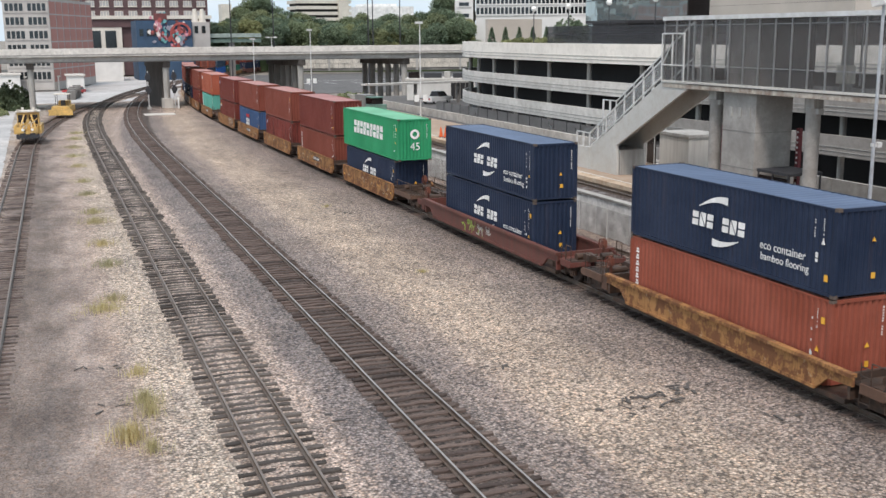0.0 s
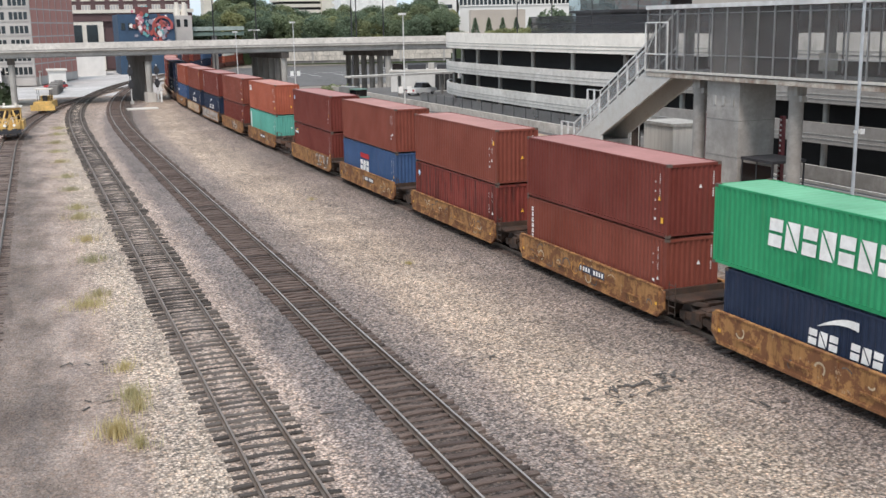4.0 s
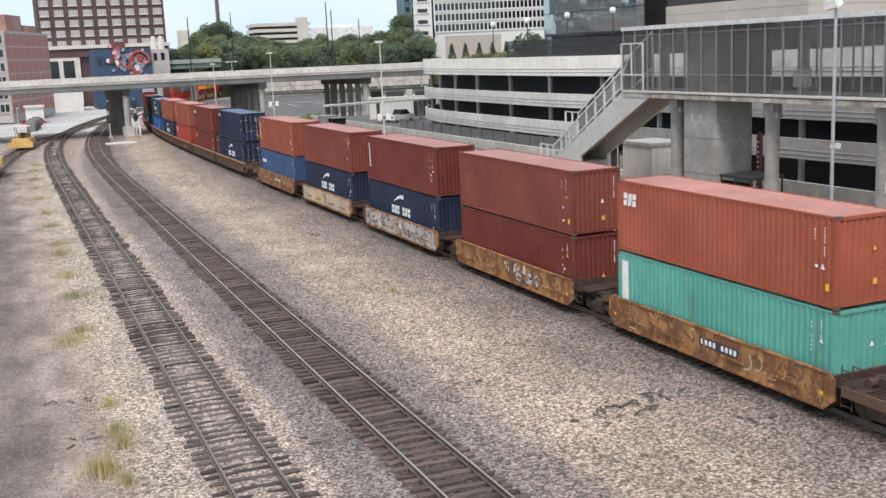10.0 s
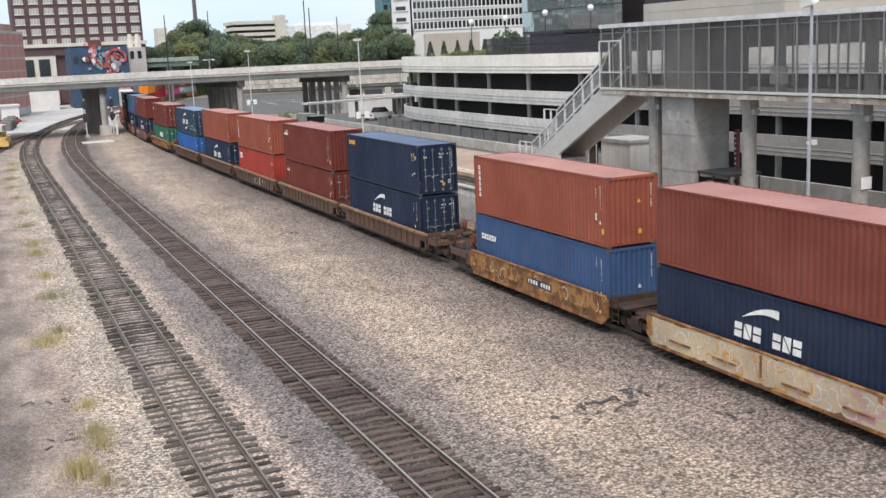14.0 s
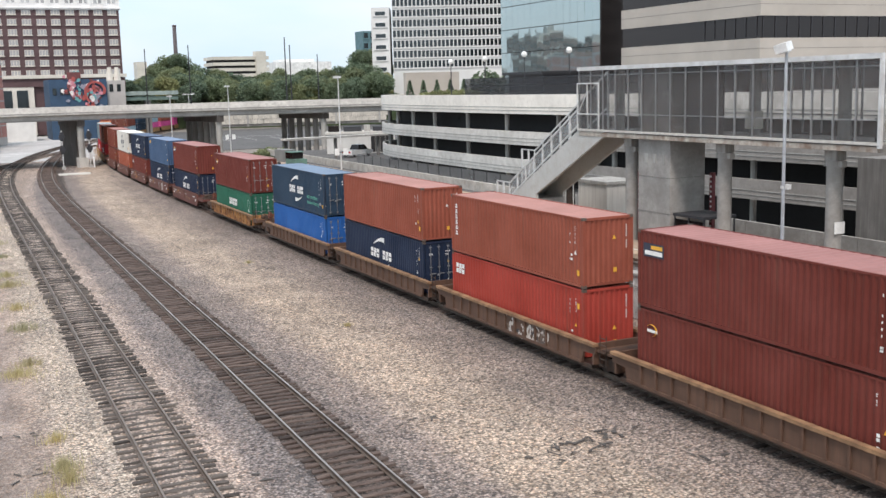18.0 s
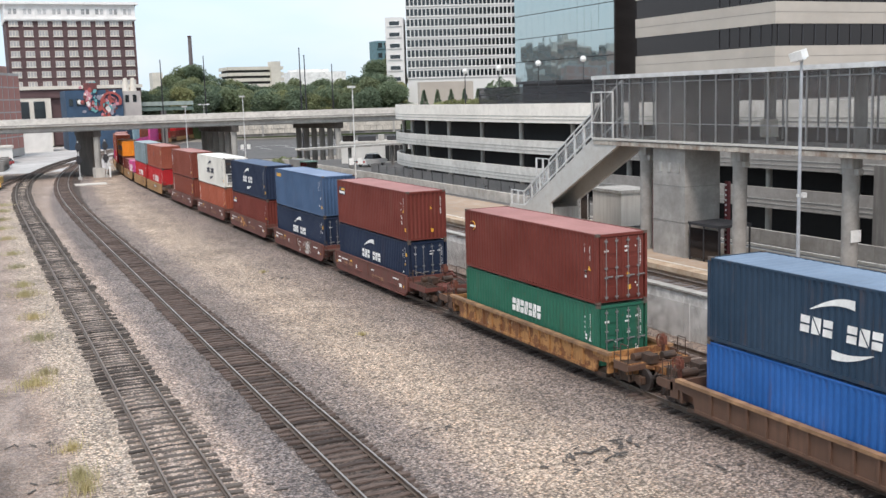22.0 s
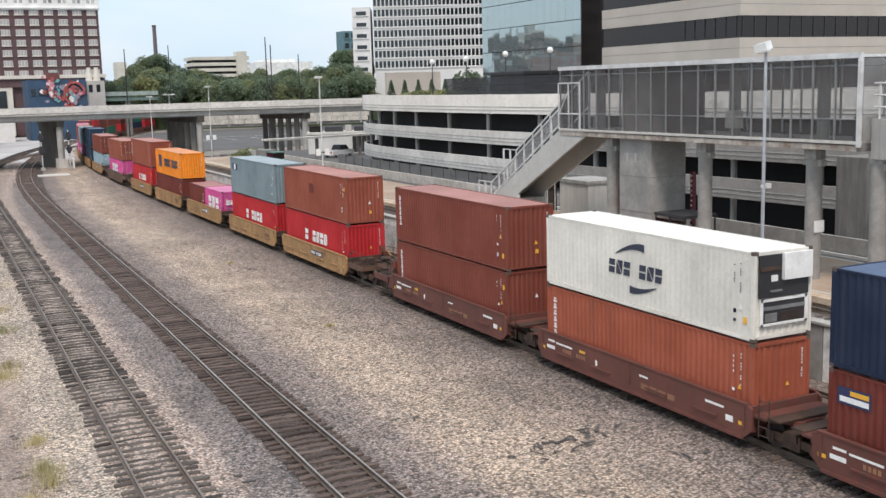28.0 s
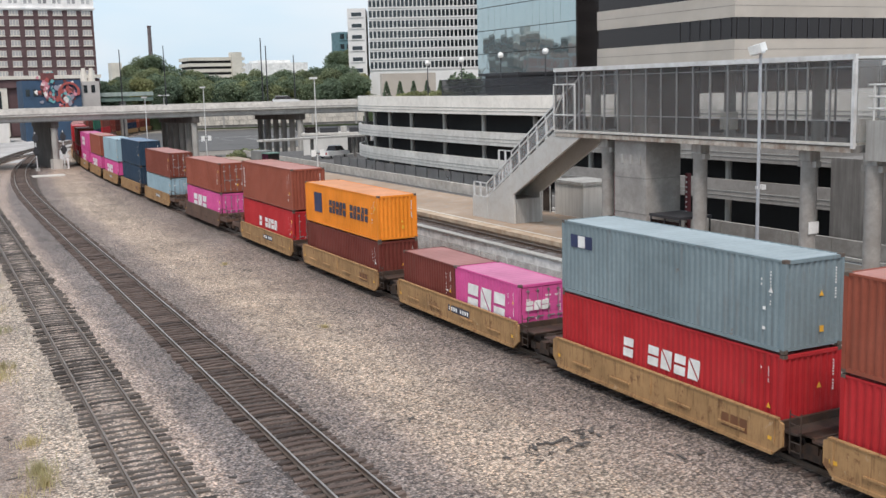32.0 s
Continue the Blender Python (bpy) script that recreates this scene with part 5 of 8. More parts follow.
def reefer_end(top, L, H):
    """The cooling machine in the near end of a refrigerated box."""
    y = -L / 2
    # Flat near-black plates; the shade of the recesses is only their colour.
    part("machine_recess", boxes((-1.04, 1.04, y - 0.03, y + 0.01, H - 1.5, H - 0.12)), RECESS_DARK, top, "near-black plate painted as a shaded machinery recess")
    part("fan_cover", boxes((-0.1, 1.08, y - 0.16, y - 0.03, H - 0.95, H - 0.1)), INK_WHITE, top, "white fan cover")
    part("cable_tray", boxes((-1.0, -0.15, y - 0.08, y - 0.03, H - 0.62, H - 0.5)), GRIME, top)
    part("control_plate", boxes((-0.55, -0.3, y - 0.07, y - 0.03, H - 0.98, H - 0.78)), INK_WHITE, top, "small white control plate")
    part("cross_rail", boxes((-0.6, -0.1, y - 0.07, y - 0.03, H - 1.32, H - 1.26)), BAR_STEEL, top)
    fr = part("lower_frame", boxes((-0.98, 0.98, y - 0.06, y - 0.02, 1.28, 1.36), (-0.98, 0.98, y - 0.06, y - 0.02, 0.5, 0.58), (-1.0, -0.88, y - 0.06, y - 0.02, 0.5, 1.36), (0.88, 1.0, y - 0.06, y - 0.02, 0.5, 1.36)), INK_WHITE, top, "white frame of the lower recess")
    part("lower_recess", boxes((-0.88, 0.88, y - 0.035, y - 0.01, 0.58, 1.28)), RECESS_DARK, top)
    part("grey_panel", boxes((-0.88, 0.88, y - 0.05, y - 0.036, 1.0, 1.12)), BAR_STEEL, top)
    part("switch_box", boxes((-0.8, -0.3, y - 0.06, y - 0.036, 0.62, 0.9)), BAR_STEEL, top)
    for k in range(5):
        part("louvre", boxes((-0.15, 0.8, y - 0.05, y - 0.036, 0.64 + k * 0.06, 0.665 + k * 0.06)), GRIME, top)


RECESS_DARK = plain("recess_dark_paint", (0.04, 0.04, 0.045), 0.5, 0.3)


def build_train():
    for k, (s, style, colour, lower, upper) in enumerate(UNITS):
        ahead = s - UNITS[k - 1][0] if k else 19.6
        behind = UNITS[k + 1][0] - s if k + 1 < len(UNITS) else 19.6
        reach = {"long": 9.3, "rib": 7.35, "swept": 7.5}.get(style, 6.4)
        coupled_f, coupled_b = ahead > 17, behind > 17
        car = well_car("swept" if style == "long" else style, colour, reach, (behind / 2, coupled_b), (ahead / 2, coupled_f), ART.get(k, ""), colour in ("yellow", "tan") and style == "plate" and k % 2 == 0)
        mid = s - 6.095
        MOVING.append((car, mid, 0.0))
        z = FLOOR - (0.06 if k > 33 else 0.0)
        y = s
        for spec in lower:
            ob, L, H = container(*spec[:4], note="", far_off=k > 33, sunk=True)
            mark(ob, spec[4], L, H)
            MOVING.append((ob, (mid - 3.05 if spec[0] == "pink" else mid + 3.05) if spec[1] == 20 else mid, z))
        z += H + (0.035 if k <= 33 else -0.055)
        for spec in upper:
            ob, L, H = container(*spec[:4], note="stacked on another", far_off=k > 33)
            mark(ob, spec[4], L, H)
            if spec[0] == "white":
                reefer_end(ob, L, H)
            MOVING.append((ob, mid, z))


build_train()

# ---- parking garage ----
STONE = surface("pale_precast_stone", (0.43, 0.39, 0.345), 0.85, 0, 8, 0.3, 0.1, (0.42, 0.37, 0.31), 0.3, 0.15, True)
# Same precast stone; the two greyer tones carry weathering and painted shade.
GARAGE_SHADE = surface("shaded_weathered_band", (0.31, 0.29, 0.27), 0.88, 0, 6, 0.3, 0.16, (0.2, 0.185, 0.17), 0.4, 0.2)
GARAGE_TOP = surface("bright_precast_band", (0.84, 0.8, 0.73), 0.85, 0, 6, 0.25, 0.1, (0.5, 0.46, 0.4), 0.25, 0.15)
GARAGE_BAND = surface("weathered_shaded_precast", (0.66, 0.64, 0.6), 0.85, 0, 6, 0.25, 0.14, (0.38, 0.35, 0.31), 0.35, 0.15)
GLASS_DARK = glass("dark_window_glass", (0.05, 0.043, 0.042), 0.12)
GLASS_BLUE = glass("blue_mirror_glass", (0.42, 0.505, 0.515), 0.03)
METAL_DARK = plain("dark_painted_steel", (0.045, 0.045, 0.05), 0.5, 0.3)
GALV = surface("galvanised_steel", (0.7, 0.7, 0.69), 0.5, 0.2, 12, 1, 0.15, (0.3, 0.26, 0.22), 0.3)
GARAGE = [(62, 136.5), (57, 134.8), (53.6, 131.5), (51.6, 127), (50.5, 121), (50.1, 114), (49.9, 107), (49.8, 100), (49.8, 93), (50.0, 87), (50.6, 78), (51.4, 68), (52.1, 58), (52.8, 48), (53.6, 38), (54.4, 24)]


def offset(line, d):
    out = []
    for k, p in enumerate(line):
        a, b = Vector(line[max(0, k - 1)]), Vector(line[min(len(line) - 1, k + 1)])
        t = (b - a).normalized()
        out.append((p[0] - t.y * d, p[1] + t.x * d))
    return out


def smooth_line(line, n=4):
    """The same line with rounded corners."""
    out = []
    for k in range(len(line) - 1):
        p0, p1, p2, p3 = (Vector(line[min(max(j, 0), len(line) - 1)]) for j in (k - 1, k, k + 1, k + 2))
        for i in range(n):
            t = i / n
            out.append(tuple(0.5 * (2 * p1 + (p2 - p0) * t + (2 * p0 - 5 * p1 + 4 * p2 - p3) * t * t + (3 * p1 - p0 - 3 * p2 + p3) * t ** 3)))
    return out + [line[-1]]


def garage():
    top = thing("parking_garage", "pale concrete parking garage with a rounded end and open decks", "building", kind="structure")
    line = smooth_line(GARAGE)
    for z0, z1 in ((8.72, 10.55), (5.75, 7.05), (2.95, 4.4)):
        for a, b in ((0, 16), (16, 28), (28, 40), (40, len(line))):
            seg = [(x, y, 0) for x, y in line[a: b + 1]]
            bm = bmesh.new()
            sweep(bm, seg, [(0, z0), (0, z1), (-0.28, z1), (-0.28, z0)])
            # Shade is in the band colour: bright top, grey below, darkest behind the walkway.
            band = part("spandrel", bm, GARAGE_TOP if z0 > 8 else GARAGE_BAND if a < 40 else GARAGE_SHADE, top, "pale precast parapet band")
            bm = bmesh.new()
            for dz in (0.3, 0.62):
                sweep(bm, seg, [(0.035, z0 + dz), (0.035, z0 + dz + 0.06), (-0.02, z0 + dz + 0.06), (-0.02, z0 + dz)])
            part("moulding", bm, CONCRETE, band)
    for z in (8.85, 5.9):
        bm = bmesh.new()
        slab(bm, offset(line, 0.3) + [(120, 24), (120, 136.5)], z, z + 0.22)
        part("deck", bm, CONCRETE_DARK, top)
    # Solid block close behind the bands; its near-black colour is the decks' shade.
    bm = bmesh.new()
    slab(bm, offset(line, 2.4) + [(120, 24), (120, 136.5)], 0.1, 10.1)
    part("core", bm, PAINTED_SHADE, top, "near-black block as painted shade inside the decks")
    for y in (131.5, 127.2, 122.3, 116.4, 109.8, 101.1, 92.4, 83.4, 75.2, 66.5, 59.3, 51.7, 43.5, 35.0):
        k = min(range(1, len(line) - 1), key=lambda i: abs(line[i][1] - y))
        q = offset(line[k - 1: k + 2], 1.1)[1]
        bm = bmesh.new()
        rod(bm, (q[0], y, 1.86 if y > 78 else 0.2), (q[0], y, 8.9), 0.24, 10)
        col = part("column", bm, CONCRETE, top)
        for z in (8.6, 5.65):
            part("corbel", boxes((q[0] - 0.32, q[0] + 0.32, y - 0.32, y + 0.32, z, z + 0.25)), CONCRETE, col)
    bm = bmesh.new()
    slab(bm, offset(line, 0.6) + [(120, 24), (120, 136.5)], 10.1, 10.3)
    part("roof_deck", bm, CONCRETE, top)
    return top


garage()

# low wall and screen before the garage
FENCE = thing("screen_fence", "dark mesh fence on a low pale wall before the garage", "fence", kind="structure")
MESH_GREY = mesh_screen("grey_chain_link", (0.26, 0.255, 0.25), 0.6)
for k in range(16):
    y = 78 + k * 2.6
    part("panel", boxes((45.0, 45.03, y, y + 2.5, 2.3, 3.6)), MESH_GREY, FENCE)
    bm = bmesh.new()
    rod(bm, (45.0, y - 0.05, 2.25), (45.0, y - 0.05, 3.7), 0.05, 6)
    part("post", bm, METAL_DARK, FENCE)
for k in range(17):
    part("wall_panel", boxes((45.0, 45.25, 27 + k * 3.0, 27 + k * 3.0 + 2.96, 1.86, 2.72)), COLUMN_CONCRETE, FENCE, "low grey concrete wall")
LOW = thing("low_wall", "low pale block wall along the platform", "wall", kind="structure")
for k in range(26):
    part("block_panel", boxes((42.6, 42.85, 70 + k * 3.1, 70 + k * 3.1 + 3.06, 2.2, 3.05)), surface("pale_block", (0.5, 0.47, 0.43), 0.9, 0, 8, 0.6, 0.2, (0.25, 0.22, 0.18), 0.4), LOW)


# ---- banded office building ----
def office():
    top = thing("office_building", "office building with pale stone bands and dark ribbon windows", "building", kind="structure")
    x0, y0, x1, y1 = 67.5, 75.0, 125.0, 96.6
    z = 9.2
    # Near-black core: the unlit inside is painted, behind stone and glass.
    part("core", boxes((x0 + 0.5, x1 - 0.5, y0 + 0.5, y1 - 0.5, 2.2, 43)), PAINTED_SHADE, top)
    mull = boxes((-0.04, 0.04, -0.06, 0.0, 0, 1.9))
    mesh = finish("mullion", mull, METAL_DARK)
    for k in range(8):
        za = z + k * 3.95
        if k == 0:
            part("ground_glazing", boxes((x0 + 0.1, x1 - 0.1, y0 + 0.1, y1 - 0.1, za, za + 3.95)), GLASS_DARK, top, "dark recessed ground floor")
            continue
        band = part("stone_band", boxes((x0, x1, y0, y1, za, za + 1.97)), STONE, top)
        part("joint", boxes((x0 - 0.01, x1, y0 - 0.012, y1, za + 1.02, za + 1.06)), CONCRETE_DARK, band)
        part("ribbon_window", boxes((x0 + 0.12, x1 - 0.12, y0 + 0.12, y1 - 0.12, za + 1.97, za + 3.95)), GLASS_DARK, top, "dark ribbon window")
        for i in range(24):
            m = part("mullion", mesh, None, top)
            m.matrix_basis = pose(x0 + 0.4 + i * 1.45, y0 + 0.11, za + 1.97)
        for i in range(6):
            m = part("mullion", mesh, None, top)
            m.matrix_basis = pose(x0 + 0.11, y0 + 0.6 + i * 1.45, za + 2.15, 0, 0, -90)
    return top


office()
structure("station_hall", boxes((47.5, 51.5, 37.5, 44.5, 0.2, 6.9)), CONCRETE_DARK, "grey concrete stair block behind the columns", "building")


def mirror_building():
    top = thing("glass_building", "blue mirror-glass office block with thin joints", "building", kind="structure")
    x0, y0, x1, y1 = 92.0, 137.3, 128.0, 169.0
    part("body", boxes((x0 + 0.2, x1, y0 + 0.2, y1, 2.2, 60)), METAL_DARK, top, "dark glass return wall")
    pane = finish("pane", boxes((0, 0.1, -1.03, 1.03, 0, 3.88)), GLASS_BLUE)
    rnd = random.Random(31)
    for k in range(7):
        for i in range(15):
            q = part("pane", pane, None, top)
            q.matrix_basis = pose(x0, y0 + 1.05 + 2.1 * i, 9 + k * 4.0, 0, rnd.gauss(0, 0.22), rnd.gauss(0, 0.3))
    part("upper_glass", boxes((x0, x0 + 0.1, y0, y0 + 31.5, 37, 60)), GLASS_BLUE, top)
    part("dark_return", boxes((x0 + 0.02, x0 + 8, y0 - 0.3, y0, 9, 60)), GLASS_DARK, top)
    return top


mirror_building()
CITY = thing("brick_block_row", "low brown brick buildings across the yard", "building", kind="structure")
for k, (x0, x1, y0, y1, z) in enumerate(((-44, -24, 318, 344, 22), (-64, -44, 346, 372, 27), (-40, -26, 352, 380, 29), (-75, -52, 296, 330, 19), (-30, -14, 392, 420, 17))):
    b_ = part("block", boxes((x0, x1, y0, y1, 0, z)), surface("brown_block_wall", (0.17, 0.12, 0.1), 0.85), CITY)
    part("parapet", boxes((x0 - 0.3, x1 + 0.3, y0 - 0.3, y1 + 0.3, z, z + 0.8)), CONCRETE_PALE, b_)
    for i in range(int(z / 4.5)):
        part("window_band", boxes((x0 - 0.1, x1 + 0.1, y0 - 0.1, y1 + 0.1, 3.0 + i * 4.5, 4.6 + i * 4.5)), (CONCRETE_PALE, GLASS_DARK)[i % 2], b_)
    part("roof_hut", boxes((x0 + 4, x0 + 9, y0 + 4, y0 + 10, z + 0.8, z + 4)), CONCRETE, b_)


def facade(name, label, x, y, w, d, z0, z1, floors, cols, wall, pane, turn, win=(0.7, 0.55), frame_mat=None, parts=2, foot=0.0, side_cols=0, skip=0, side_pane=None):
    """A block with real windows on its front (and right side): a frame and panes set into the wall."""
    top = thing(name, label, "building", at=(x, y, 0, 0, 0, turn), kind="structure")
    part("wall", boxes((0, w, 0, d, foot, z1)), wall, top)
    fh, cw = (z1 - z0) / floors, w / cols
    ww, wh = cw * win[0], fh * win[1]
    fm = finish("window", boxes((-ww / 2, ww / 2, -0.12, 0.2, 0, wh)), frame_mat or wall)
    pw = ww / parts
    pm = finish("pane", boxes((-pw * 0.38, pw * 0.38, -0.15, 0.1, wh * 0.1, wh * 0.92)), pane)
    sm = finish("sill", boxes((-ww * 0.56, ww * 0.56, -0.28, 0.0, -0.22, -0.02)), frame_mat or wall)

    sp = finish("infill", boxes((-ww * 0.5, ww * 0.5, -0.16, 0.1, -wh * 0.2, wh * 1.16)), side_pane) if side_pane else None

    def put(m, side=False):
        q = part("window" if not (side and sp) else "wall_bay", fm, None, top)
        q.matrix_basis = m
        if side and sp:
            part("infill", sp, None, q)
            return
        for i in range(parts):
            p = part("pane", pm, None, q)
            p.matrix_basis = pose(-ww / 2 + (i + 0.5) * pw, 0, 0)
        s = part("sill", sm, None, q)

    for f in range(skip, floors):
        for c in range(cols):
            put(pose((c + 0.5) * cw, 0, z0 + f * fh + fh * 0.25))
        for c in range(side_cols):
            put(pose(w, (c + 0.5) * d / side_cols, z0 + f * fh + fh * 0.25, 0, 0, 90), True)
    return top


BRICK_DARK = surface("dark_brown_brick", (0.105, 0.062, 0.064), 0.85, 0, 14, 0.2, 0.2)
BRICK_RED = surface("red_brick", (0.4, 0.22, 0.18), 0.85, 0, 14, 0.2, 0.2)
PANE_PALE = surface("curtained_window", (0.5, 0.5, 0.5), 0.3, 0, 3, 0.15, 0.6)
PANE_DARK = glass("tower_window_glass", (0.06, 0.07, 0.075), 0.15)
CREAM = surface("cream_terracotta", (0.66, 0.62, 0.55), 0.8, 0, 8, 0.2, 0.12, (0.4, 0.36, 0.3), 0.3)
WHITE_STONE = surface("white_terracotta", (0.86, 0.85, 0.83), 0.75, 0, 8, 0.2, 0.1, (0.5, 0.47, 0.44), 0.25)
TOWER_WHITE = surface("white_stone_cladding", (0.66, 0.655, 0.64), 0.8, 0, 6, 0.1, 0.08)
GREY_FRAME = surface("grey_concrete_frame", (0.42, 0.4, 0.38), 0.85, 0, 8, 0.2, 0.12)

hotel = facade("brick_hotel", "tall dark brick hotel with rows of white windows", 14.9, 335, 36.4, 20, 16.6, 37.36, 7, 9, BRICK_DARK, PANE_PALE, 0, (0.62, 0.56), CREAM, 3, 0.0)
part("crown_wall", boxes((-0.3, 36.7, -0.3, 20, 36.55, 41.4)), WHITE_STONE, hotel, "cream terracotta upper storeys")
for k in range(9):
    for f in range(2):
        part("upper_window", boxes((k * 4.04 + 0.9 + f * 1.4, k * 4.04 + 1.8 + f * 1.4, -0.4, -0.2, 38.5, 40.0)), PANE_PALE, hotel)
    part("pilaster", boxes((k * 4.04 - 0.25, k * 4.04 + 0.25, -0.55, -0.25, 36.9, 41.2)), WHITE_STONE, hotel)
part("crown_cornice", boxes((-1.1, 37.5, -1.3, 20.5, 41.35, 42.1)), WHITE_STONE, hotel, "heavy white cornice")
for k in range(30):
    part("bracket", boxes((k * 1.24 - 0.2, k * 1.24 + 0.2, -0.95, -0.3, 40.75, 41.34)), WHITE_STONE, hotel)
part("crown_string", boxes((-0.5, 36.9, -0.7, 0, 36.9, 37.3)), WHITE_STONE, hotel)
part("cornice", boxes((-1.2, 37.2, -1.6, 0, 16.6, 17.6)), CREAM, hotel, "cream cornice")
part("base_wall", boxes((-0.6, 10.5, -1.0, 0, 0, 16.55)), CREAM, hotel)
part("brown_frieze", boxes((-0.6, 36.8, -1.12, -1.0, 14.2, 16.5)), BRICK_DARK, hotel)
for k in range(2):
    part("tall_window", boxes((1.3 + k * 4.4, 4.4 + k * 4.4, -1.2, -0.9, 7.5, 13.2)), PANE_DARK, hotel)

facade("stone_tower", "white stone office tower with a grid of dark windows", 141.4, 336.5, 38.6, 24, 16.7, 71.7, 16, 28, TOWER_WHITE, PANE_DARK, -25, (0.96, 0.8), TOWER_WHITE, 1)
facade("tower_wing", "narrow pale wing of the office tower with wide windows", 134.9, 339.5, 6.2, 18, 12, 38.2, 7, 1, TOWER_WHITE, PANE_DARK, -25, (0.72, 0.42), TOWER_WHITE, 1)
facade("teal_office", "small teal-glass office block beyond the trees", 151.5, 391, 5.5, 8, 10, 33.3, 6, 2, surface("teal_cladding", (0.12, 0.22, 0.25)), PANE_DARK, 0, (0.8, 0.6), None, 1)
brick = facade("red_brick_warehouse", "red brick warehouse with a pale concrete front and rows of windows", -5.4, 253.1, 9.8, 33, 1.5, 19.2, 6, 2, BRICK_RED, PANE_DARK, -18.3, (0.84, 0.66), GREY_FRAME, 4, 0.0, 7, 0, surface("pink_brick_infill", (0.42, 0.2, 0.17), 0.85, 0, 14, 0.2, 0.2))
part("penthouse", boxes((4.6, 9.3, 4, 15, 19.2, 23.4)), BRICK_RED, brick)
part("penthouse", boxes((5.5, 9.3, 16, 26, 19.2, 21.4)), BRICK_RED, brick)
part("parapet", boxes((-0.2, 10.0, -0.2, 33.2, 19.2, 19.8)), GREY_FRAME, brick)
part("side_frame", boxes((9.804, 9.9, 0, 33, 0, 19.2)), GREY_FRAME, brick, "pale concrete side grid")
part("front_frame", boxes((0, 9.8, -0.1, -0.004, 0, 19.2)), GREY_FRAME, brick, "pale concrete front")
facade("dark_warehouse", "old brick warehouse with small windows", -31.5, 262, 24, 20, 2, 20, 5, 8, BRICK_RED, PANE_DARK, 0, (0.6, 0.5), GREY_FRAME, 2)

# blue painted building with coloured wall paintings
BLUE_WALL = surface("blue_painted_wall", (0.035, 0.075, 0.135), 0.7, 0, 6, 0.3, 0.2)
blue = structure("painted_building", boxes((26.6, 41.4, 300, 316, GROUND_Z, 15.7)), BLUE_WALL, "blue painted building with bright abstract wall paintings", "building")
rnd = random.Random(77)
TINTS = [surface("wall_paint_" + n, c, 0.7) for n, c in (("red", (0.4, 0.09, 0.08)), ("white", (0.75, 0.73, 0.7)), ("teal", (0.15, 0.4, 0.42)), ("pink", (0.6, 0.25, 0.3)), ("brown", (0.16, 0.05, 0.05)), ("grey", (0.3, 0.3, 0.36)))]
for k in range(110):
    a = rnd.uniform(0, 1)
    cx, cz = (33.2, 12.8) if a < 0.5 else (38.0, 11.6)
    x, z = cx + rnd.gauss(0, 1.3), min(17.6 if cx < 34 else 15.2, max(8.2, cz + rnd.gauss(0, 2.0)))
    bm = bmesh.new()
    n, r = rnd.randint(5, 8), rnd.uniform(0.2, 0.75)
    ring = [bm.verts.new((x + r * rnd.uniform(0.5, 1.2) * math.cos(math.tau * i / n), 299.93 - 0.004 * k, z + r * rnd.uniform(0.6, 1.5) * math.sin(math.tau * i / n))) for i in range(n)]
    back = [bm.verts.new((v.co.x, 300.1, v.co.z)) for v in ring]
    bm.faces.new(ring)
    for i in range(n):
        bm.faces.new((ring[i], ring[(i + 1) % n], back[(i + 1) % n], back[i]))
    part("painted_patch", bm, rnd.choice(TINTS), blue)
bm = bmesh.new()
for i in range(24):
    a0, a1 = math.tau * i / 24 * 0.62 + 0.2, math.tau * (i + 1) / 24 * 0.62 + 0.2
    beam(bm, (38.3 + 2.6 * math.cos(a0), 299.55, 12.0 + 2.9 * math.sin(a0)), (38.3 + 2.6 * math.cos(a1), 299.55, 12.0 + 2.9 * math.sin(a1)), 0.3, 0.6)
part("painted_arc", bm, TINTS[0], blue, "red painted arc")
part("gable_top", boxes((31.4, 34.8, 299.6, 301, 15.7, 17.6)), TINTS[4], blue)
for k in range(3):
    part("window", boxes((27.4 + k * 1.9, 28.4 + k * 1.9, 299.85, 300.2, 11.6, 13.4)), PANE_DARK, blue)
grey_b = structure("grey_gabled_house", boxes((41.6, 46.4, 301, 312, GROUND_Z, 15.2)), GREY_FRAME, "small grey building with white roof forms", "building")
bm = bmesh.new()
for x in (42.6, 44.6):
    rod(bm, (x, 302, 15.2), (x, 302, 18.8), 1.0, 8, 0.5)
part("white_roof_form", bm, CREAM, grey_b)
for k in range(2):
    part("window", boxes((42.2 + k * 2.0, 43.2 + k * 2.0, 300.9, 301.2, 12.2, 14.2)), PANE_DARK, grey_b)


# ---- walkway and stairs ----
SCREEN = mesh_screen("dark_wire_screen", (0.17, 0.155, 0.147), 0.3)
SCREEN_DENSE = mesh_screen("dense_dark_screen", (0.07, 0.07, 0.072), 0.8)
SCREEN_PALE = mesh_screen("pale_wire_screen", (0.5, 0.5, 0.49), 0.3)
WX, WY0, WY1 = 35.72, 32.4, 55.64
RUSTY = surface("rust_stained_edge", (0.52, 0.48, 0.42), 0.85, 0, 5, 1.1, 0.35, (0.15, 0.07, 0.035), 0.6, 0.2)


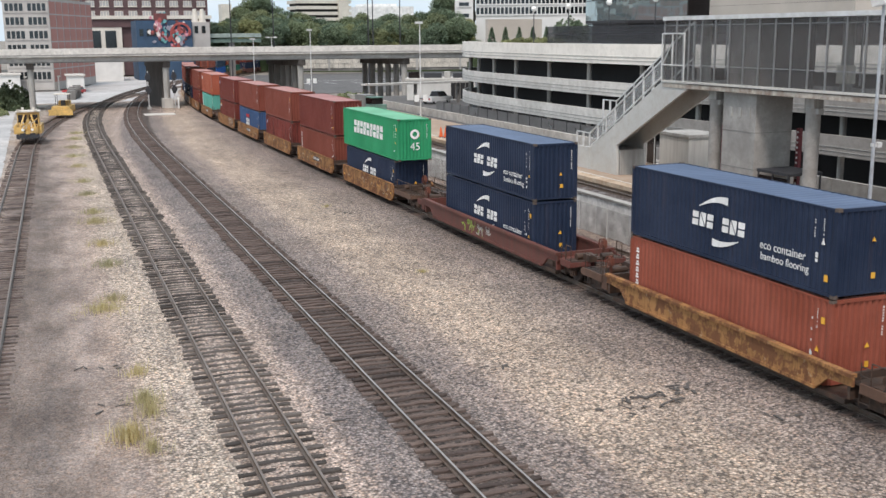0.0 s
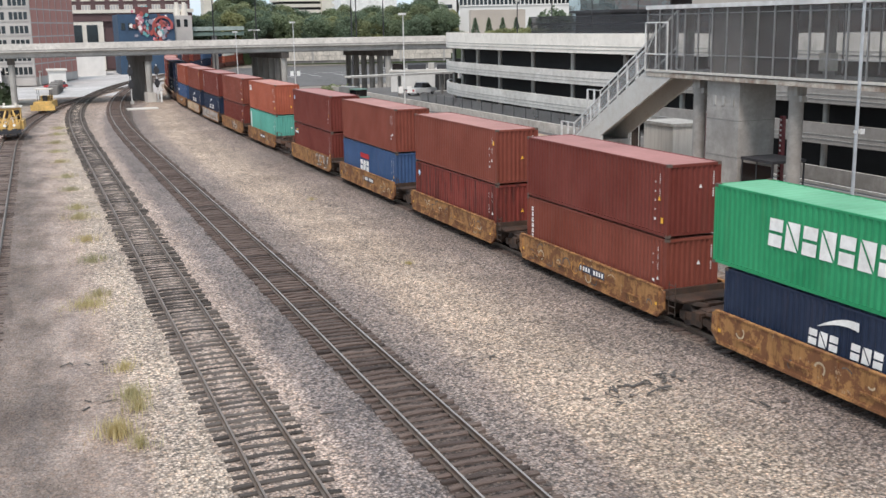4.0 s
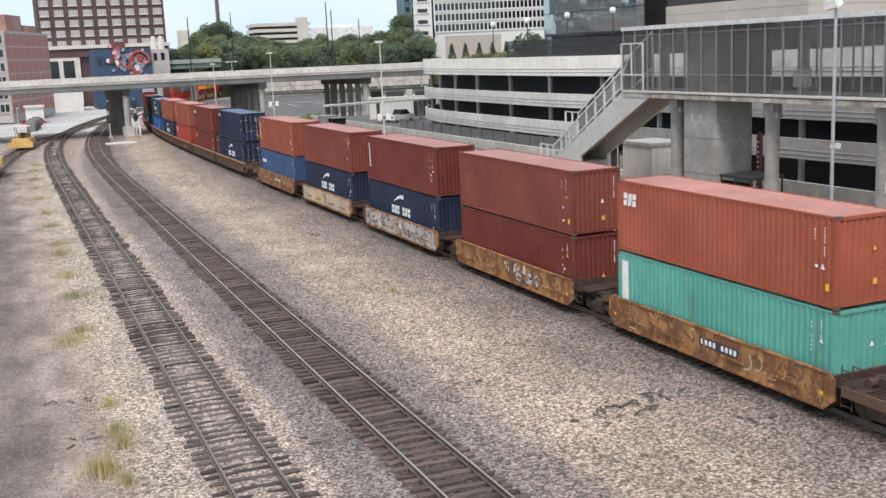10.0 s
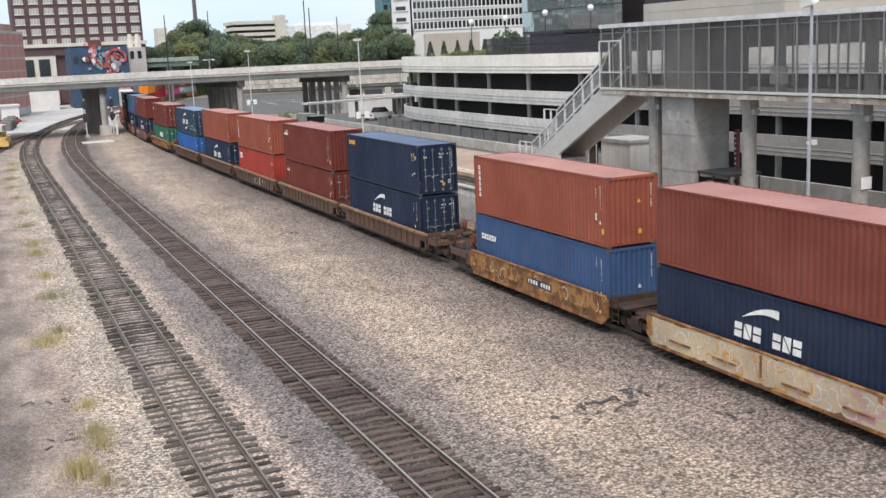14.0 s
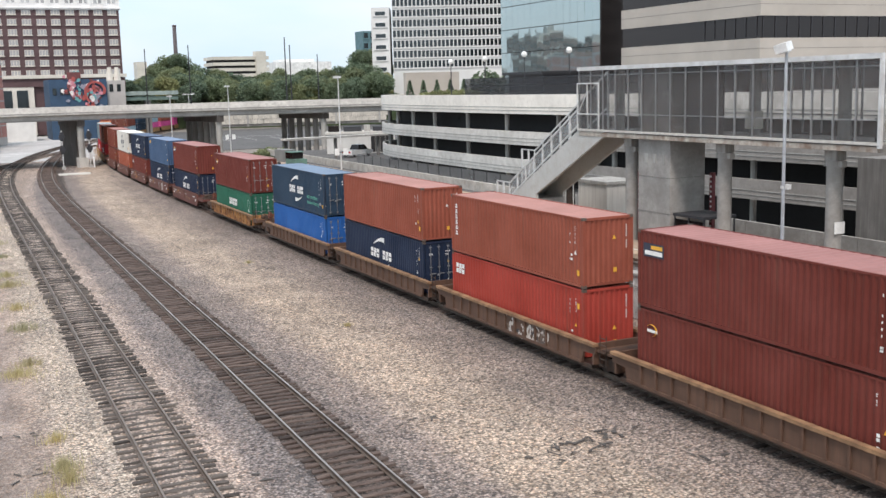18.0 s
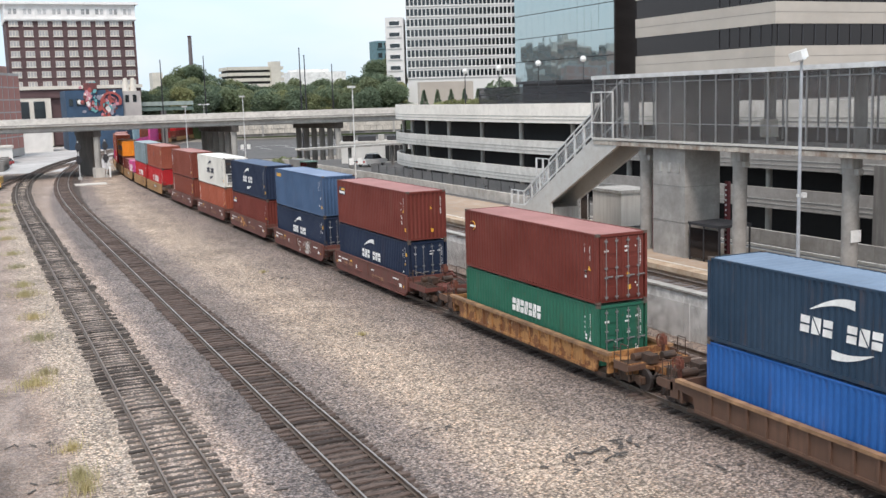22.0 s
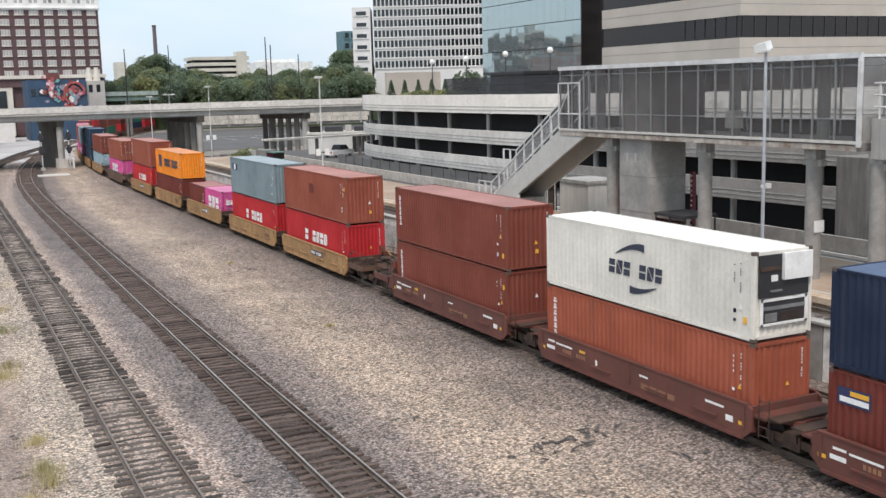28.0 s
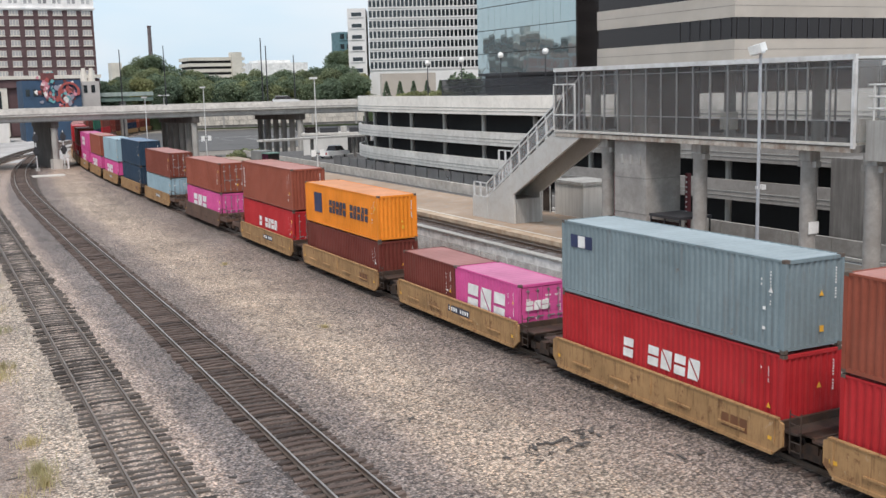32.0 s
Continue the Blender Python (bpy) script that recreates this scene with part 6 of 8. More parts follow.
def walkway():
    top = thing("station_walkway", "raised covered walkway with dark wire-mesh sides over the platform", "walkway", kind="structure")
    part("floor_slab", boxes((WX + 0.12, WX + 4.6, WY0, WY1, 8.3, 8.62)), CONCRETE_DARK, top)
    part("edge_beam", boxes((WX - 0.02, WX + 0.12, WY0, WY1, 8.32, 8.56)), RUSTY, top, "rust-stained edge beam")
    part("kerb", boxes((WX - 0.06, WX + 0.2, WY0 - 0.1, WY1 + 0.05, 8.62, 8.74)), CONCRETE_PALE, top)
    part("roof", boxes((WX + 0.05, WX + 4.7, WY0, WY1, 12.3, 12.42)), GALV, top)
    part("gutter", boxes((WX - 0.1, WX + 0.05, WY0 - 0.1, WY1 + 0.05, 12.27, 12.5)), GALV, top, "pale metal gutter")
    n = 18
    post = finish("post", boxes((-0.045, 0.045, -0.035, 0.035, 8.742, 12.268)), surface("dull_aluminium", (0.3, 0.3, 0.3), 0.5, 0.5))
    for x in (WX + 0.06, WX + 4.55):
        for k in range(n) if x < WX + 1 else ():
            y = WY0 + (WY1 - WY0) * k / n
            part("screen", boxes((x, x + 0.015, y + 0.045, y + (WY1 - WY0) / n - 0.045, 8.745, 12.265)), SCREEN, top, "dark wire-mesh screen")
        for k in range(n + 1):
            q = part("post", post, None, top)
            q.matrix_basis = pose(x - 0.02, WY0 + (WY1 - WY0) * k / n, 0)
        for z in (9.66, 11.95):
            part("rail", boxes((x - 0.035, x - 0.005, WY0, WY1, z, z + 0.045)), MADE["dull_aluminium"], top)
    part("end_post", boxes((WX - 0.08, WX + 0.08, WY0 - 0.16, WY0, 8.5, 12.5)), GALV, top, "pale end post")
    part("end_screen", boxes((WX + 0.1, WX + 4.5, WY0 + 0.02, WY0 + 0.035, 8.745, 12.25)), SCREEN_PALE, top)
    for k in range(4):
        bm = bmesh.new()
        rod(bm, (WX + 2.2, WY0 + 4 + k * 6.0, 8.62), (WX + 2.2, WY0 + 4 + k * 6.0, 12.3), 0.3, 14)
        part("inner_column", bm, CONCRETE, top)
    part("lift_lobby_panel", boxes((WX + 1.2, WX + 1.3, 43.7, 46.85, 8.62, 12.29)), surface("dark_grey_panel", (0.09, 0.085, 0.085), 0.6), top, "dark grey lobby panel")
    part("ticket_box", boxes((WX + 1.8, WX + 2.3, 41.9, 42.7, 9.0, 9.9)), CREAM, top, "pale cabinet")
    part("white_cabinet", boxes((WX + 0.7, WX + 2.6, 32.62, 32.9, 8.62, 9.75)), CREAM, top, "pale low cabinet")
    part("bin", boxes((WX + 1.4, WX + 2.0, 33.2, 33.9, 8.62, 9.7)), METAL_DARK, top, "dark litter bin")
    return top


walkway()


def walkway_end():
    top = thing("walkway_landing", "grey concrete landing with galvanised rails beside the walkway", "walkway", kind="structure")
    part("parapet", boxes((WX + 0.4, WX + 0.65, 18, 32.0, 8.0, 9.7)), CONCRETE, top)
    part("slab", boxes((WX + 0.65, WX + 6, 18, 32.0, 8.0, 8.5)), CONCRETE_DARK, top)
    for z in (10.2, 10.7, 11.2):
        bm = bmesh.new()
        rod(bm, (WX + 0.5, 18, z), (WX + 0.5, 32.0, z), 0.045, 6)
        part("rail", bm, GALV, top)
    for k in range(8):
        bm = bmesh.new()
        rod(bm, (WX + 0.5, 18.4 + k * 1.9, 9.7), (WX + 0.5, 18.4 + k * 1.9, 11.25), 0.045, 6)
        part("post", bm, GALV, top)
    part("canopy", boxes((WX + 1.0, WX + 6, 18, 31.8, 12.0, 12.2)), GALV, top)
    bm = bmesh.new()
    rod(bm, (WX + 2.2, 30.6, 8.5), (WX + 2.2, 30.6, 12.0), 0.35, 14)
    part("column", bm, CONCRETE, top)
    return top


walkway_end()


def stairs():
    top = thing("station_stairs", "pale concrete stairs with galvanised mesh rails up to the walkway", "stairs", kind="structure")
    ya, yb, za, zb = 64.8, 55.66, 3.3, 8.65
    n = 30
    step = finish("step", boxes((0, 1.9, -0.31, 0.0, -0.18, 0.0)), CONCRETE_PALE)
    for k in range(n):
        q = part("step", step, None, top)
        q.matrix_basis = pose(WX + 0.2, ya + (yb - ya) * k / n, za + (zb - za) * (k + 1) / n)
    part("landing", boxes((WX + 0.05, WX + 2.3, ya, 66.7, za - 0.2, za)), CONCRETE_PALE, top)
    part("landing_panel", boxes((WX, WX + 0.05, ya - 0.2, 66.75, 2.25, 3.75)), surface("pale_panel", (0.55, 0.54, 0.51), 0.7, 0, 6, 0.4, 0.1, (0.35, 0.3, 0.25), 0.3), top, "pale side panel")
    part("pedestal", boxes((WX + 0.25, WX + 2.1, 60.9, 64.6, 2.25, 3.9)), CONCRETE, top)
    slope = (zb - za) / (yb - ya)
    for x in (WX + 0.02, WX + 2.1):
        bm = bmesh.new()
        out = [(66.0, 2.25), (66.0, 3.3), (ya + 0.1, 3.55), (yb, zb + 0.05), (yb - 2.6, zb + 0.02), (yb - 2.6, 8.28), (61.0, 4.25), (60.9, 2.25)]
        a, b = [[bm.verts.new((xx, y, z)) for y, z in out] for xx in (x, x + 0.16)]
        for k in range(len(out)):
            bm.faces.new((a[k], a[(k + 1) % len(out)], b[(k + 1) % len(out)], b[k]))
        bm.faces.new(a)
        bm.faces.new(b[::-1])
        part("stringer", bm, MADE["pale_panel"], top, "pale concrete stringer")
        high = 1.15 if x < WX + 1 else 3.3
        for h in ((0.15, 1.15) if x < WX + 1 else (1.1, 3.3)):
            bm = bmesh.new()
            beam(bm, (x + 0.08, ya, za + 0.25 + h), (x + 0.08, yb, zb + 0.25 + h), 0.1, 0.1)
            part("rail", bm, GALV, top, "galvanised handrail")
            part("level_rail", boxes((x + 0.05, x + 0.12, ya, 66.7, za + 0.25 + h, za + 0.32 + h)), GALV, top)
        post = finish("post", boxes((-0.055, 0.055, -0.055, 0.055, 0, high + 0.25)), GALV)
        for k in range(9):
            q = part("post", post, None, top)
            q.matrix_basis = pose(x + 0.08, ya + (yb - ya) * k / 8, za + (zb - za) * k / 8)
        for y in (65.7, 66.65):
            q = part("post", post, None, top)
            q.matrix_basis = pose(x + 0.08, y, za)
        bm = bmesh.new()
        v = [bm.verts.new((x + 0.08, y, z)) for y, z in ((ya, za + 0.3), (yb, zb + 0.3), (yb, zb + 0.25 + high), (ya, za + 0.25 + high))]
        w = [bm.verts.new((x + 0.09, u.co.y, u.co.z)) for u in v]
        for k in range(4):
            bm.faces.new((v[k], v[(k + 1) % 4], w[(k + 1) % 4], w[k]))
        bm.faces.new(v)
        bm.faces.new(w[::-1])
        part("mesh_panel", bm, SCREEN_PALE if x < WX + 1 else SCREEN_DENSE, top, "wire-mesh stair guard")
    gate = [((yb, 8.7), (yb, 11.5)), ((yb - 2.35, 8.7), (yb - 2.35, 11.5)), ((yb, 11.5), (yb - 2.35, 11.5)), ((yb, 9.65), (yb - 2.35, 9.65)), ((yb - 1.1, 9.65), (yb - 1.1, 11.5)), ((yb - 0.1, 9.7), (yb - 1.1, 11.0))]
    for (y0, z0), (y1, z1) in gate:
        bm = bmesh.new()
        rod(bm, (WX - 0.1, y0, z0), (WX - 0.1, y1, z1), 0.045, 6)
        part("gate_bar", bm, GALV, top)
    return top


stairs()


def round_column(x, y, r, z0, z1):
    bm = bmesh.new()
    rod(bm, (0, 0, 0), (0, 0, z1 - z0), r, 22)
    top = thing("platform_column", "round grey concrete column under the walkway", "column", "columns under the walkway", (x, y, z0))
    part("shaft", bm, COLUMN_CONCRETE, top)
    part("capital", boxes((-0.3, 0.3, -0.36, 0.36, z1 - z0, z1 - z0 + 0.5)), CONCRETE, top)
    for s in (-1, 1):
        part("bracket", boxes((-0.16, 0.16, s * 0.44 - 0.12, s * 0.44 + 0.12, z1 - z0 - 0.3, z1 - z0 - 0.02)), CONCRETE, top)
    return top


for yy in (31.9, 35.6, 43.1, 51.3):
    c = round_column(36.6, yy, 0.37, 2.246, 7.8)
    if yy == 35.6:
        part("notice", boxes((-0.3, 0.3, -0.4, -0.36, 2.2, 2.75)), INK_WHITE, c, "small white notice")
SHAFT = structure("lift_shaft", boxes((36.0, 38.4, 46.9, 49.8, 2.246, 8.3), (36.2, 38.4, 47.0, 49.7, 8.62, 12.3)), COLUMN_CONCRETE, "square grey concrete lift shaft", "shaft")
for z in (4.2, 6.2):
    part("pour_joint", boxes((35.985, 38.41, 46.885, 49.81, z, z + 0.03)), CONCRETE_DARK, SHAFT)
for k in range(3):
    part("vent", boxes((35.95, 36.0, 47.35 + k * 0.8, 47.57 + k * 0.8, 7.0, 7.5)), CONCRETE, SHAFT)
for x, y in ((36.3, 50.15), (38.6, 46.6)):
    strip = part("warning_strip", boxes((x, x + 0.22, y - 0.12, y + 0.12, 2.3, 6.4)), surface("dark_red_strip", (0.16, 0.03, 0.035)), SHAFT, "dark red strip with pale dots")
    bm = bmesh.new()
    for k in range(14):
        box(bm, x - 0.01, x + 0.01, y - 0.06, y + 0.06, 2.5 + k * 0.28, 2.6 + k * 0.28)
    tagged(part("pale_dot", bm, INK_WHITE, strip), kind="stuff")
SHELTER = thing("bench_shelter", "small dark steel and glass shelter on the platform", "shelter", at=(36.0, 44.0, 2.246))
part("roof", boxes((0, 2.2, 0, 2.6, 1.95, 2.1)), METAL_DARK, SHELTER)
for x in (0.05, 2.1):
    for y in (0.05, 1.3, 2.5):
        part("post", boxes((x, x + 0.07, y, y + 0.07, 0, 1.95)), METAL_DARK, SHELTER)
part("pane", boxes((0.07, 0.09, 0.1, 2.5, 0.15, 1.8)), GLASS_DARK, SHELTER)
PLANT = thing("concrete_box", "square pale concrete housing on the platform", "box", at=(41.0, 60.4, 2.246))
part("body", boxes((0, 2.6, 0, 3.6, 0, 2.3)), CONCRETE_PALE, PLANT)
part("lid", boxes((-0.1, 2.7, -0.1, 3.7, 2.3, 2.5)), CONCRETE, PLANT)
ROOM = thing("glazed_lobby", "glazed lobby under the stairs", "lobby", at=(41.0, 64.6, 2.246))
part("glass", boxes((0, 0.1, 0, 3.2, 0.1, 2.6)), GLASS_DARK, ROOM)
part("frame", boxes((-0.04, 0.14, 0, 3.2, 2.6, 2.8)), GALV, ROOM)
for k in range(4):
    part("mullion", boxes((-0.04, 0.0, k * 1.05, k * 1.05 + 0.07, 0, 2.6)), GALV, ROOM)

# ---- trees ----
def leaf_mat(name, dark, mid, light):
    m, nt, b = nodes_of(name)
    geo = nt.nodes.new("ShaderNodeNewGeometry")
    col = ramp(nt, geo.outputs["Random Per Island"], [(0.0, dark), (0.5, mid), (1.0, light)])
    v = coords(nt)
    col = mixed(nt, col, ramp(nt, noise_tex(nt, v, 0.3, 3), [(0.3, grey(0.75)), (0.7, grey(1.2))]), 1.0, "MULTIPLY")
    own = nt.nodes.new("ShaderNodeObjectInfo")
    col = mixed(nt, col, ramp(nt, own.outputs["Random"], [(0.0, (0.72, 0.74, 0.78)), (0.35, (0.95, 0.95, 0.95)), (0.7, (1.05, 1.0, 0.92)), (1.0, (1.2, 1.1, 0.95))]), 1.0, "MULTIPLY")
    nt.links.new(col, b.inputs["Base Color"])
    b.inputs["Roughness"].default_value = 0.9
    b.inputs["Specular IOR Level"].default_value = 0.1
    through_light = nt.nodes.new("ShaderNodeBsdfTranslucent")
    nt.links.new(col, through_light.inputs[0])
    both = nt.nodes.new("ShaderNodeMixShader")
    both.inputs[0].default_value = 0.45
    nt.links.new(b.outputs[0], both.inputs[1])
    nt.links.new(through_light.outputs[0], both.inputs[2])
    nt.links.new(both.outputs[0], nt.nodes["Material Output"].inputs[0])
    return m


# Leaf colours lightened and greyed so that they carry the distance haze.
LEAVES = [leaf_mat("hazed_deep_green_leaves", (0.155, 0.21, 0.14), (0.185, 0.24, 0.165), (0.21, 0.27, 0.19)), leaf_mat("hazed_olive_leaves", (0.22, 0.26, 0.15), (0.26, 0.295, 0.17), (0.3, 0.33, 0.2)), leaf_mat("hazed_mid_green_leaves", (0.175, 0.235, 0.155), (0.21, 0.27, 0.18), (0.24, 0.3, 0.205))]
BARK = surface("bark", (0.11, 0.085, 0.065), 0.9, 0, 8, 1, 0.3)


def crown_mesh(seed, r, h, leaf, count, mat):
    """A crown of many small tilted leaf clumps on lobes, with gaps and an uneven outline."""
    rnd = random.Random(seed)
    lobes = []
    for k in range(11):
        a, u = rnd.uniform(0, math.tau), rnd.uniform(0.1, 1.0)
        lobes.append((Vector((math.cos(a) * r * 0.62 * (1 - 0.5 * u) * rnd.uniform(0.4, 1.2), math.sin(a) * r * 0.62 * (1 - 0.5 * u) * rnd.uniform(0.4, 1.2), h * (0.3 + 0.55 * u))), r * rnd.uniform(0.32, 0.55)))
    verts, faces = [], []
    for k in range(count):
        c, q = rnd.choice(lobes)
        d = Vector((rnd.gauss(0, 1), rnd.gauss(0, 1), rnd.gauss(0, 1))).normalized() * q * rnd.uniform(0.6, 1.08)
        p = c + Vector((d.x, d.y, d.z * 0.85))
        t = Euler((rnd.uniform(-1.1, 1.1), rnd.uniform(-1.1, 1.1), rnd.uniform(0, 6.28))).to_matrix()
        s = leaf * rnd.uniform(0.6, 1.35)
        n = len(verts)
        for x, y, z in ((-1, -0.5, 0), (0, -0.8, 0.15), (1, -0.3, 0), (0.7, 0.6, -0.1), (-0.6, 0.7, 0.1)):
            verts.append(p + t @ Vector((x * s * 0.5, y * s * 0.5, z * s * 0.5)))
        faces.append(tuple(range(n, n + 5)))
    me = bpy.data.meshes.new("crown")
    me.from_pydata([tuple(v) for v in verts], [], faces)
    me.materials.append(mat)
    return me


def trunk_mesh(seed, h, r):
    rnd = random.Random(seed)
    bm = bmesh.new()
    rod(bm, (0, 0, -0.5), (rnd.uniform(-0.3, 0.3), rnd.uniform(-0.3, 0.3), h * 0.55), r, 7, r * 0.55)
    for k in range(6):
        a = math.tau * k / 6 + rnd.uniform(-0.3, 0.3)
        z = h * rnd.uniform(0.3, 0.55)
        rod(bm, (0, 0, z), (math.cos(a) * h * 0.22, math.sin(a) * h * 0.22, z + h * rnd.uniform(0.15, 0.3)), r * 0.4, 5, r * 0.12)
    return finish("trunk", bm, BARK)


def tree(seed, r, h, leaf=0.5, count=8000):
    top = thing("tree", "leafy green deciduous tree on the slope behind the overpass", "tree", "trees behind the overpass")
    part("trunk", trunk_mesh(seed, h, 0.28), None, top)
    part("crown", crown_mesh(seed, r, h, leaf, count, LEAVES[seed % 3]), None, top)
    return top


KINDS = [tree(k + 1, 5.2 + (k % 3) * 0.7, 13.5 + (k % 4)) for k in range(6)]
SKYLINE = [(8.6, 0.85), (9.1, 1.0), (9.9, 1.2), (10.5, 1.75), (10.9, 2.05), (11.4, 2.15), (11.9, 1.75), (12.5, 1.45), (13.3, 1.4), (14.7, 1.0), (16.0, 1.0), (16.8, 1.28), (18.0, 1.16), (19.0, 1.15), (19.8, 1.26), (20.4, 1.31), (20.9, 1.98), (21.4, 2.26), (21.9, 1.5), (22.4, 1.3)]


def skyline(az):
    for (a, e), (b, f) in zip(SKYLINE, SKYLINE[1:]):
        if a <= az <= b:
            return e + (f - e) * (az - a) / (b - a)
    return SKYLINE[0][1] if az < SKYLINE[0][0] else SKYLINE[-1][1]


def plant_trees():
    rnd = random.Random(12)
    used = set()
    for k in range(84):
        row = k % 4
        az = 8.7 + 13.8 * ((k // 4) + rnd.uniform(0.0, 0.9)) / 21
        far = 385 + row * -11 + rnd.uniform(-4, 4)
        top_z = 11.63 + far * math.tan(radians(skyline(az))) * (1.0 if row == 0 else 0.82 - 0.28 * row / 3 * rnd.uniform(0.8, 1.3))
        kind = rnd.randrange(6)
        h = 14.5 + kind % 4
        m = pose(far * math.sin(radians(az)), far * math.cos(radians(az)), top_z - h * 0.98, 0, 0, rnd.uniform(0, 360))
        if kind not in used:
            used.add(kind)
            KINDS[kind].matrix_basis = m
        else:
            copy_thing(KINDS[kind], m)


plant_trees()
bm = bmesh.new()
slab(bm, [(52, 368), (60, 352), (80, 338), (135, 312), (190, 330), (190, 470), (60, 470)], GROUND_Z, 7.0)
structure("wooded_slope", bm, surface("shrubby_slope", (0.05, 0.075, 0.03), 0.9, 0, 1.5, 0.15, 0.4), "green shrub-covered slope under the trees", "ground")

# stone wall on the far side of the parking lot
RUBBLE = surface("pale_rubble_stone", (0.6, 0.56, 0.49), 0.9, 0, 4, 0.5, 0.25, (0.3, 0.27, 0.23), 0.4, 0.3)
FAR_WALL = structure("stone_wall", boxes((0, 57, 0.3, 1.2, 0.6, 7.5)), CONCRETE_DARK, "pale rubble-stone retaining wall with posts", "wall")
FAR_WALL.matrix_basis = pose(71, 322, 0, 0, 0, -15.5)
rnd = random.Random(3)
for i in range(30):
    for j in range(4):
        w = 1.9
        q = part("stone", boxes((i * w + 0.04 + (j % 2) * 0.5, i * w + w - 0.05 + (j % 2) * 0.5, rnd.uniform(-0.15, 0.1), 0.31, 1.4 + j * 1.5, 1.4 + j * 1.5 + 1.44)), RUBBLE, FAR_WALL)
for k in range(5):
    part("pier", boxes((k * 13.5 + 0.5, k * 13.5 + 1.1, -0.35, 0.0, 0.6, 7.6)), CONCRETE, FAR_WALL)
bm = bmesh.new()
for k in range(7):
    box(bm, 62 + k * 6.5, 62.2 + k * 6.5, 250, 262, GROUND_Z + 0.05, GROUND_Z + 0.056)
box(bm, 60, 110, 270, 270.3, GROUND_Z + 0.05, GROUND_Z + 0.057)
structure("parking_lines", bm, INK_WHITE, "white painted parking lines", "marking")

# distant things on the skyline
PARK_FAR = thing("distant_garage", "distant pale parking garage on the ridge", "building", kind="structure")
for k in range(4):
    part("deck", boxes((109, 134, 462, 480, 17.5 + k * 2.5, 18.9 + k * 2.5)), CREAM, PARK_FAR)
# Near-black core paints the shade between the distant decks.
part("core", boxes((110, 133, 463, 479, 10, 26)), PAINTED_SHADE, PARK_FAR)
part("stair_tower", boxes((128, 132.5, 461, 466, 10, 28.5)), CREAM, PARK_FAR)
DOME = structure("distant_white_roof", boxes((146, 174, 492, 520, 12, 24.5)), surface("bright_white_roof", (0.8, 0.8, 0.78)), "low distant building with a bright white roof", "building")
part("raised_part", boxes((150, 166, 494, 510, 24.5, 25.8)), surface("bright_white_roof", (0.8, 0.8, 0.78)), DOME)
bm = bmesh.new()
rod(bm, (0, 0, 0), (0, 0, 38), 1.1, 14, 0.75)
CHIM = thing("brick_chimney", "tall slim brick chimney on the skyline", "chimney", at=(89.0, 441, 0))
part("shaft", bm, surface("chimney_brick", (0.15, 0.125, 0.13), 0.9), CHIM)
bm = bmesh.new()
rod(bm, (0, 0, 38), (0, 0, 38.6), 0.85, 14)
part("rim", bm, BRICK_DARK, CHIM)
structure("distant_block", boxes((73, 77, 440, 448, 8, 24)), CREAM, "small pale distant block beside the trees", "building")
GREEN_BR = structure("green_highway_bridge", boxes((45, 61, 303, 306, 9.6, 10.6)), surface("green_girder", (0.14, 0.2, 0.17), 0.7), "pale green steel highway girder in the distance", "bridge")
part("parapet", boxes((45, 61, 302.6, 303, 11.0, 12.1)), surface("green_girder_rail", (0.3, 0.36, 0.33), 0.7), GREEN_BR)
part("pier", boxes((52, 53.5, 303.5, 305.5, GROUND_Z, 9.6)), CONCRETE_DARK, GREEN_BR)


def mast(x, y, z0, z1, r, label, head=""):
    top = thing("lamp_post" if head else "utility_pole", label, "lamp post" if head else "pole", at=(x, y, z0))
    bm = bmesh.new()
    rod(bm, (0, 0, 0), (0, 0, z1 - z0), r, 9, r * 0.65)
    part("pole", bm, METAL_DARK if not head or head == "globe" else GALV, top)
    bm = bmesh.new()
    rod(bm, (0, 0, 0), (0, 0, 0.12), r * 2.2, 9)
    part("base", bm, GALV, top)
    h = z1 - z0
    if head == "box":
        part("lamp_head", boxes((-0.5, 0.3, -0.22, 0.22, h, h + 0.22)), GALV, top, "square grey lamp head")
        part("lens", boxes((-0.42, 0.2, -0.17, 0.17, h - 0.03, h)), INK_WHITE, top)
    elif head == "globe":
        bm = bmesh.new()
        bmesh.ops.create_icosphere(bm, subdivisions=2, radius=0.3, matrix=Matrix.Translation((0, 0, h + 0.25)))
        part("globe", bm, INK_WHITE, top, "white globe", smooth=True)
    elif head == "double":
        bm = bmesh.new()
        rod(bm, (-0.7, 0, h), (0.7, 0, h), 0.05, 6)
        part("arm", bm, GALV, top)
        for s in (-0.7, 0.7):
            part("lamp_head", boxes((s - 0.25, s + 0.25, -0.18, 0.18, h - 0.08, h + 0.12)), GALV, top)
    return top


# the tall lamp on the wall, its head tilted
LAMP = thing("lamp_post", "tall galvanised lamp post with a tilted white floodlight on the wall", "lamp post", at=(30.62, 32.5, 1.1))
bm = bmesh.new()
rod(bm, (0, 0, 0), (0, 0, 11.55), 0.085, 12, 0.06)
part("pole", bm, surface("dull_galvanised_pole", (0.45, 0.47, 0.5), 0.5, 0.3, 12, 1, 0.15, (0.25, 0.23, 0.21), 0.3), LAMP)
part("base", boxes((-0.2, 0.2, -0.2, 0.2, -0.15, 0.35)), CONCRETE, LAMP)
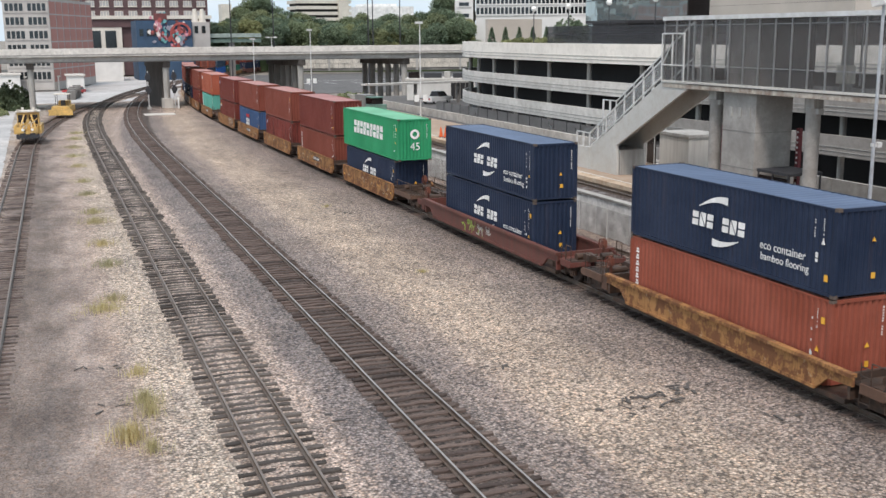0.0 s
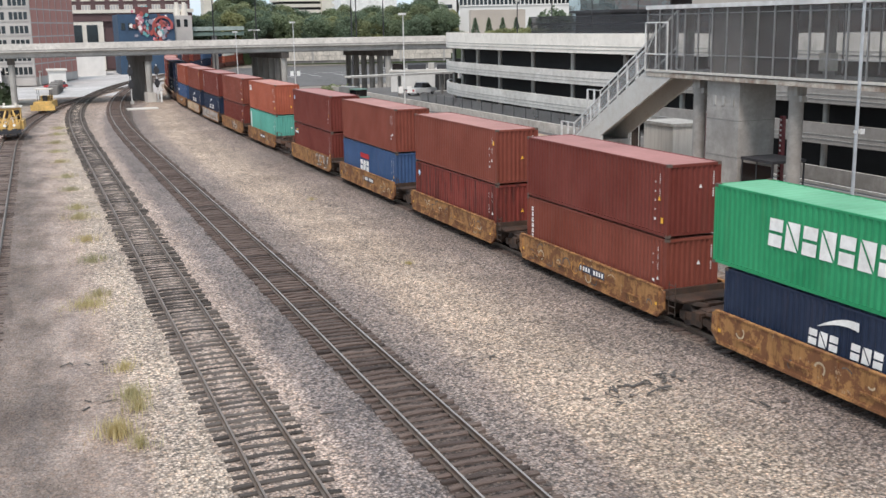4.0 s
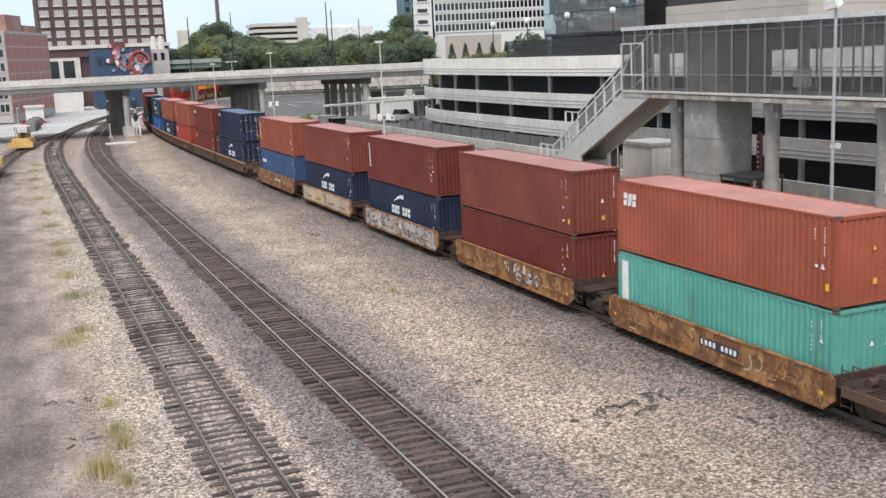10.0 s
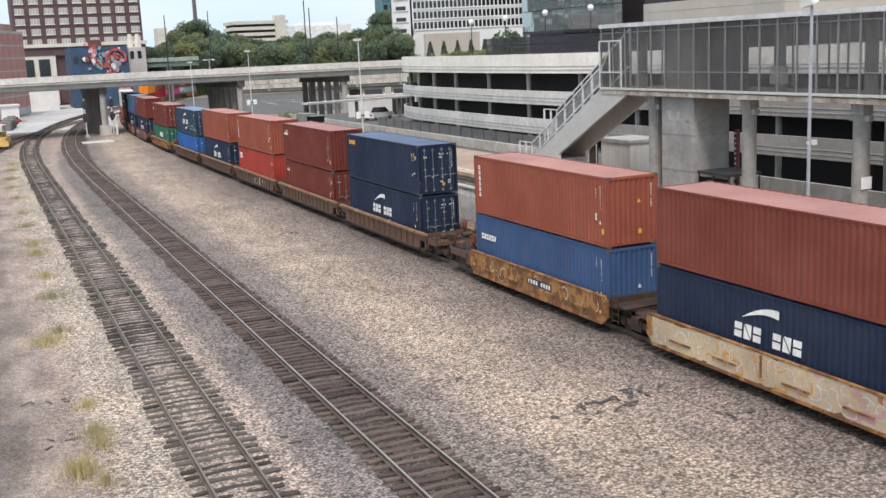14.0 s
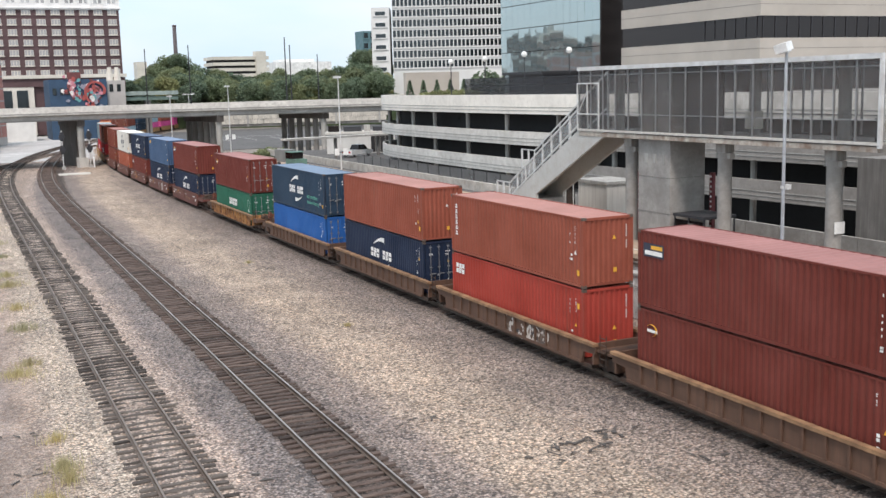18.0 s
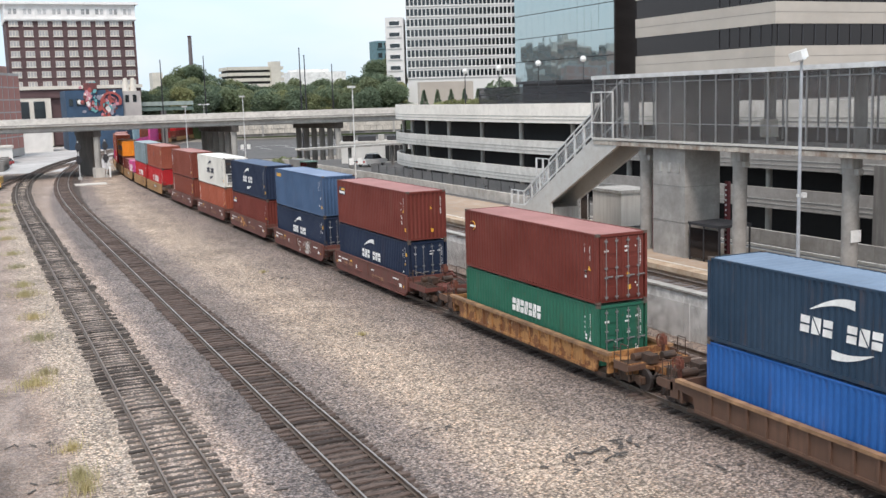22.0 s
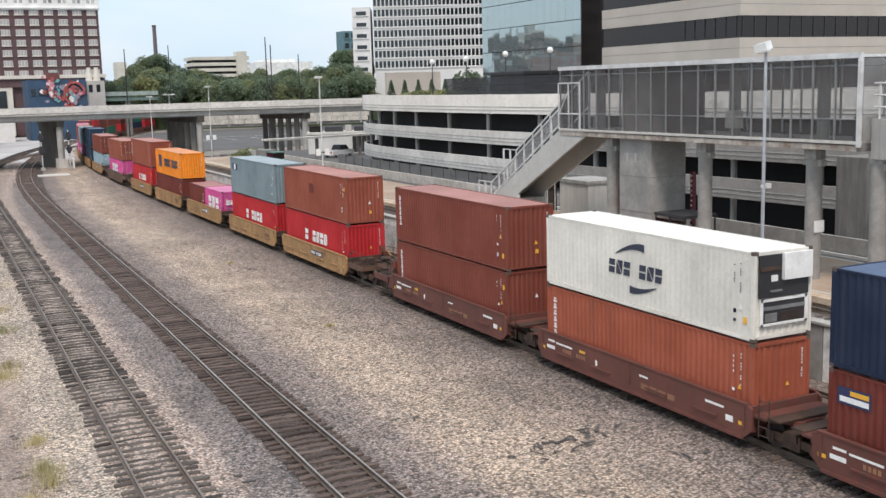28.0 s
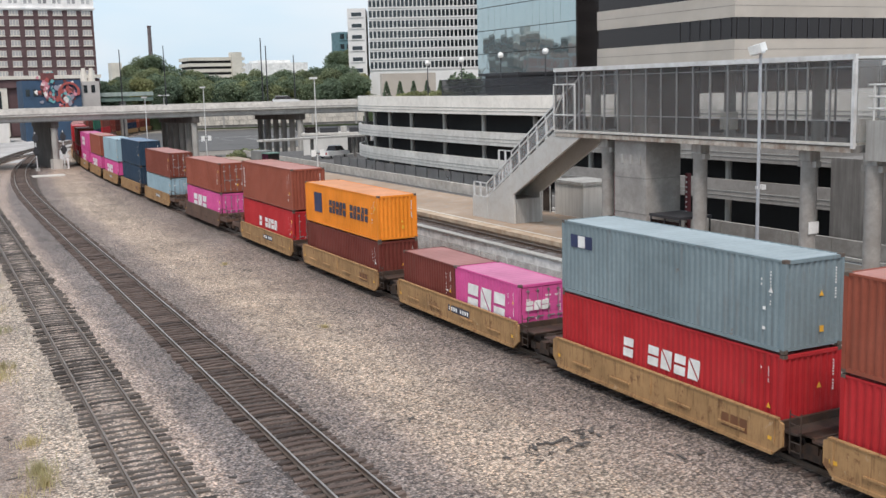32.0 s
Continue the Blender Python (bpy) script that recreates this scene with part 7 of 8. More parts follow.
head = part("lamp_head", boxes((-0.3, 0.3, -0.26, 0.26, 0, 0.34), (-0.2, 0.2, -0.2, 0.2, -0.06, 0.0)), surface("white_lamp_housing", (0.78, 0.78, 0.76), 0.4), LAMP, "white tilted floodlight")
head.matrix_basis = pose(-0.05, 0.05, 11.5, -14, -10, 25)
part("bracket", boxes((-0.1, 0.16, -0.06, 0.06, 6.02, 6.14), (0.12, 0.34, -0.1, 0.1, 5.98, 6.18)), GALV, LAMP)
mast(40.0, 111.2, 2.246, 12.7, 0.09, "slim grey lamp post on the platform", "box")
mast(40.0, 161.0, GROUND_Z, 12.2, 0.09, "slim grey lamp post beyond the platform", "box")
mast(33.0, 170.4, GROUND_Z, 10.9, 0.09, "slim grey lamp post beside the track", "box")
mast(38.6, 181.0, 8.7, 19.4, 0.11, "dark mast standing on the overpass")
mast(38.0, 180.0, 8.7, 11.2, 0.06, "short lamp post on the overpass", "double")
mast(76.3, 249, GROUND_Z, 24, 0.19, "tall dark pole before the trees")
mast(77.5, 249, GROUND_Z, 22.2, 0.19, "tall dark pole before the trees")
mast(98, 289, GROUND_Z, 21.3, 0.2, "thin pole before the trees")
mast(51.5, 297, GROUND_Z, 23.4, 0.2, "thin pole beside the trees")
for az, far, ztop in ((25.87, 118, 13.9), (27.7, 112, 14.0), (29.81, 106, 14.2), (32.2, 100, 14.3)):
    mast(far * math.sin(radians(az)), far * math.cos(radians(az)), 10.3, ztop, 0.07, "dark post with a white globe on the garage roof", "globe")
for x, y in ((40.1, 111.2), (40.1, 161.0)):
    s = thing("sign_pair", "two small white signs on a lamp post", "sign", at=(x - 0.15, y - 0.2, 4.2))
    part("board", boxes((-0.75, -0.2, -0.02, 0.02, 0, 0.75)), INK_WHITE, s)
    part("board", boxes((0.25, 0.8, -0.02, 0.02, 0, 0.75)), INK_WHITE, s)
    part("clamp", boxes((-0.2, 0.25, -0.03, 0.03, 0.3, 0.4)), METAL_DARK, s)

# roof garden on the garage
RAILING = thing("roof_railing", "dark steel railing on the garage roof", "railing", kind="structure")
line = smooth_line(GARAGE)
inner = offset(line, 2.0)
for k in range(26, 46):
    a, b = inner[k], inner[k + 1]
    bm = bmesh.new()
    for z in (10.7, 11.45, 12.2):
        beam(bm, (*a, z), (*b, z), 0.06, 0.06)
    part("rail", bm, METAL_DARK, RAILING)
    part("panel", boxes((-0.02, 0.02, 0, (Vector(b) - Vector(a)).length, 10.3, 12.2)), mesh_screen("railing_bars", (0.05, 0.05, 0.055), 0.62) if "railing" not in MADE else MADE["railing"], RAILING).matrix_basis = pose(*a, 0, 0, 0, math.degrees(math.atan2(-(b[0] - a[0]), b[1] - a[1])))
    MADE.setdefault("railing", bpy.data.materials["railing_bars"])
PERGOLA = structure("roof_pavilion", boxes((62, 84, 104, 112, 10.3, 12.6)), METAL_DARK, "dark low pavilion on the garage roof", "building")
part("roof", boxes((61.4, 84.6, 103.4, 112.6, 12.6, 12.9)), METAL_DARK, PERGOLA)
structure("planter_wall", boxes((56.5, 64.5, 130.5, 131.2, 10.3, 13.4)), STONE, "pale planter wall behind small conifers", "wall")


def conifer(x, y, z, h):
    rnd = random.Random(int(x * 100))
    verts, faces = [], []
    for k in range(420):
        u = rnd.random()
        a, r = rnd.uniform(0, math.tau), h * 0.26 * (1 - u) * rnd.uniform(0.55, 1.1) + 0.04
        p = Vector((math.cos(a) * r, math.sin(a) * r, u * h))
        t = Euler((rnd.uniform(-1, 1), rnd.uniform(-1, 1), a)).to_matrix()
        n = len(verts)
        for q in ((-0.12, 0, 0), (0.12, -0.05, 0.02), (0.02, 0.05, -0.16)):
            verts.append(p + t @ Vector(q))
        faces.append((n, n + 1, n + 2))
    top = thing("conifer", "small dark cone-shaped conifer on the garage roof", "shrub", "conifers on the garage roof", (x, y, z))
    me = bpy.data.meshes.new("foliage")
    me.from_pydata([tuple(v) for v in verts], [], faces)
    me.materials.append(LEAVES[0])
    part("foliage", me, None, top)
    bm = bmesh.new()
    rod(bm, (0, 0, -0.1), (0, 0, h * 0.6), 0.06, 6)
    part("stem", bm, BARK, top)


for k in range(5):
    conifer(53.6 + k * 1.65, 122.5 - k * 0.5, 10.3, 2.0)


def shrub(x, y, z, rx, ry, h, leaf, count, label, seed=4, mat=None):
    top = thing("shrub", label, "shrub", at=(x, y, z))
    rnd = random.Random(seed)
    verts, faces = [], []
    for k in range(count):
        a, u = rnd.uniform(0, math.tau), rnd.random()
        r = math.sqrt(rnd.random())
        bulge = 0.8 + 0.35 * noise.noise(Vector((math.cos(a) * 2 + seed, math.sin(a) * 2, u * 2)))
        p = Vector((math.cos(a) * r * rx * bulge, math.sin(a) * r * ry * bulge, h * u * math.sqrt(max(0.0, 1 - r * r * 0.8)) * bulge))
        t = Euler((rnd.uniform(-1.2, 1.2), rnd.uniform(-1.2, 1.2), a)).to_matrix()
        n = len(verts)
        s = leaf * rnd.uniform(0.6, 1.3)
        for q in ((-0.5, -0.3, 0), (0.5, -0.3, 0.1), (0.35, 0.4, 0), (-0.3, 0.5, -0.1)):
            verts.append(p + t @ (Vector(q) * s))
        faces.append((n, n + 1, n + 2, n + 3))
    me = bpy.data.meshes.new("foliage")
    me.from_pydata([tuple(v) for v in verts], [], faces)
    me.materials.append(mat or LEAVES[0])
    part("foliage", me, None, top)
    bm = bmesh.new()
    for k in range(4):
        a = math.tau * k / 4
        rod(bm, (0, 0, 0), (math.cos(a) * rx * 0.4, math.sin(a) * ry * 0.4, h * 0.6), 0.07, 5, 0.03)
    part("stems", bm, BARK, top)
    return top


shrub(56.5, 116.5, 10.3, 5.0, 1.2, 0.9, 0.3, 900, "clipped green hedge along the garage roof edge", 5, LEAVES[1])
shrub(63.5, 120.0, 10.3, 2.6, 2.2, 3.6, 0.5, 900, "round leafy shrub on the garage roof", 6)
shrub(-4.2, 189.0, GROUND_Z, 4.4, 3.4, 5.2, 0.5, 2600, "large dark bush beside the bridge pier", 7)
shrub(-7.0, 178.0, GROUND_Z, 3.0, 6.0, 1.6, 0.35, 1300, "low green weeds beside the dust road", 8, LEAVES[1])
shrub(43.5, 150.0, 1.85, 4.0, 2.0, 1.6, 0.4, 700, "scrubby bush beside the bridge pier", 10, LEAVES[1])

# ---- platform canopy, shed and pickup ----
CANOPY = thing("platform_canopy", "flat pale canopy on dark posts beside the shed", "canopy", at=(41.7, 138.5, 1.85, 0, 0, 11.3))
part("roof", boxes((0, 16.5, -0.9, 0.9, 2.9, 3.12)), CONCRETE_PALE, CANOPY)
part("fascia", boxes((-0.05, 16.55, -0.95, -0.9, 2.86, 3.14)), CONCRETE, CANOPY)
for x in (1.1, 8.1, 15.2):
    part("post", boxes((x - 0.18, x + 0.18, -0.18, 0.18, 0, 2.9)), CONCRETE_DARK, CANOPY)
SHED = structure("white_shed", boxes((0, 10.2, 0, 6, 1.85, 4.75)), surface("white_block_wall", (0.62, 0.61, 0.58), 0.85, 0, 8, 0.4, 0.12), "low white block shed under the bridge", "building")
SHED.matrix_basis = pose(51.8, 150, 0, 0, 0, -22)
part("roof_edge", boxes((-0.2, 10.4, -0.2, 6.2, 4.75, 5.05)), CONCRETE_PALE, SHED)
# Flat near-black box; the opening's shade is in its colour.
part("opening", boxes((6.6, 10.0, -0.03, 0.3, 2.0, 4.5)), PAINTED_SHADE, SHED, "opening painted as near-black shade")
for k in range(4):
    part("lattice_post", boxes((7.2 + k * 0.75, 7.28 + k * 0.75, -0.08, -0.03, 1.9, 4.6)), CONCRETE_DARK, SHED)
# Plain boxes added for the unidentified dark clutter above the roof.
for x0, x1, z1, m_ in ((0.2, 2.1, 5.95, GLASS_DARK), (2.5, 5.2, 5.8, METAL_DARK), (5.6, 6.5, 5.95, CONCRETE), (6.9, 10.0, 5.75, METAL_DARK)):
    part("roof_unit", boxes((x0, x1, 1.5, 4, 5.05, z1)), m_, SHED, "plain box for clutter above the shed roof")


def car(name, label, length, width, height, colour, pickup=False, at=(0, 0, 0, 0, 0, 0)):
    """A car along its own y axis, front towards +y."""
    top = thing(name, label, "car", at=at)
    L, W = length / 2, width / 2
    mat = surface(colour[0], colour[1], 0.3, 0.1, 30, 2, 0.05, None, 0, 0)
    low, belt, roof = height * 0.22, height * 0.58, height
    bm = bmesh.new()
    prof = [(-L, low), (-L, belt), (L * 0.62, belt), (L * 0.97, belt * 0.82), (L, low)]
    a, b = [[bm.verts.new((x, y, z)) for y, z in prof] for x in (-W, W)]
    for k in range(5):
        bm.faces.new((a[k], a[(k + 1) % 5], b[(k + 1) % 5], b[k]))
    bm.faces.new(a)
    bm.faces.new(b[::-1])
    part("body", bm, mat, top)
    y0, y1 = (-L * 0.1, L * 0.45) if pickup else (-L * 0.8, L * 0.4)
    bm = bmesh.new()
    prof = [(y0 - 0.25, belt), (y0 + 0.1, roof - 0.06), (y1 - 0.5, roof - 0.06), (y1 + 0.25, belt)]
    a, b = [[bm.verts.new((x * (1 if z < roof - 0.1 else 0.86), y, z)) for y, z in prof] for x in (-W * 0.95, W * 0.95)]
    for k in range(4):
        bm.faces.new((a[k], a[(k + 1) % 4], b[(k + 1) % 4], b[k]))
    bm.faces.new(a)
    bm.faces.new(b[::-1])
    part("cabin_glass", bm, GLASS_DARK, top, "dark side windows")
    part("roof", boxes((-W * 0.84, W * 0.84, y0 + 0.1, y1 - 0.5, roof - 0.06, roof)), mat, top)
    for x in (-W + 0.02, W - 0.22):
        for y in (-L * 0.62, L * 0.62):
            bm = bmesh.new()
            rod(bm, (x, y, 0.32), (x + 0.2, y, 0.32), 0.32, 14)
            w = part("wheel", bm, METAL_DARK, top)
            bm = bmesh.new()
            rod(bm, (x - 0.012, y, 0.32), (x + 0.212, y, 0.32), 0.18, 10)
            part("rim", bm, GALV, w)
    for x in (-W * 0.75, W * 0.45):
        part("headlight", boxes((x, x + W * 0.3, L * 0.96, L + 0.01, belt * 0.6, belt * 0.78)), INK_WHITE, top)
        part("taillight", boxes((x, x + W * 0.3, -L - 0.01, -L + 0.03, belt * 0.6, belt * 0.85)), paint("crimson_paint", COLOURS["crimson"]), top)
    return top


car("pickup_truck", "white pickup truck parked before the shed", 5.4, 1.9, 1.75, ("white_car_paint", (0.75, 0.75, 0.74)), True, (53.4, 141.6, 1.85, 0, 0, -55))

# ---- signals, machines, weeds and litter ----
SIG = thing("railway_signal", "railway signal mast with two dark round heads", "signal", at=(17.2, 179.5, GROUND_Z))
bm = bmesh.new()
rod(bm, (0, 0, 0), (0, 0, 6.3), 0.09, 8)
part("mast", bm, GALV, SIG)
for z in (5.3, 3.2):
    bm = bmesh.new()
    rod(bm, (0, -0.25, z), (0, -0.1, z), 0.48, 14)
    box(bm, -0.25, 0.25, -0.1, 0.35, z - 0.7, z + 0.7)
    part("signal_head", bm, METAL_DARK, SIG, "dark signal head")
part("base", boxes((-0.3, 0.3, -0.3, 0.3, 0, 0.5)), CONCRETE, SIG)
for k in range(8):
    part("rung", boxes((-0.2, 0.2, 0.12, 0.16, 0.9 + k * 0.4, 0.94 + k * 0.4)), METAL_DARK, SIG)
copy_thing(SIG, pose(21.6, 181.3, GROUND_Z))
structure("signal_pad", boxes((15.2, 19.7, 165.8, 168.4, GROUND_Z, -0.12)), CONCRETE_PALE, "pale crumbling concrete pad", "slab")
POST = thing("marker_post", "short white marker post beside the train", "post", at=(22.1, 181.0, GROUND_Z))
part("post", boxes((-0.12, 0.12, -0.12, 0.12, 0, 1.9)), INK_WHITE, POST)
part("cap", boxes((-0.14, 0.14, -0.14, 0.14, 1.9, 1.97)), CONCRETE, POST)

YELLOW = surface("machine_yellow", (0.7, 0.45, 0.14), 0.5, 0, 12, 0.9, 0.2, (0.12, 0.08, 0.05), 0.4, 0.1)


def tamper(x, y, turn):
    top = thing("track_machine", "yellow track maintenance machine with a cab standing on the siding", "machine", at=(x, y, 0, 0, 0, turn))
    part("chassis", boxes((-1.05, 1.05, -3.2, 3.6, 0.75, 1.15)), YELLOW, top)
    part("engine_hood", boxes((-0.85, 0.85, 0.4, 3.4, 1.15, 2.5)), YELLOW, top)
    part("cab", boxes((-1.15, 1.15, -1.2, 0.6, 1.15, 3.3)), YELLOW, top)
    for s in (-1, 1):
        part("cab_window", boxes((s * 0.58 - 0.46, s * 0.58 + 0.46, -1.23, -1.1, 1.95, 3.0)), GLASS_DARK, top)
    part("roof", boxes((-1.3, 1.3, -1.6, 0.9, 3.3, 3.42)), CREAM, top, "pale cab roof")
    for s in (-1, 1):
        bm = bmesh.new()
        beam(bm, (s * 0.95, -3.0, 1.1), (s * 0.35, -1.5, 3.0), 0.16, 0.16)
        beam(bm, (s * 0.95, -3.0, 0.7), (s * 1.15, -3.2, 2.1), 0.14, 0.14)
        part("work_arm", bm, YELLOW, top)
        bm = bmesh.new()
        for k in range(3):
            rod(bm, (s * (0.35 + 0.3 * k), -2.6, 0.3), (s * (0.35 + 0.3 * k), -2.3, 1.9), 0.07, 6)
        part("tine", bm, METAL_DARK, top)
        part("hydraulic_box", boxes((s * 0.75 - 0.35, s * 0.75 + 0.35, -3.4, -2.7, 1.15, 1.75)), YELLOW, top)
        bm = bmesh.new()
        rod(bm, (s * 0.5, -3.42, 1.5), (s * 0.5, -3.36, 1.5), 0.16, 10)
        part("headlight", bm, INK_WHITE, top)
        bm = bmesh.new()
        rod(bm, (s * 0.6, 0.2, 3.42), (s * 0.6, 0.2, 3.75), 0.14, 8)
        part("beacon", bm, CREAM, top)
        for yy in (-2.0, 2.2):
            bm = bmesh.new()
            rod(bm, (s * 0.75 - 0.06, yy, 0.4), (s * 0.75 + 0.06, yy, 0.4), 0.4, 14)
            part("wheel", bm, WHEEL, top)
    for k in range(5):
        bm = bmesh.new()
        beam(bm, (-1.1 + 0.2 * k, -3.3, 1.2 + 0.35 * (k % 3)), (1.1 - 0.25 * k, -2.9, 2.7 - 0.3 * (k % 2)), 0.09, 0.09)
        rod(bm, (-0.9 + 0.45 * k, -3.35, 0.5), (-0.8 + 0.4 * k, -3.0, 2.3), 0.06, 6)
        part("lattice_bar", bm, YELLOW if k % 2 == 0 else CREAM, top, "yellow and pale lattice bars")
        part("work_head", boxes((-1.15 + 0.5 * k, -0.85 + 0.5 * k, -3.3, -2.5, 0.45 + 0.1 * (k % 2), 1.0)), YELLOW if k % 2 else METAL_DARK, top)
    for s in (-1, 1):
        part("side_rack", boxes((s * 1.25 - 0.2, s * 1.25 + 0.2, -3.0, 1.6, 1.0, 1.9)), YELLOW, top)
        part("dark_recess", boxes((s * 0.5 - 0.3, s * 0.5 + 0.3, -3.43, -3.35, 0.6, 1.1)), METAL_DARK, top)
        part("roof_light", boxes((s * 0.9 - 0.2, s * 0.9 + 0.2, -1.7, -1.5, 3.42, 3.62)), CREAM, top)
    part("bumper", boxes((-1.2, 1.2, -3.6, -3.4, 0.55, 0.95)), METAL_DARK, top)
    return top


xx, yy, tt = along(LINES["left"], 149.5)
tamper(xx, yy, tt)


def regulator(x, y, turn):
    top = thing("track_machine", "yellow open-cab track machine with a flat roof on the siding", "machine", at=(x, y, 0, 0, 0, turn))
    part("body", boxes((-1.3, 1.3, -2.4, 2.6, 0.6, 1.5)), YELLOW, top)
    part("blade", boxes((-1.7, 1.7, -2.8, -2.6, 0.25, 1.1)), YELLOW, top, "yellow plough blade")
    part("hood", boxes((-0.8, 0.8, 0.6, 2.4, 1.5, 2.2)), YELLOW, top)
    for x_ in (-0.9, 0.85):
        for y_ in (-1.2, 0.4):
            part("roof_post", boxes((x_, x_ + 0.07, y_, y_ + 0.07, 1.5, 3.2)), METAL_DARK, top)
    part("roof", boxes((-1.15, 1.15, -1.5, 0.7, 3.2, 3.32)), CREAM, top, "pale flat roof")
    part("seat", boxes((-0.3, 0.3, -0.3, 0.3, 1.5, 2.3)), METAL_DARK, top)
    for s in (-1, 1):
        for y_ in (-1.5, 1.6):
            bm = bmesh.new()
            rod(bm, (s * 0.75 - 0.06, y_, 0.4), (s * 0.75 + 0.06, y_, 0.4), 0.4, 14)
            part("wheel", bm, WHEEL, top)
    return top


xx, yy, tt = along(LINES["left"], 188.5)
regulator(xx, yy, tt)

# weeds: tufts of thin blades
GRASS = [leaf_mat("dry_grass", (0.45, 0.38, 0.2), (0.58, 0.5, 0.28), (0.68, 0.6, 0.38)), leaf_mat("weed_green", (0.4, 0.37, 0.2), (0.5, 0.46, 0.27), (0.6, 0.55, 0.37))]


def tuft_mesh(seed, r, h, n, mat):
    rnd = random.Random(seed)
    verts, faces = [], []
    for k in range(n):
        a, q = rnd.uniform(0, math.tau), r * abs(rnd.gauss(0, 0.75))
        b = rnd.uniform(0, math.tau)
        hh, lean = h * rnd.uniform(0.4, 1.0), rnd.uniform(0.1, 0.55) * h
        w = 0.005 + 0.007 * rnd.random()
        p = Vector((math.cos(a) * q, math.sin(a) * q, 0))
        s = Vector((-math.sin(b), math.cos(b), 0)) * w
        mid = p + Vector((math.cos(b) * lean * 0.4, math.sin(b) * lean * 0.4, hh * 0.6))
        tip = p + Vector((math.cos(b) * lean, math.sin(b) * lean, hh))
        i = len(verts)
        verts += [p - s, p + s, mid + s * 0.8, mid - s * 0.8, tip]
        faces += [(i, i + 1, i + 2, i + 3), (i + 3, i + 2, i + 4)]
    me = bpy.data.meshes.new("blades")
    me.from_pydata([tuple(v) for v in verts], [], faces)
    me.materials.append(mat)
    return me


def tuft(x, y, r, h, n, dry, seed, label):
    top = thing("weed_tuft", label, "weeds", "weeds beside the tracks", (x, y, GROUND_Z + 0.04))
    tagged(part("foliage", tuft_mesh(seed, r, h, n, GRASS[0 if dry else 1]), None, top), kind="stuff")
    return top


for k, (x, y, r, h, n, dry) in enumerate(((1.8, 31.2, 0.5, 0.65, 380, 1), (2.6, 33.2, 0.4, 0.6, 170, 0), (2.35, 30.0, 0.3, 0.55, 130, 0), (2.55, 34.4, 0.45, 0.6, 260, 0), (2.6, 37.6, 0.4, 0.45, 160, 0), (2.0, 47.5, 0.9, 0.4, 520, 0), (2.6, 49.2, 0.6, 0.4, 300, 1), (2.8, 57.0, 0.7, 0.5, 320, 0), (2.9, 63.0, 0.7, 0.45, 300, 1), (2.9, 71.0, 0.9, 0.5, 420, 1),
                                           (3.0, 75.0, 0.7, 0.45, 320, 0), (3.0, 84.0, 0.7, 0.4, 320, 0), (3.1, 92.0, 0.8, 0.4, 320, 0), (3.1, 103.0, 0.8, 0.4, 320, 1), (3.0, 112.0, 1.0, 0.4, 340, 0), (3.3, 121.0, 1.0, 0.45, 360, 1), (3.8, 131.0, 1.1, 0.45, 380, 0), (4.3, 139.0, 1.1, 0.45, 320, 0), (17.6, 49.0, 0.25, 0.22, 110, 0), (18.4, 71.0, 0.3, 0.25, 90, 0))):
    tuft(x, y, r, h, n, dry, 100 + k, "dry straw-coloured grass tuft in the gravel" if dry else "green weed tuft in the gravel")


def scrap(x, y, pieces, label, seed):
    top = thing("debris", label, "debris", "litter on the gravel", (x, y, GROUND_Z + 0.06))
    rnd = random.Random(seed)
    for k in range(pieces):
        w, l, h = rnd.uniform(0.03, 0.1), rnd.uniform(0.12, 0.5), rnd.uniform(0.015, 0.05)
        q = part("splinter", boxes((-l / 2, l / 2, -w / 2, w / 2, 0, h)), surface("charred_wood", (0.1, 0.09, 0.083), 0.9), top)
        q.matrix_basis = pose(rnd.gauss(0, 0.5) * 1.3, rnd.gauss(0, 0.35), 0.0, 0, rnd.uniform(-8, 8), rnd.uniform(0, 360))


scrap(17.2, 28.1, 11, "scattered dark splintered sleeper pieces on the gravel", 1)
scrap(18.9, 28.6, 20, "scattered dark wood scraps on the gravel", 2)
scrap(14.4, 33.4, 4, "small dark wood scraps on the gravel", 3)
scrap(18.7, 68.0, 4, "small dark scraps on the gravel", 4)
scrap(20.6, 25.4, 3, "small dark wood scraps on the gravel", 5)
scrap(8.05, 30.3, 2, "short dark stick between the tracks", 6)
scrap(1.2, 38.6, 6, "dark clods in the cinder dirt", 7)
scrap(1.9, 34.5, 5, "dark clods in the cinder dirt", 8)

# low white buildings and clutter beyond the overpass
YB = thing("yard_building", "low white buildings in the yard beyond the overpass", "building", kind="structure")
for x0, x1, y0, h in ((-30, -3, 246, 3.6), (-2, 5, 252, 2.8), (6.5, 10, 244, 3.2), (11, 22.5, 300, 6.5)):
    b_ = part("block", boxes((x0, x1, y0, y0 + 8, GROUND_Z, h)), surface("white_yard_wall", (0.7, 0.69, 0.66), 0.8, 0, 5, 0.2, 0.15), YB)
    part("roof", boxes((x0 - 0.3, x1 + 0.3, y0 - 0.3, y0 + 8.3, h, h + 0.3)), CONCRETE_PALE, b_)
structure("dust_lot", field(-5, 48, 205, 330, 3.0, GROUND_Z + 0.04, 0.06, 41), WHITE_DUST, "white dusty lot beyond the overpass", "ground")
HEAP = thing("concrete_heap", "old grey concrete block wall beside the yard road", "wall", at=(5.5, 214, GROUND_Z))
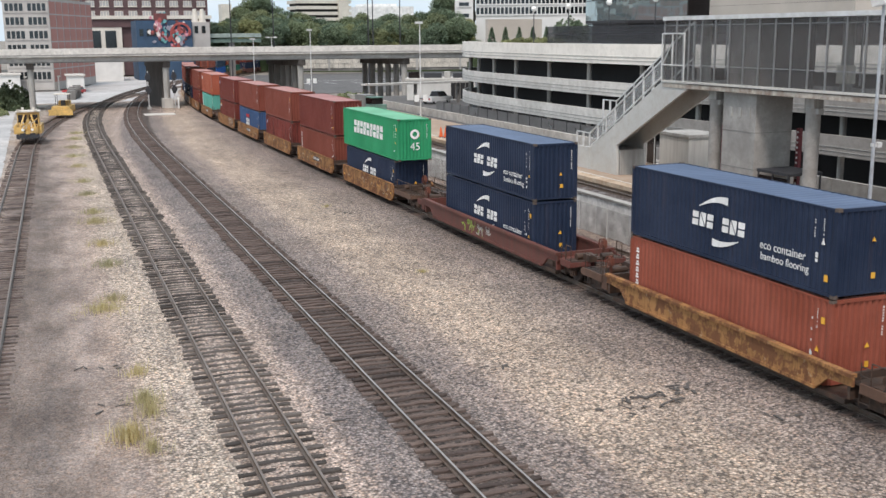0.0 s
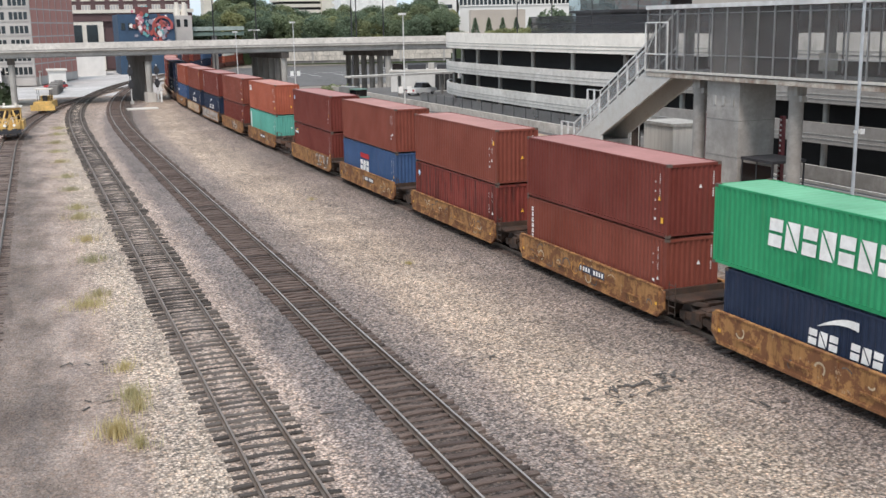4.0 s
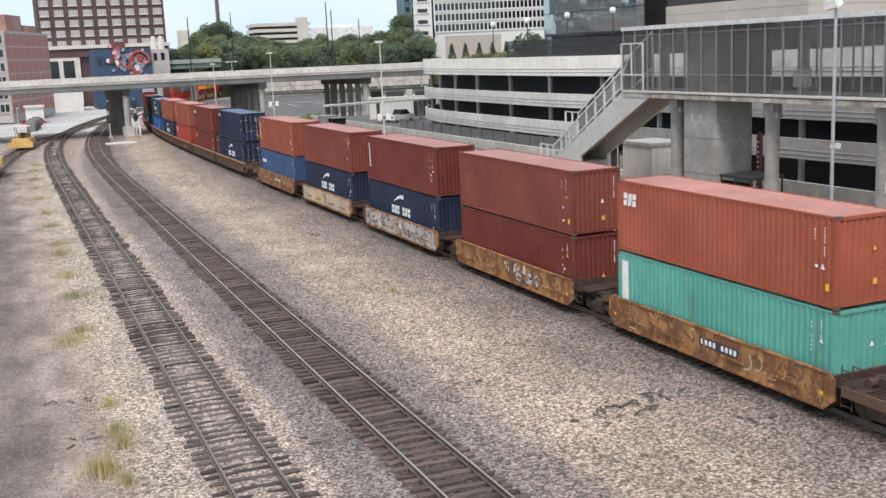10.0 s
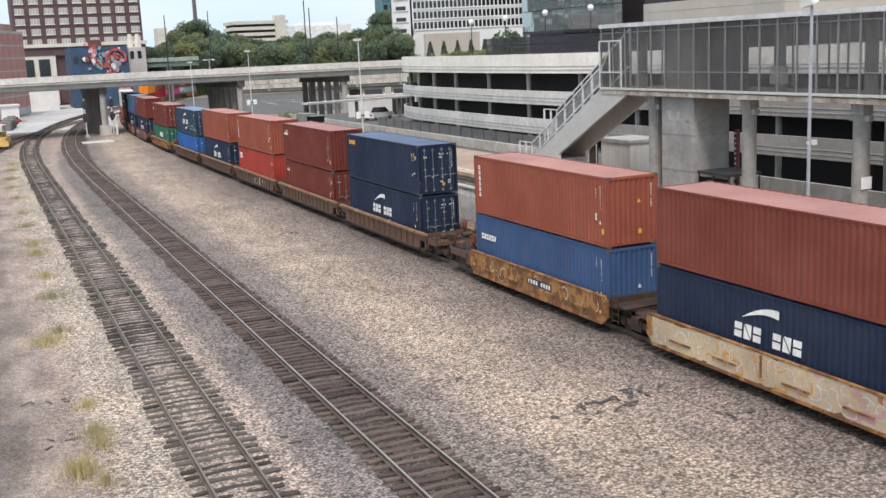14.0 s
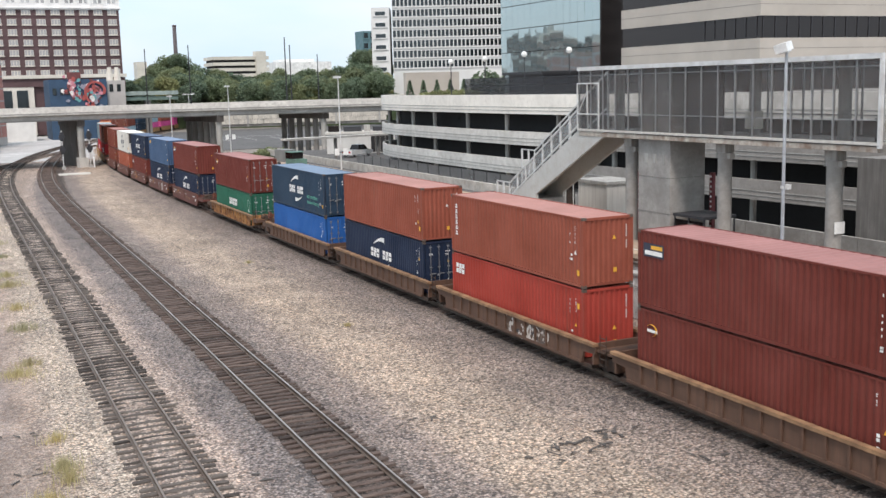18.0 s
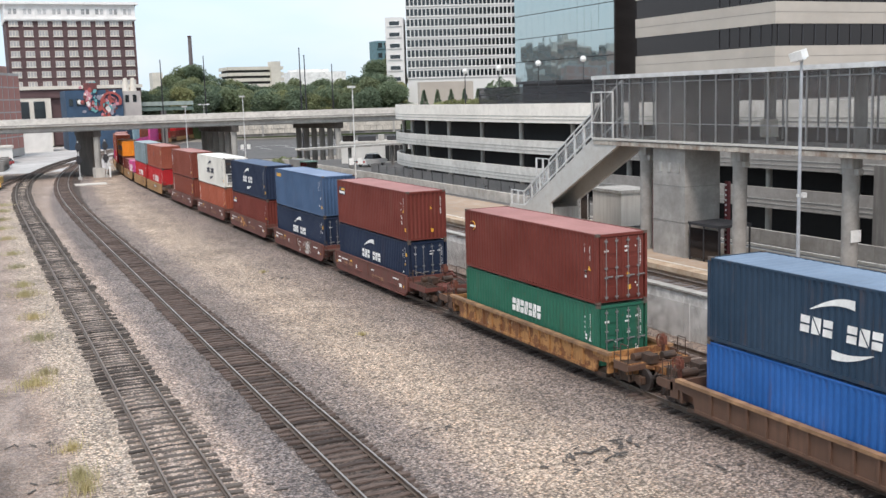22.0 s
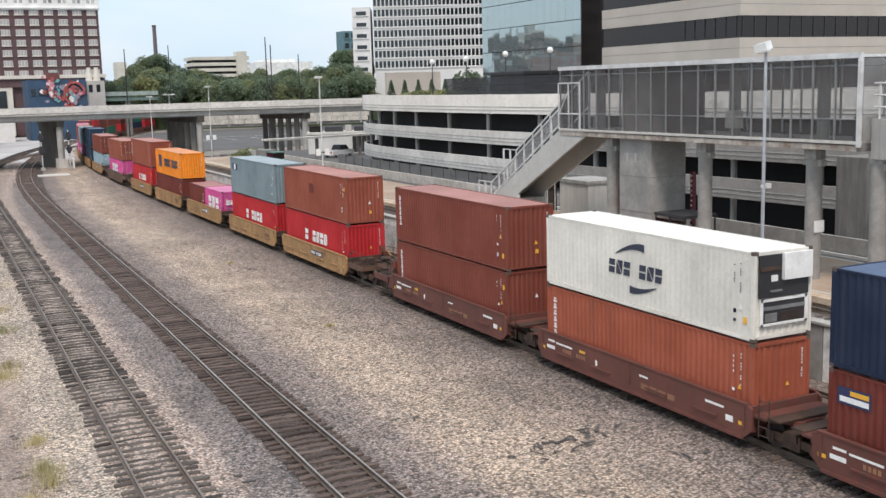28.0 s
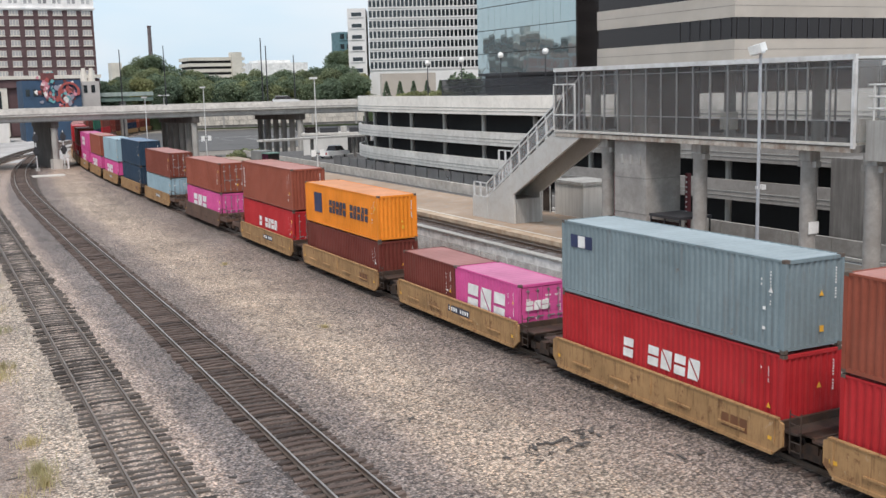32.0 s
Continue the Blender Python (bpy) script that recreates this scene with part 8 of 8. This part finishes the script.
for k in range(6):
    part("block", boxes((0.3 * k, 1.5 + 0.3 * k, 2.3 * k, 2.3 * k + 2.2, 0, 1.8 + 0.25 * (k % 3))), CONCRETE_DARK, HEAP)
for k, (x, y, c) in enumerate(((7.5, 238, ("red_car_paint", (0.4, 0.05, 0.05))),)):
    car("parked_car", ("red" if k == 0 else "white") + " car parked in the yard beyond the overpass", 4.6, 1.8, 1.5, c, False, (x, y, GROUND_Z + 0.06, 0, 0, 60 + 30 * k))

# a car that drives along the overpass
BRIDGE_CAR = car("white_car", "white car driving along the overpass", 4.6, 1.8, 1.45, ("white_car_paint", (0.75, 0.75, 0.74)), False)

# cart and cones on the platform, posts of a wire fence before the retaining wall
CART = thing("utility_cart", "small green utility cart with a grey box body on the platform", "cart", at=(37.6, 120.5, 2.25, 0, 0, 8))
part("bed_box", boxes((-0.75, 0.75, 1.2, 4.2, 0.75, 2.2)), surface("grey_cart_box", (0.2, 0.2, 0.19), 0.7), CART, "grey box body")
part("hood", boxes((-0.75, 0.75, -1.6, 1.1, 0.55, 1.2)), surface("green_cart_paint", (0.12, 0.22, 0.18), 0.5), CART, "grey-green front")
part("cab", boxes((-0.72, 0.72, -0.6, 1.1, 1.2, 1.95)), GLASS_DARK, CART)
part("roof", boxes((-0.8, 0.8, -0.7, 1.15, 1.95, 2.05)), MADE["green_cart_paint"], CART)
for x in (-0.7, 0.7):
    for y in (-1.0, 3.2):
        bm = bmesh.new()
        rod(bm, (x - 0.1, y, 0.36), (x + 0.1, y, 0.36), 0.36, 14)
        part("wheel", bm, METAL_DARK, CART)
CONE = thing("traffic_cone", "orange traffic cone standing on the platform", "cone", "cones on the platform", (34.8, 108.8, 2.25))
bm = bmesh.new()
rod(bm, (0, 0, 0.04), (0, 0, 0.95), 0.2, 12, 0.04)
part("body", bm, surface("cone_orange", (0.75, 0.13, 0.03), 0.5), CONE)
part("base", boxes((-0.26, 0.26, -0.26, 0.26, 0, 0.05)), METAL_DARK, CONE)
copy_thing(CONE, pose(34.55, 90.6, 2.25))
copy_thing(CONE, pose(34.75, 89.9, 2.25))
WIRE = thing("wire_fence", "thin chain-link fence beside the retaining wall", "fence", kind="structure")
CHAIN = mesh_screen("chain_link_wire", (0.35, 0.35, 0.34), 0.16)
for k in range(14):
    y = 36 + k * 3.4
    bm = bmesh.new()
    rod(bm, (30.55, y, GROUND_Z), (30.55, y, 1.55), 0.03, 6)
    part("post", bm, GALV, WIRE)
    part("mesh_panel", boxes((30.545, 30.555, y + 0.03, y + 3.37, GROUND_Z + 0.1, 1.5)), CHAIN, WIRE)

# ---- sleepers ----
def tie_wood(name, tones):
    """Split, weathered timber; each sleeper its own tone."""
    m, nt, b = nodes_of(name)
    info = nt.nodes.new("ShaderNodeObjectInfo")
    v = coords(nt, "Object", (0.5, 5.0, 5.0))
    own = ramp(nt, info.outputs["Random"], [(k / (len(tones) - 1), c) for k, c in enumerate(tones)])
    mv = nt.nodes.new("ShaderNodeVectorMath")
    nt.links.new(v, mv.inputs[0])
    sc = nt.nodes.new("ShaderNodeMath")
    sc.operation = "MULTIPLY"
    sc.inputs[1].default_value = 90.0
    nt.links.new(info.outputs["Random"], sc.inputs[0])
    nt.links.new(sc.outputs[0], mv.inputs[1])
    g = noise_tex(nt, mv.outputs[0], 4.0, 6, 0.7)
    col = mixed(nt, own, ramp(nt, g, [(0.3, grey(0.35)), (0.5, grey(0.95)), (0.7, grey(1.35))]), 0.95, "MULTIPLY")
    dust = ramp(nt, noise_tex(nt, coords(nt), 1.3, 5, 0.7), [(0.6, grey(0)), (0.82, grey(0.35))])
    col = mixed(nt, col, (0.3, 0.27, 0.235), dust)
    nt.links.new(col, b.inputs["Base Color"])
    b.inputs["Roughness"].default_value = 0.9
    bumped(nt, b, g, 0.6, 0.02)
    return m


WOOD_GREY = tie_wood("weathered_sleeper_wood", [(0.026, 0.021, 0.018), (0.075, 0.062, 0.054), (0.125, 0.106, 0.092), (0.05, 0.041, 0.036)])
WOOD_BROWN = tie_wood("tarred_sleeper_wood", [(0.036, 0.025, 0.021), (0.095, 0.066, 0.055), (0.135, 0.098, 0.082), (0.065, 0.045, 0.038)])


def sleeper_mesh(k, mat):
    rnd = random.Random(40 + k)
    bm = bmesh.new()
    n = 8
    rows = []
    for i in range(n):
        x = -1.3 + 2.6 * i / (n - 1)
        w = 0.118 + rnd.uniform(-0.02, 0.012) - (0.02 if i in (0, n - 1) else 0.0)
        t = rnd.uniform(-0.035, 0.008)
        end = rnd.uniform(-0.05, 0.05) if i in (0, n - 1) else 0.0
        rows.append([bm.verts.new((x + end + rnd.uniform(-0.015, 0.015), y * w + rnd.uniform(-0.014, 0.014), z + (t + rnd.uniform(-0.012, 0.006) if z > -0.1 else 0))) for y, z in ((-1, -0.18), (-1, -0.025), (-0.7, 0.0), (0.7, 0.0), (1, -0.025), (1, -0.18))])
    for a, b in zip(rows, rows[1:]):
        for j in range(5):
            bm.faces.new((a[j], a[j + 1], b[j + 1], b[j]))
    bm.faces.new(rows[0])
    bm.faces.new(rows[-1][::-1])
    return finish("sleeper", bm, mat)


def lay_sleepers(key, mat, pitch, s_from, s_to, count, lift=0.0, seed=5, drop=0.0, wide=1.0, loose=1.0):
    rnd = random.Random(seed)
    meshes = [sleeper_mesh(k + 10 * seed, mat) for k in range(6)]
    line, top = LINES[key], TRACKS[key]
    s, k, rest = s_from, 0, bmesh.new()
    while s < s_to:
        x, y, turn = along(line, s)
        m = pose(x + rnd.uniform(-0.05, 0.05) * loose, y, -0.15 + lift + rnd.uniform(-0.035, 0.006) - drop, rnd.uniform(-1, 1), rnd.uniform(-0.4, 0.4), turn + rnd.uniform(-1.6, 1.6) * loose) @ Matrix.Diagonal((wide, 1, 1, 1))
        if k < count:
            q = part("sleeper", meshes[k % 6] if rnd.random() < 0.5 else meshes[rnd.randrange(6)], None, top)
            q.matrix_basis = m
        else:
            box(rest, -1.3, 1.3, -0.115, 0.115, -0.18, 0.0, m)
        k += 1
        s += pitch * rnd.uniform(1 - 0.14 * loose, 1 + 0.14 * loose)
    if rest.verts:
        tagged(part("sleepers", rest, mat, top), kind="stuff")
    else:
        rest.free()


lay_sleepers("a", WOOD_GREY, 0.545, 38.0, 290.0, 300, seed=5, drop=0.015, loose=1.9)
lay_sleepers("b", WOOD_BROWN, 0.5, 38.0, 290.0, 300, seed=6)
lay_sleepers("train", WOOD_BROWN, 0.52, 76.0, 330.0, 160, seed=7)
lay_sleepers("second", WOOD_BROWN, 0.52, 44.0, 260.0, 160, seed=8)
lay_sleepers("left", WOOD_BROWN, 0.54, 55.0, 230.0, 200, seed=9, drop=0.02)
lay_sleepers("station", WOOD_BROWN, 0.55, 44.0, 160.0, 100, 1.98, seed=10, wide=0.86)


# ---- what moves ----
def motions():
    line = LINES["train"]
    for ob, s, z in MOVING:
        rows = []
        for t in range(0, 33):
            x, y, turn = along(line, s - SPEED * t + 60.0)
            over = min(0.0, s - SPEED * t + 60.0)
            rows.append((float(t), pose(x, y + over, z, 0, 0, turn)))
        walk(ob, rows)
    rows = []
    for t in range(0, 33):
        x = 58.0 + 14.6 * (t - 32.0)
        y = 177.5 - 0.0026 * max(0.0, x - 8.0) ** 2 + 5.0
        rows.append((float(t), pose(x, y, 9.16, 0, 0, -90 - 0.0052 * max(0.0, x - 8.0) * 57.3)))
    walk(BRIDGE_CAR, rows)


motions()
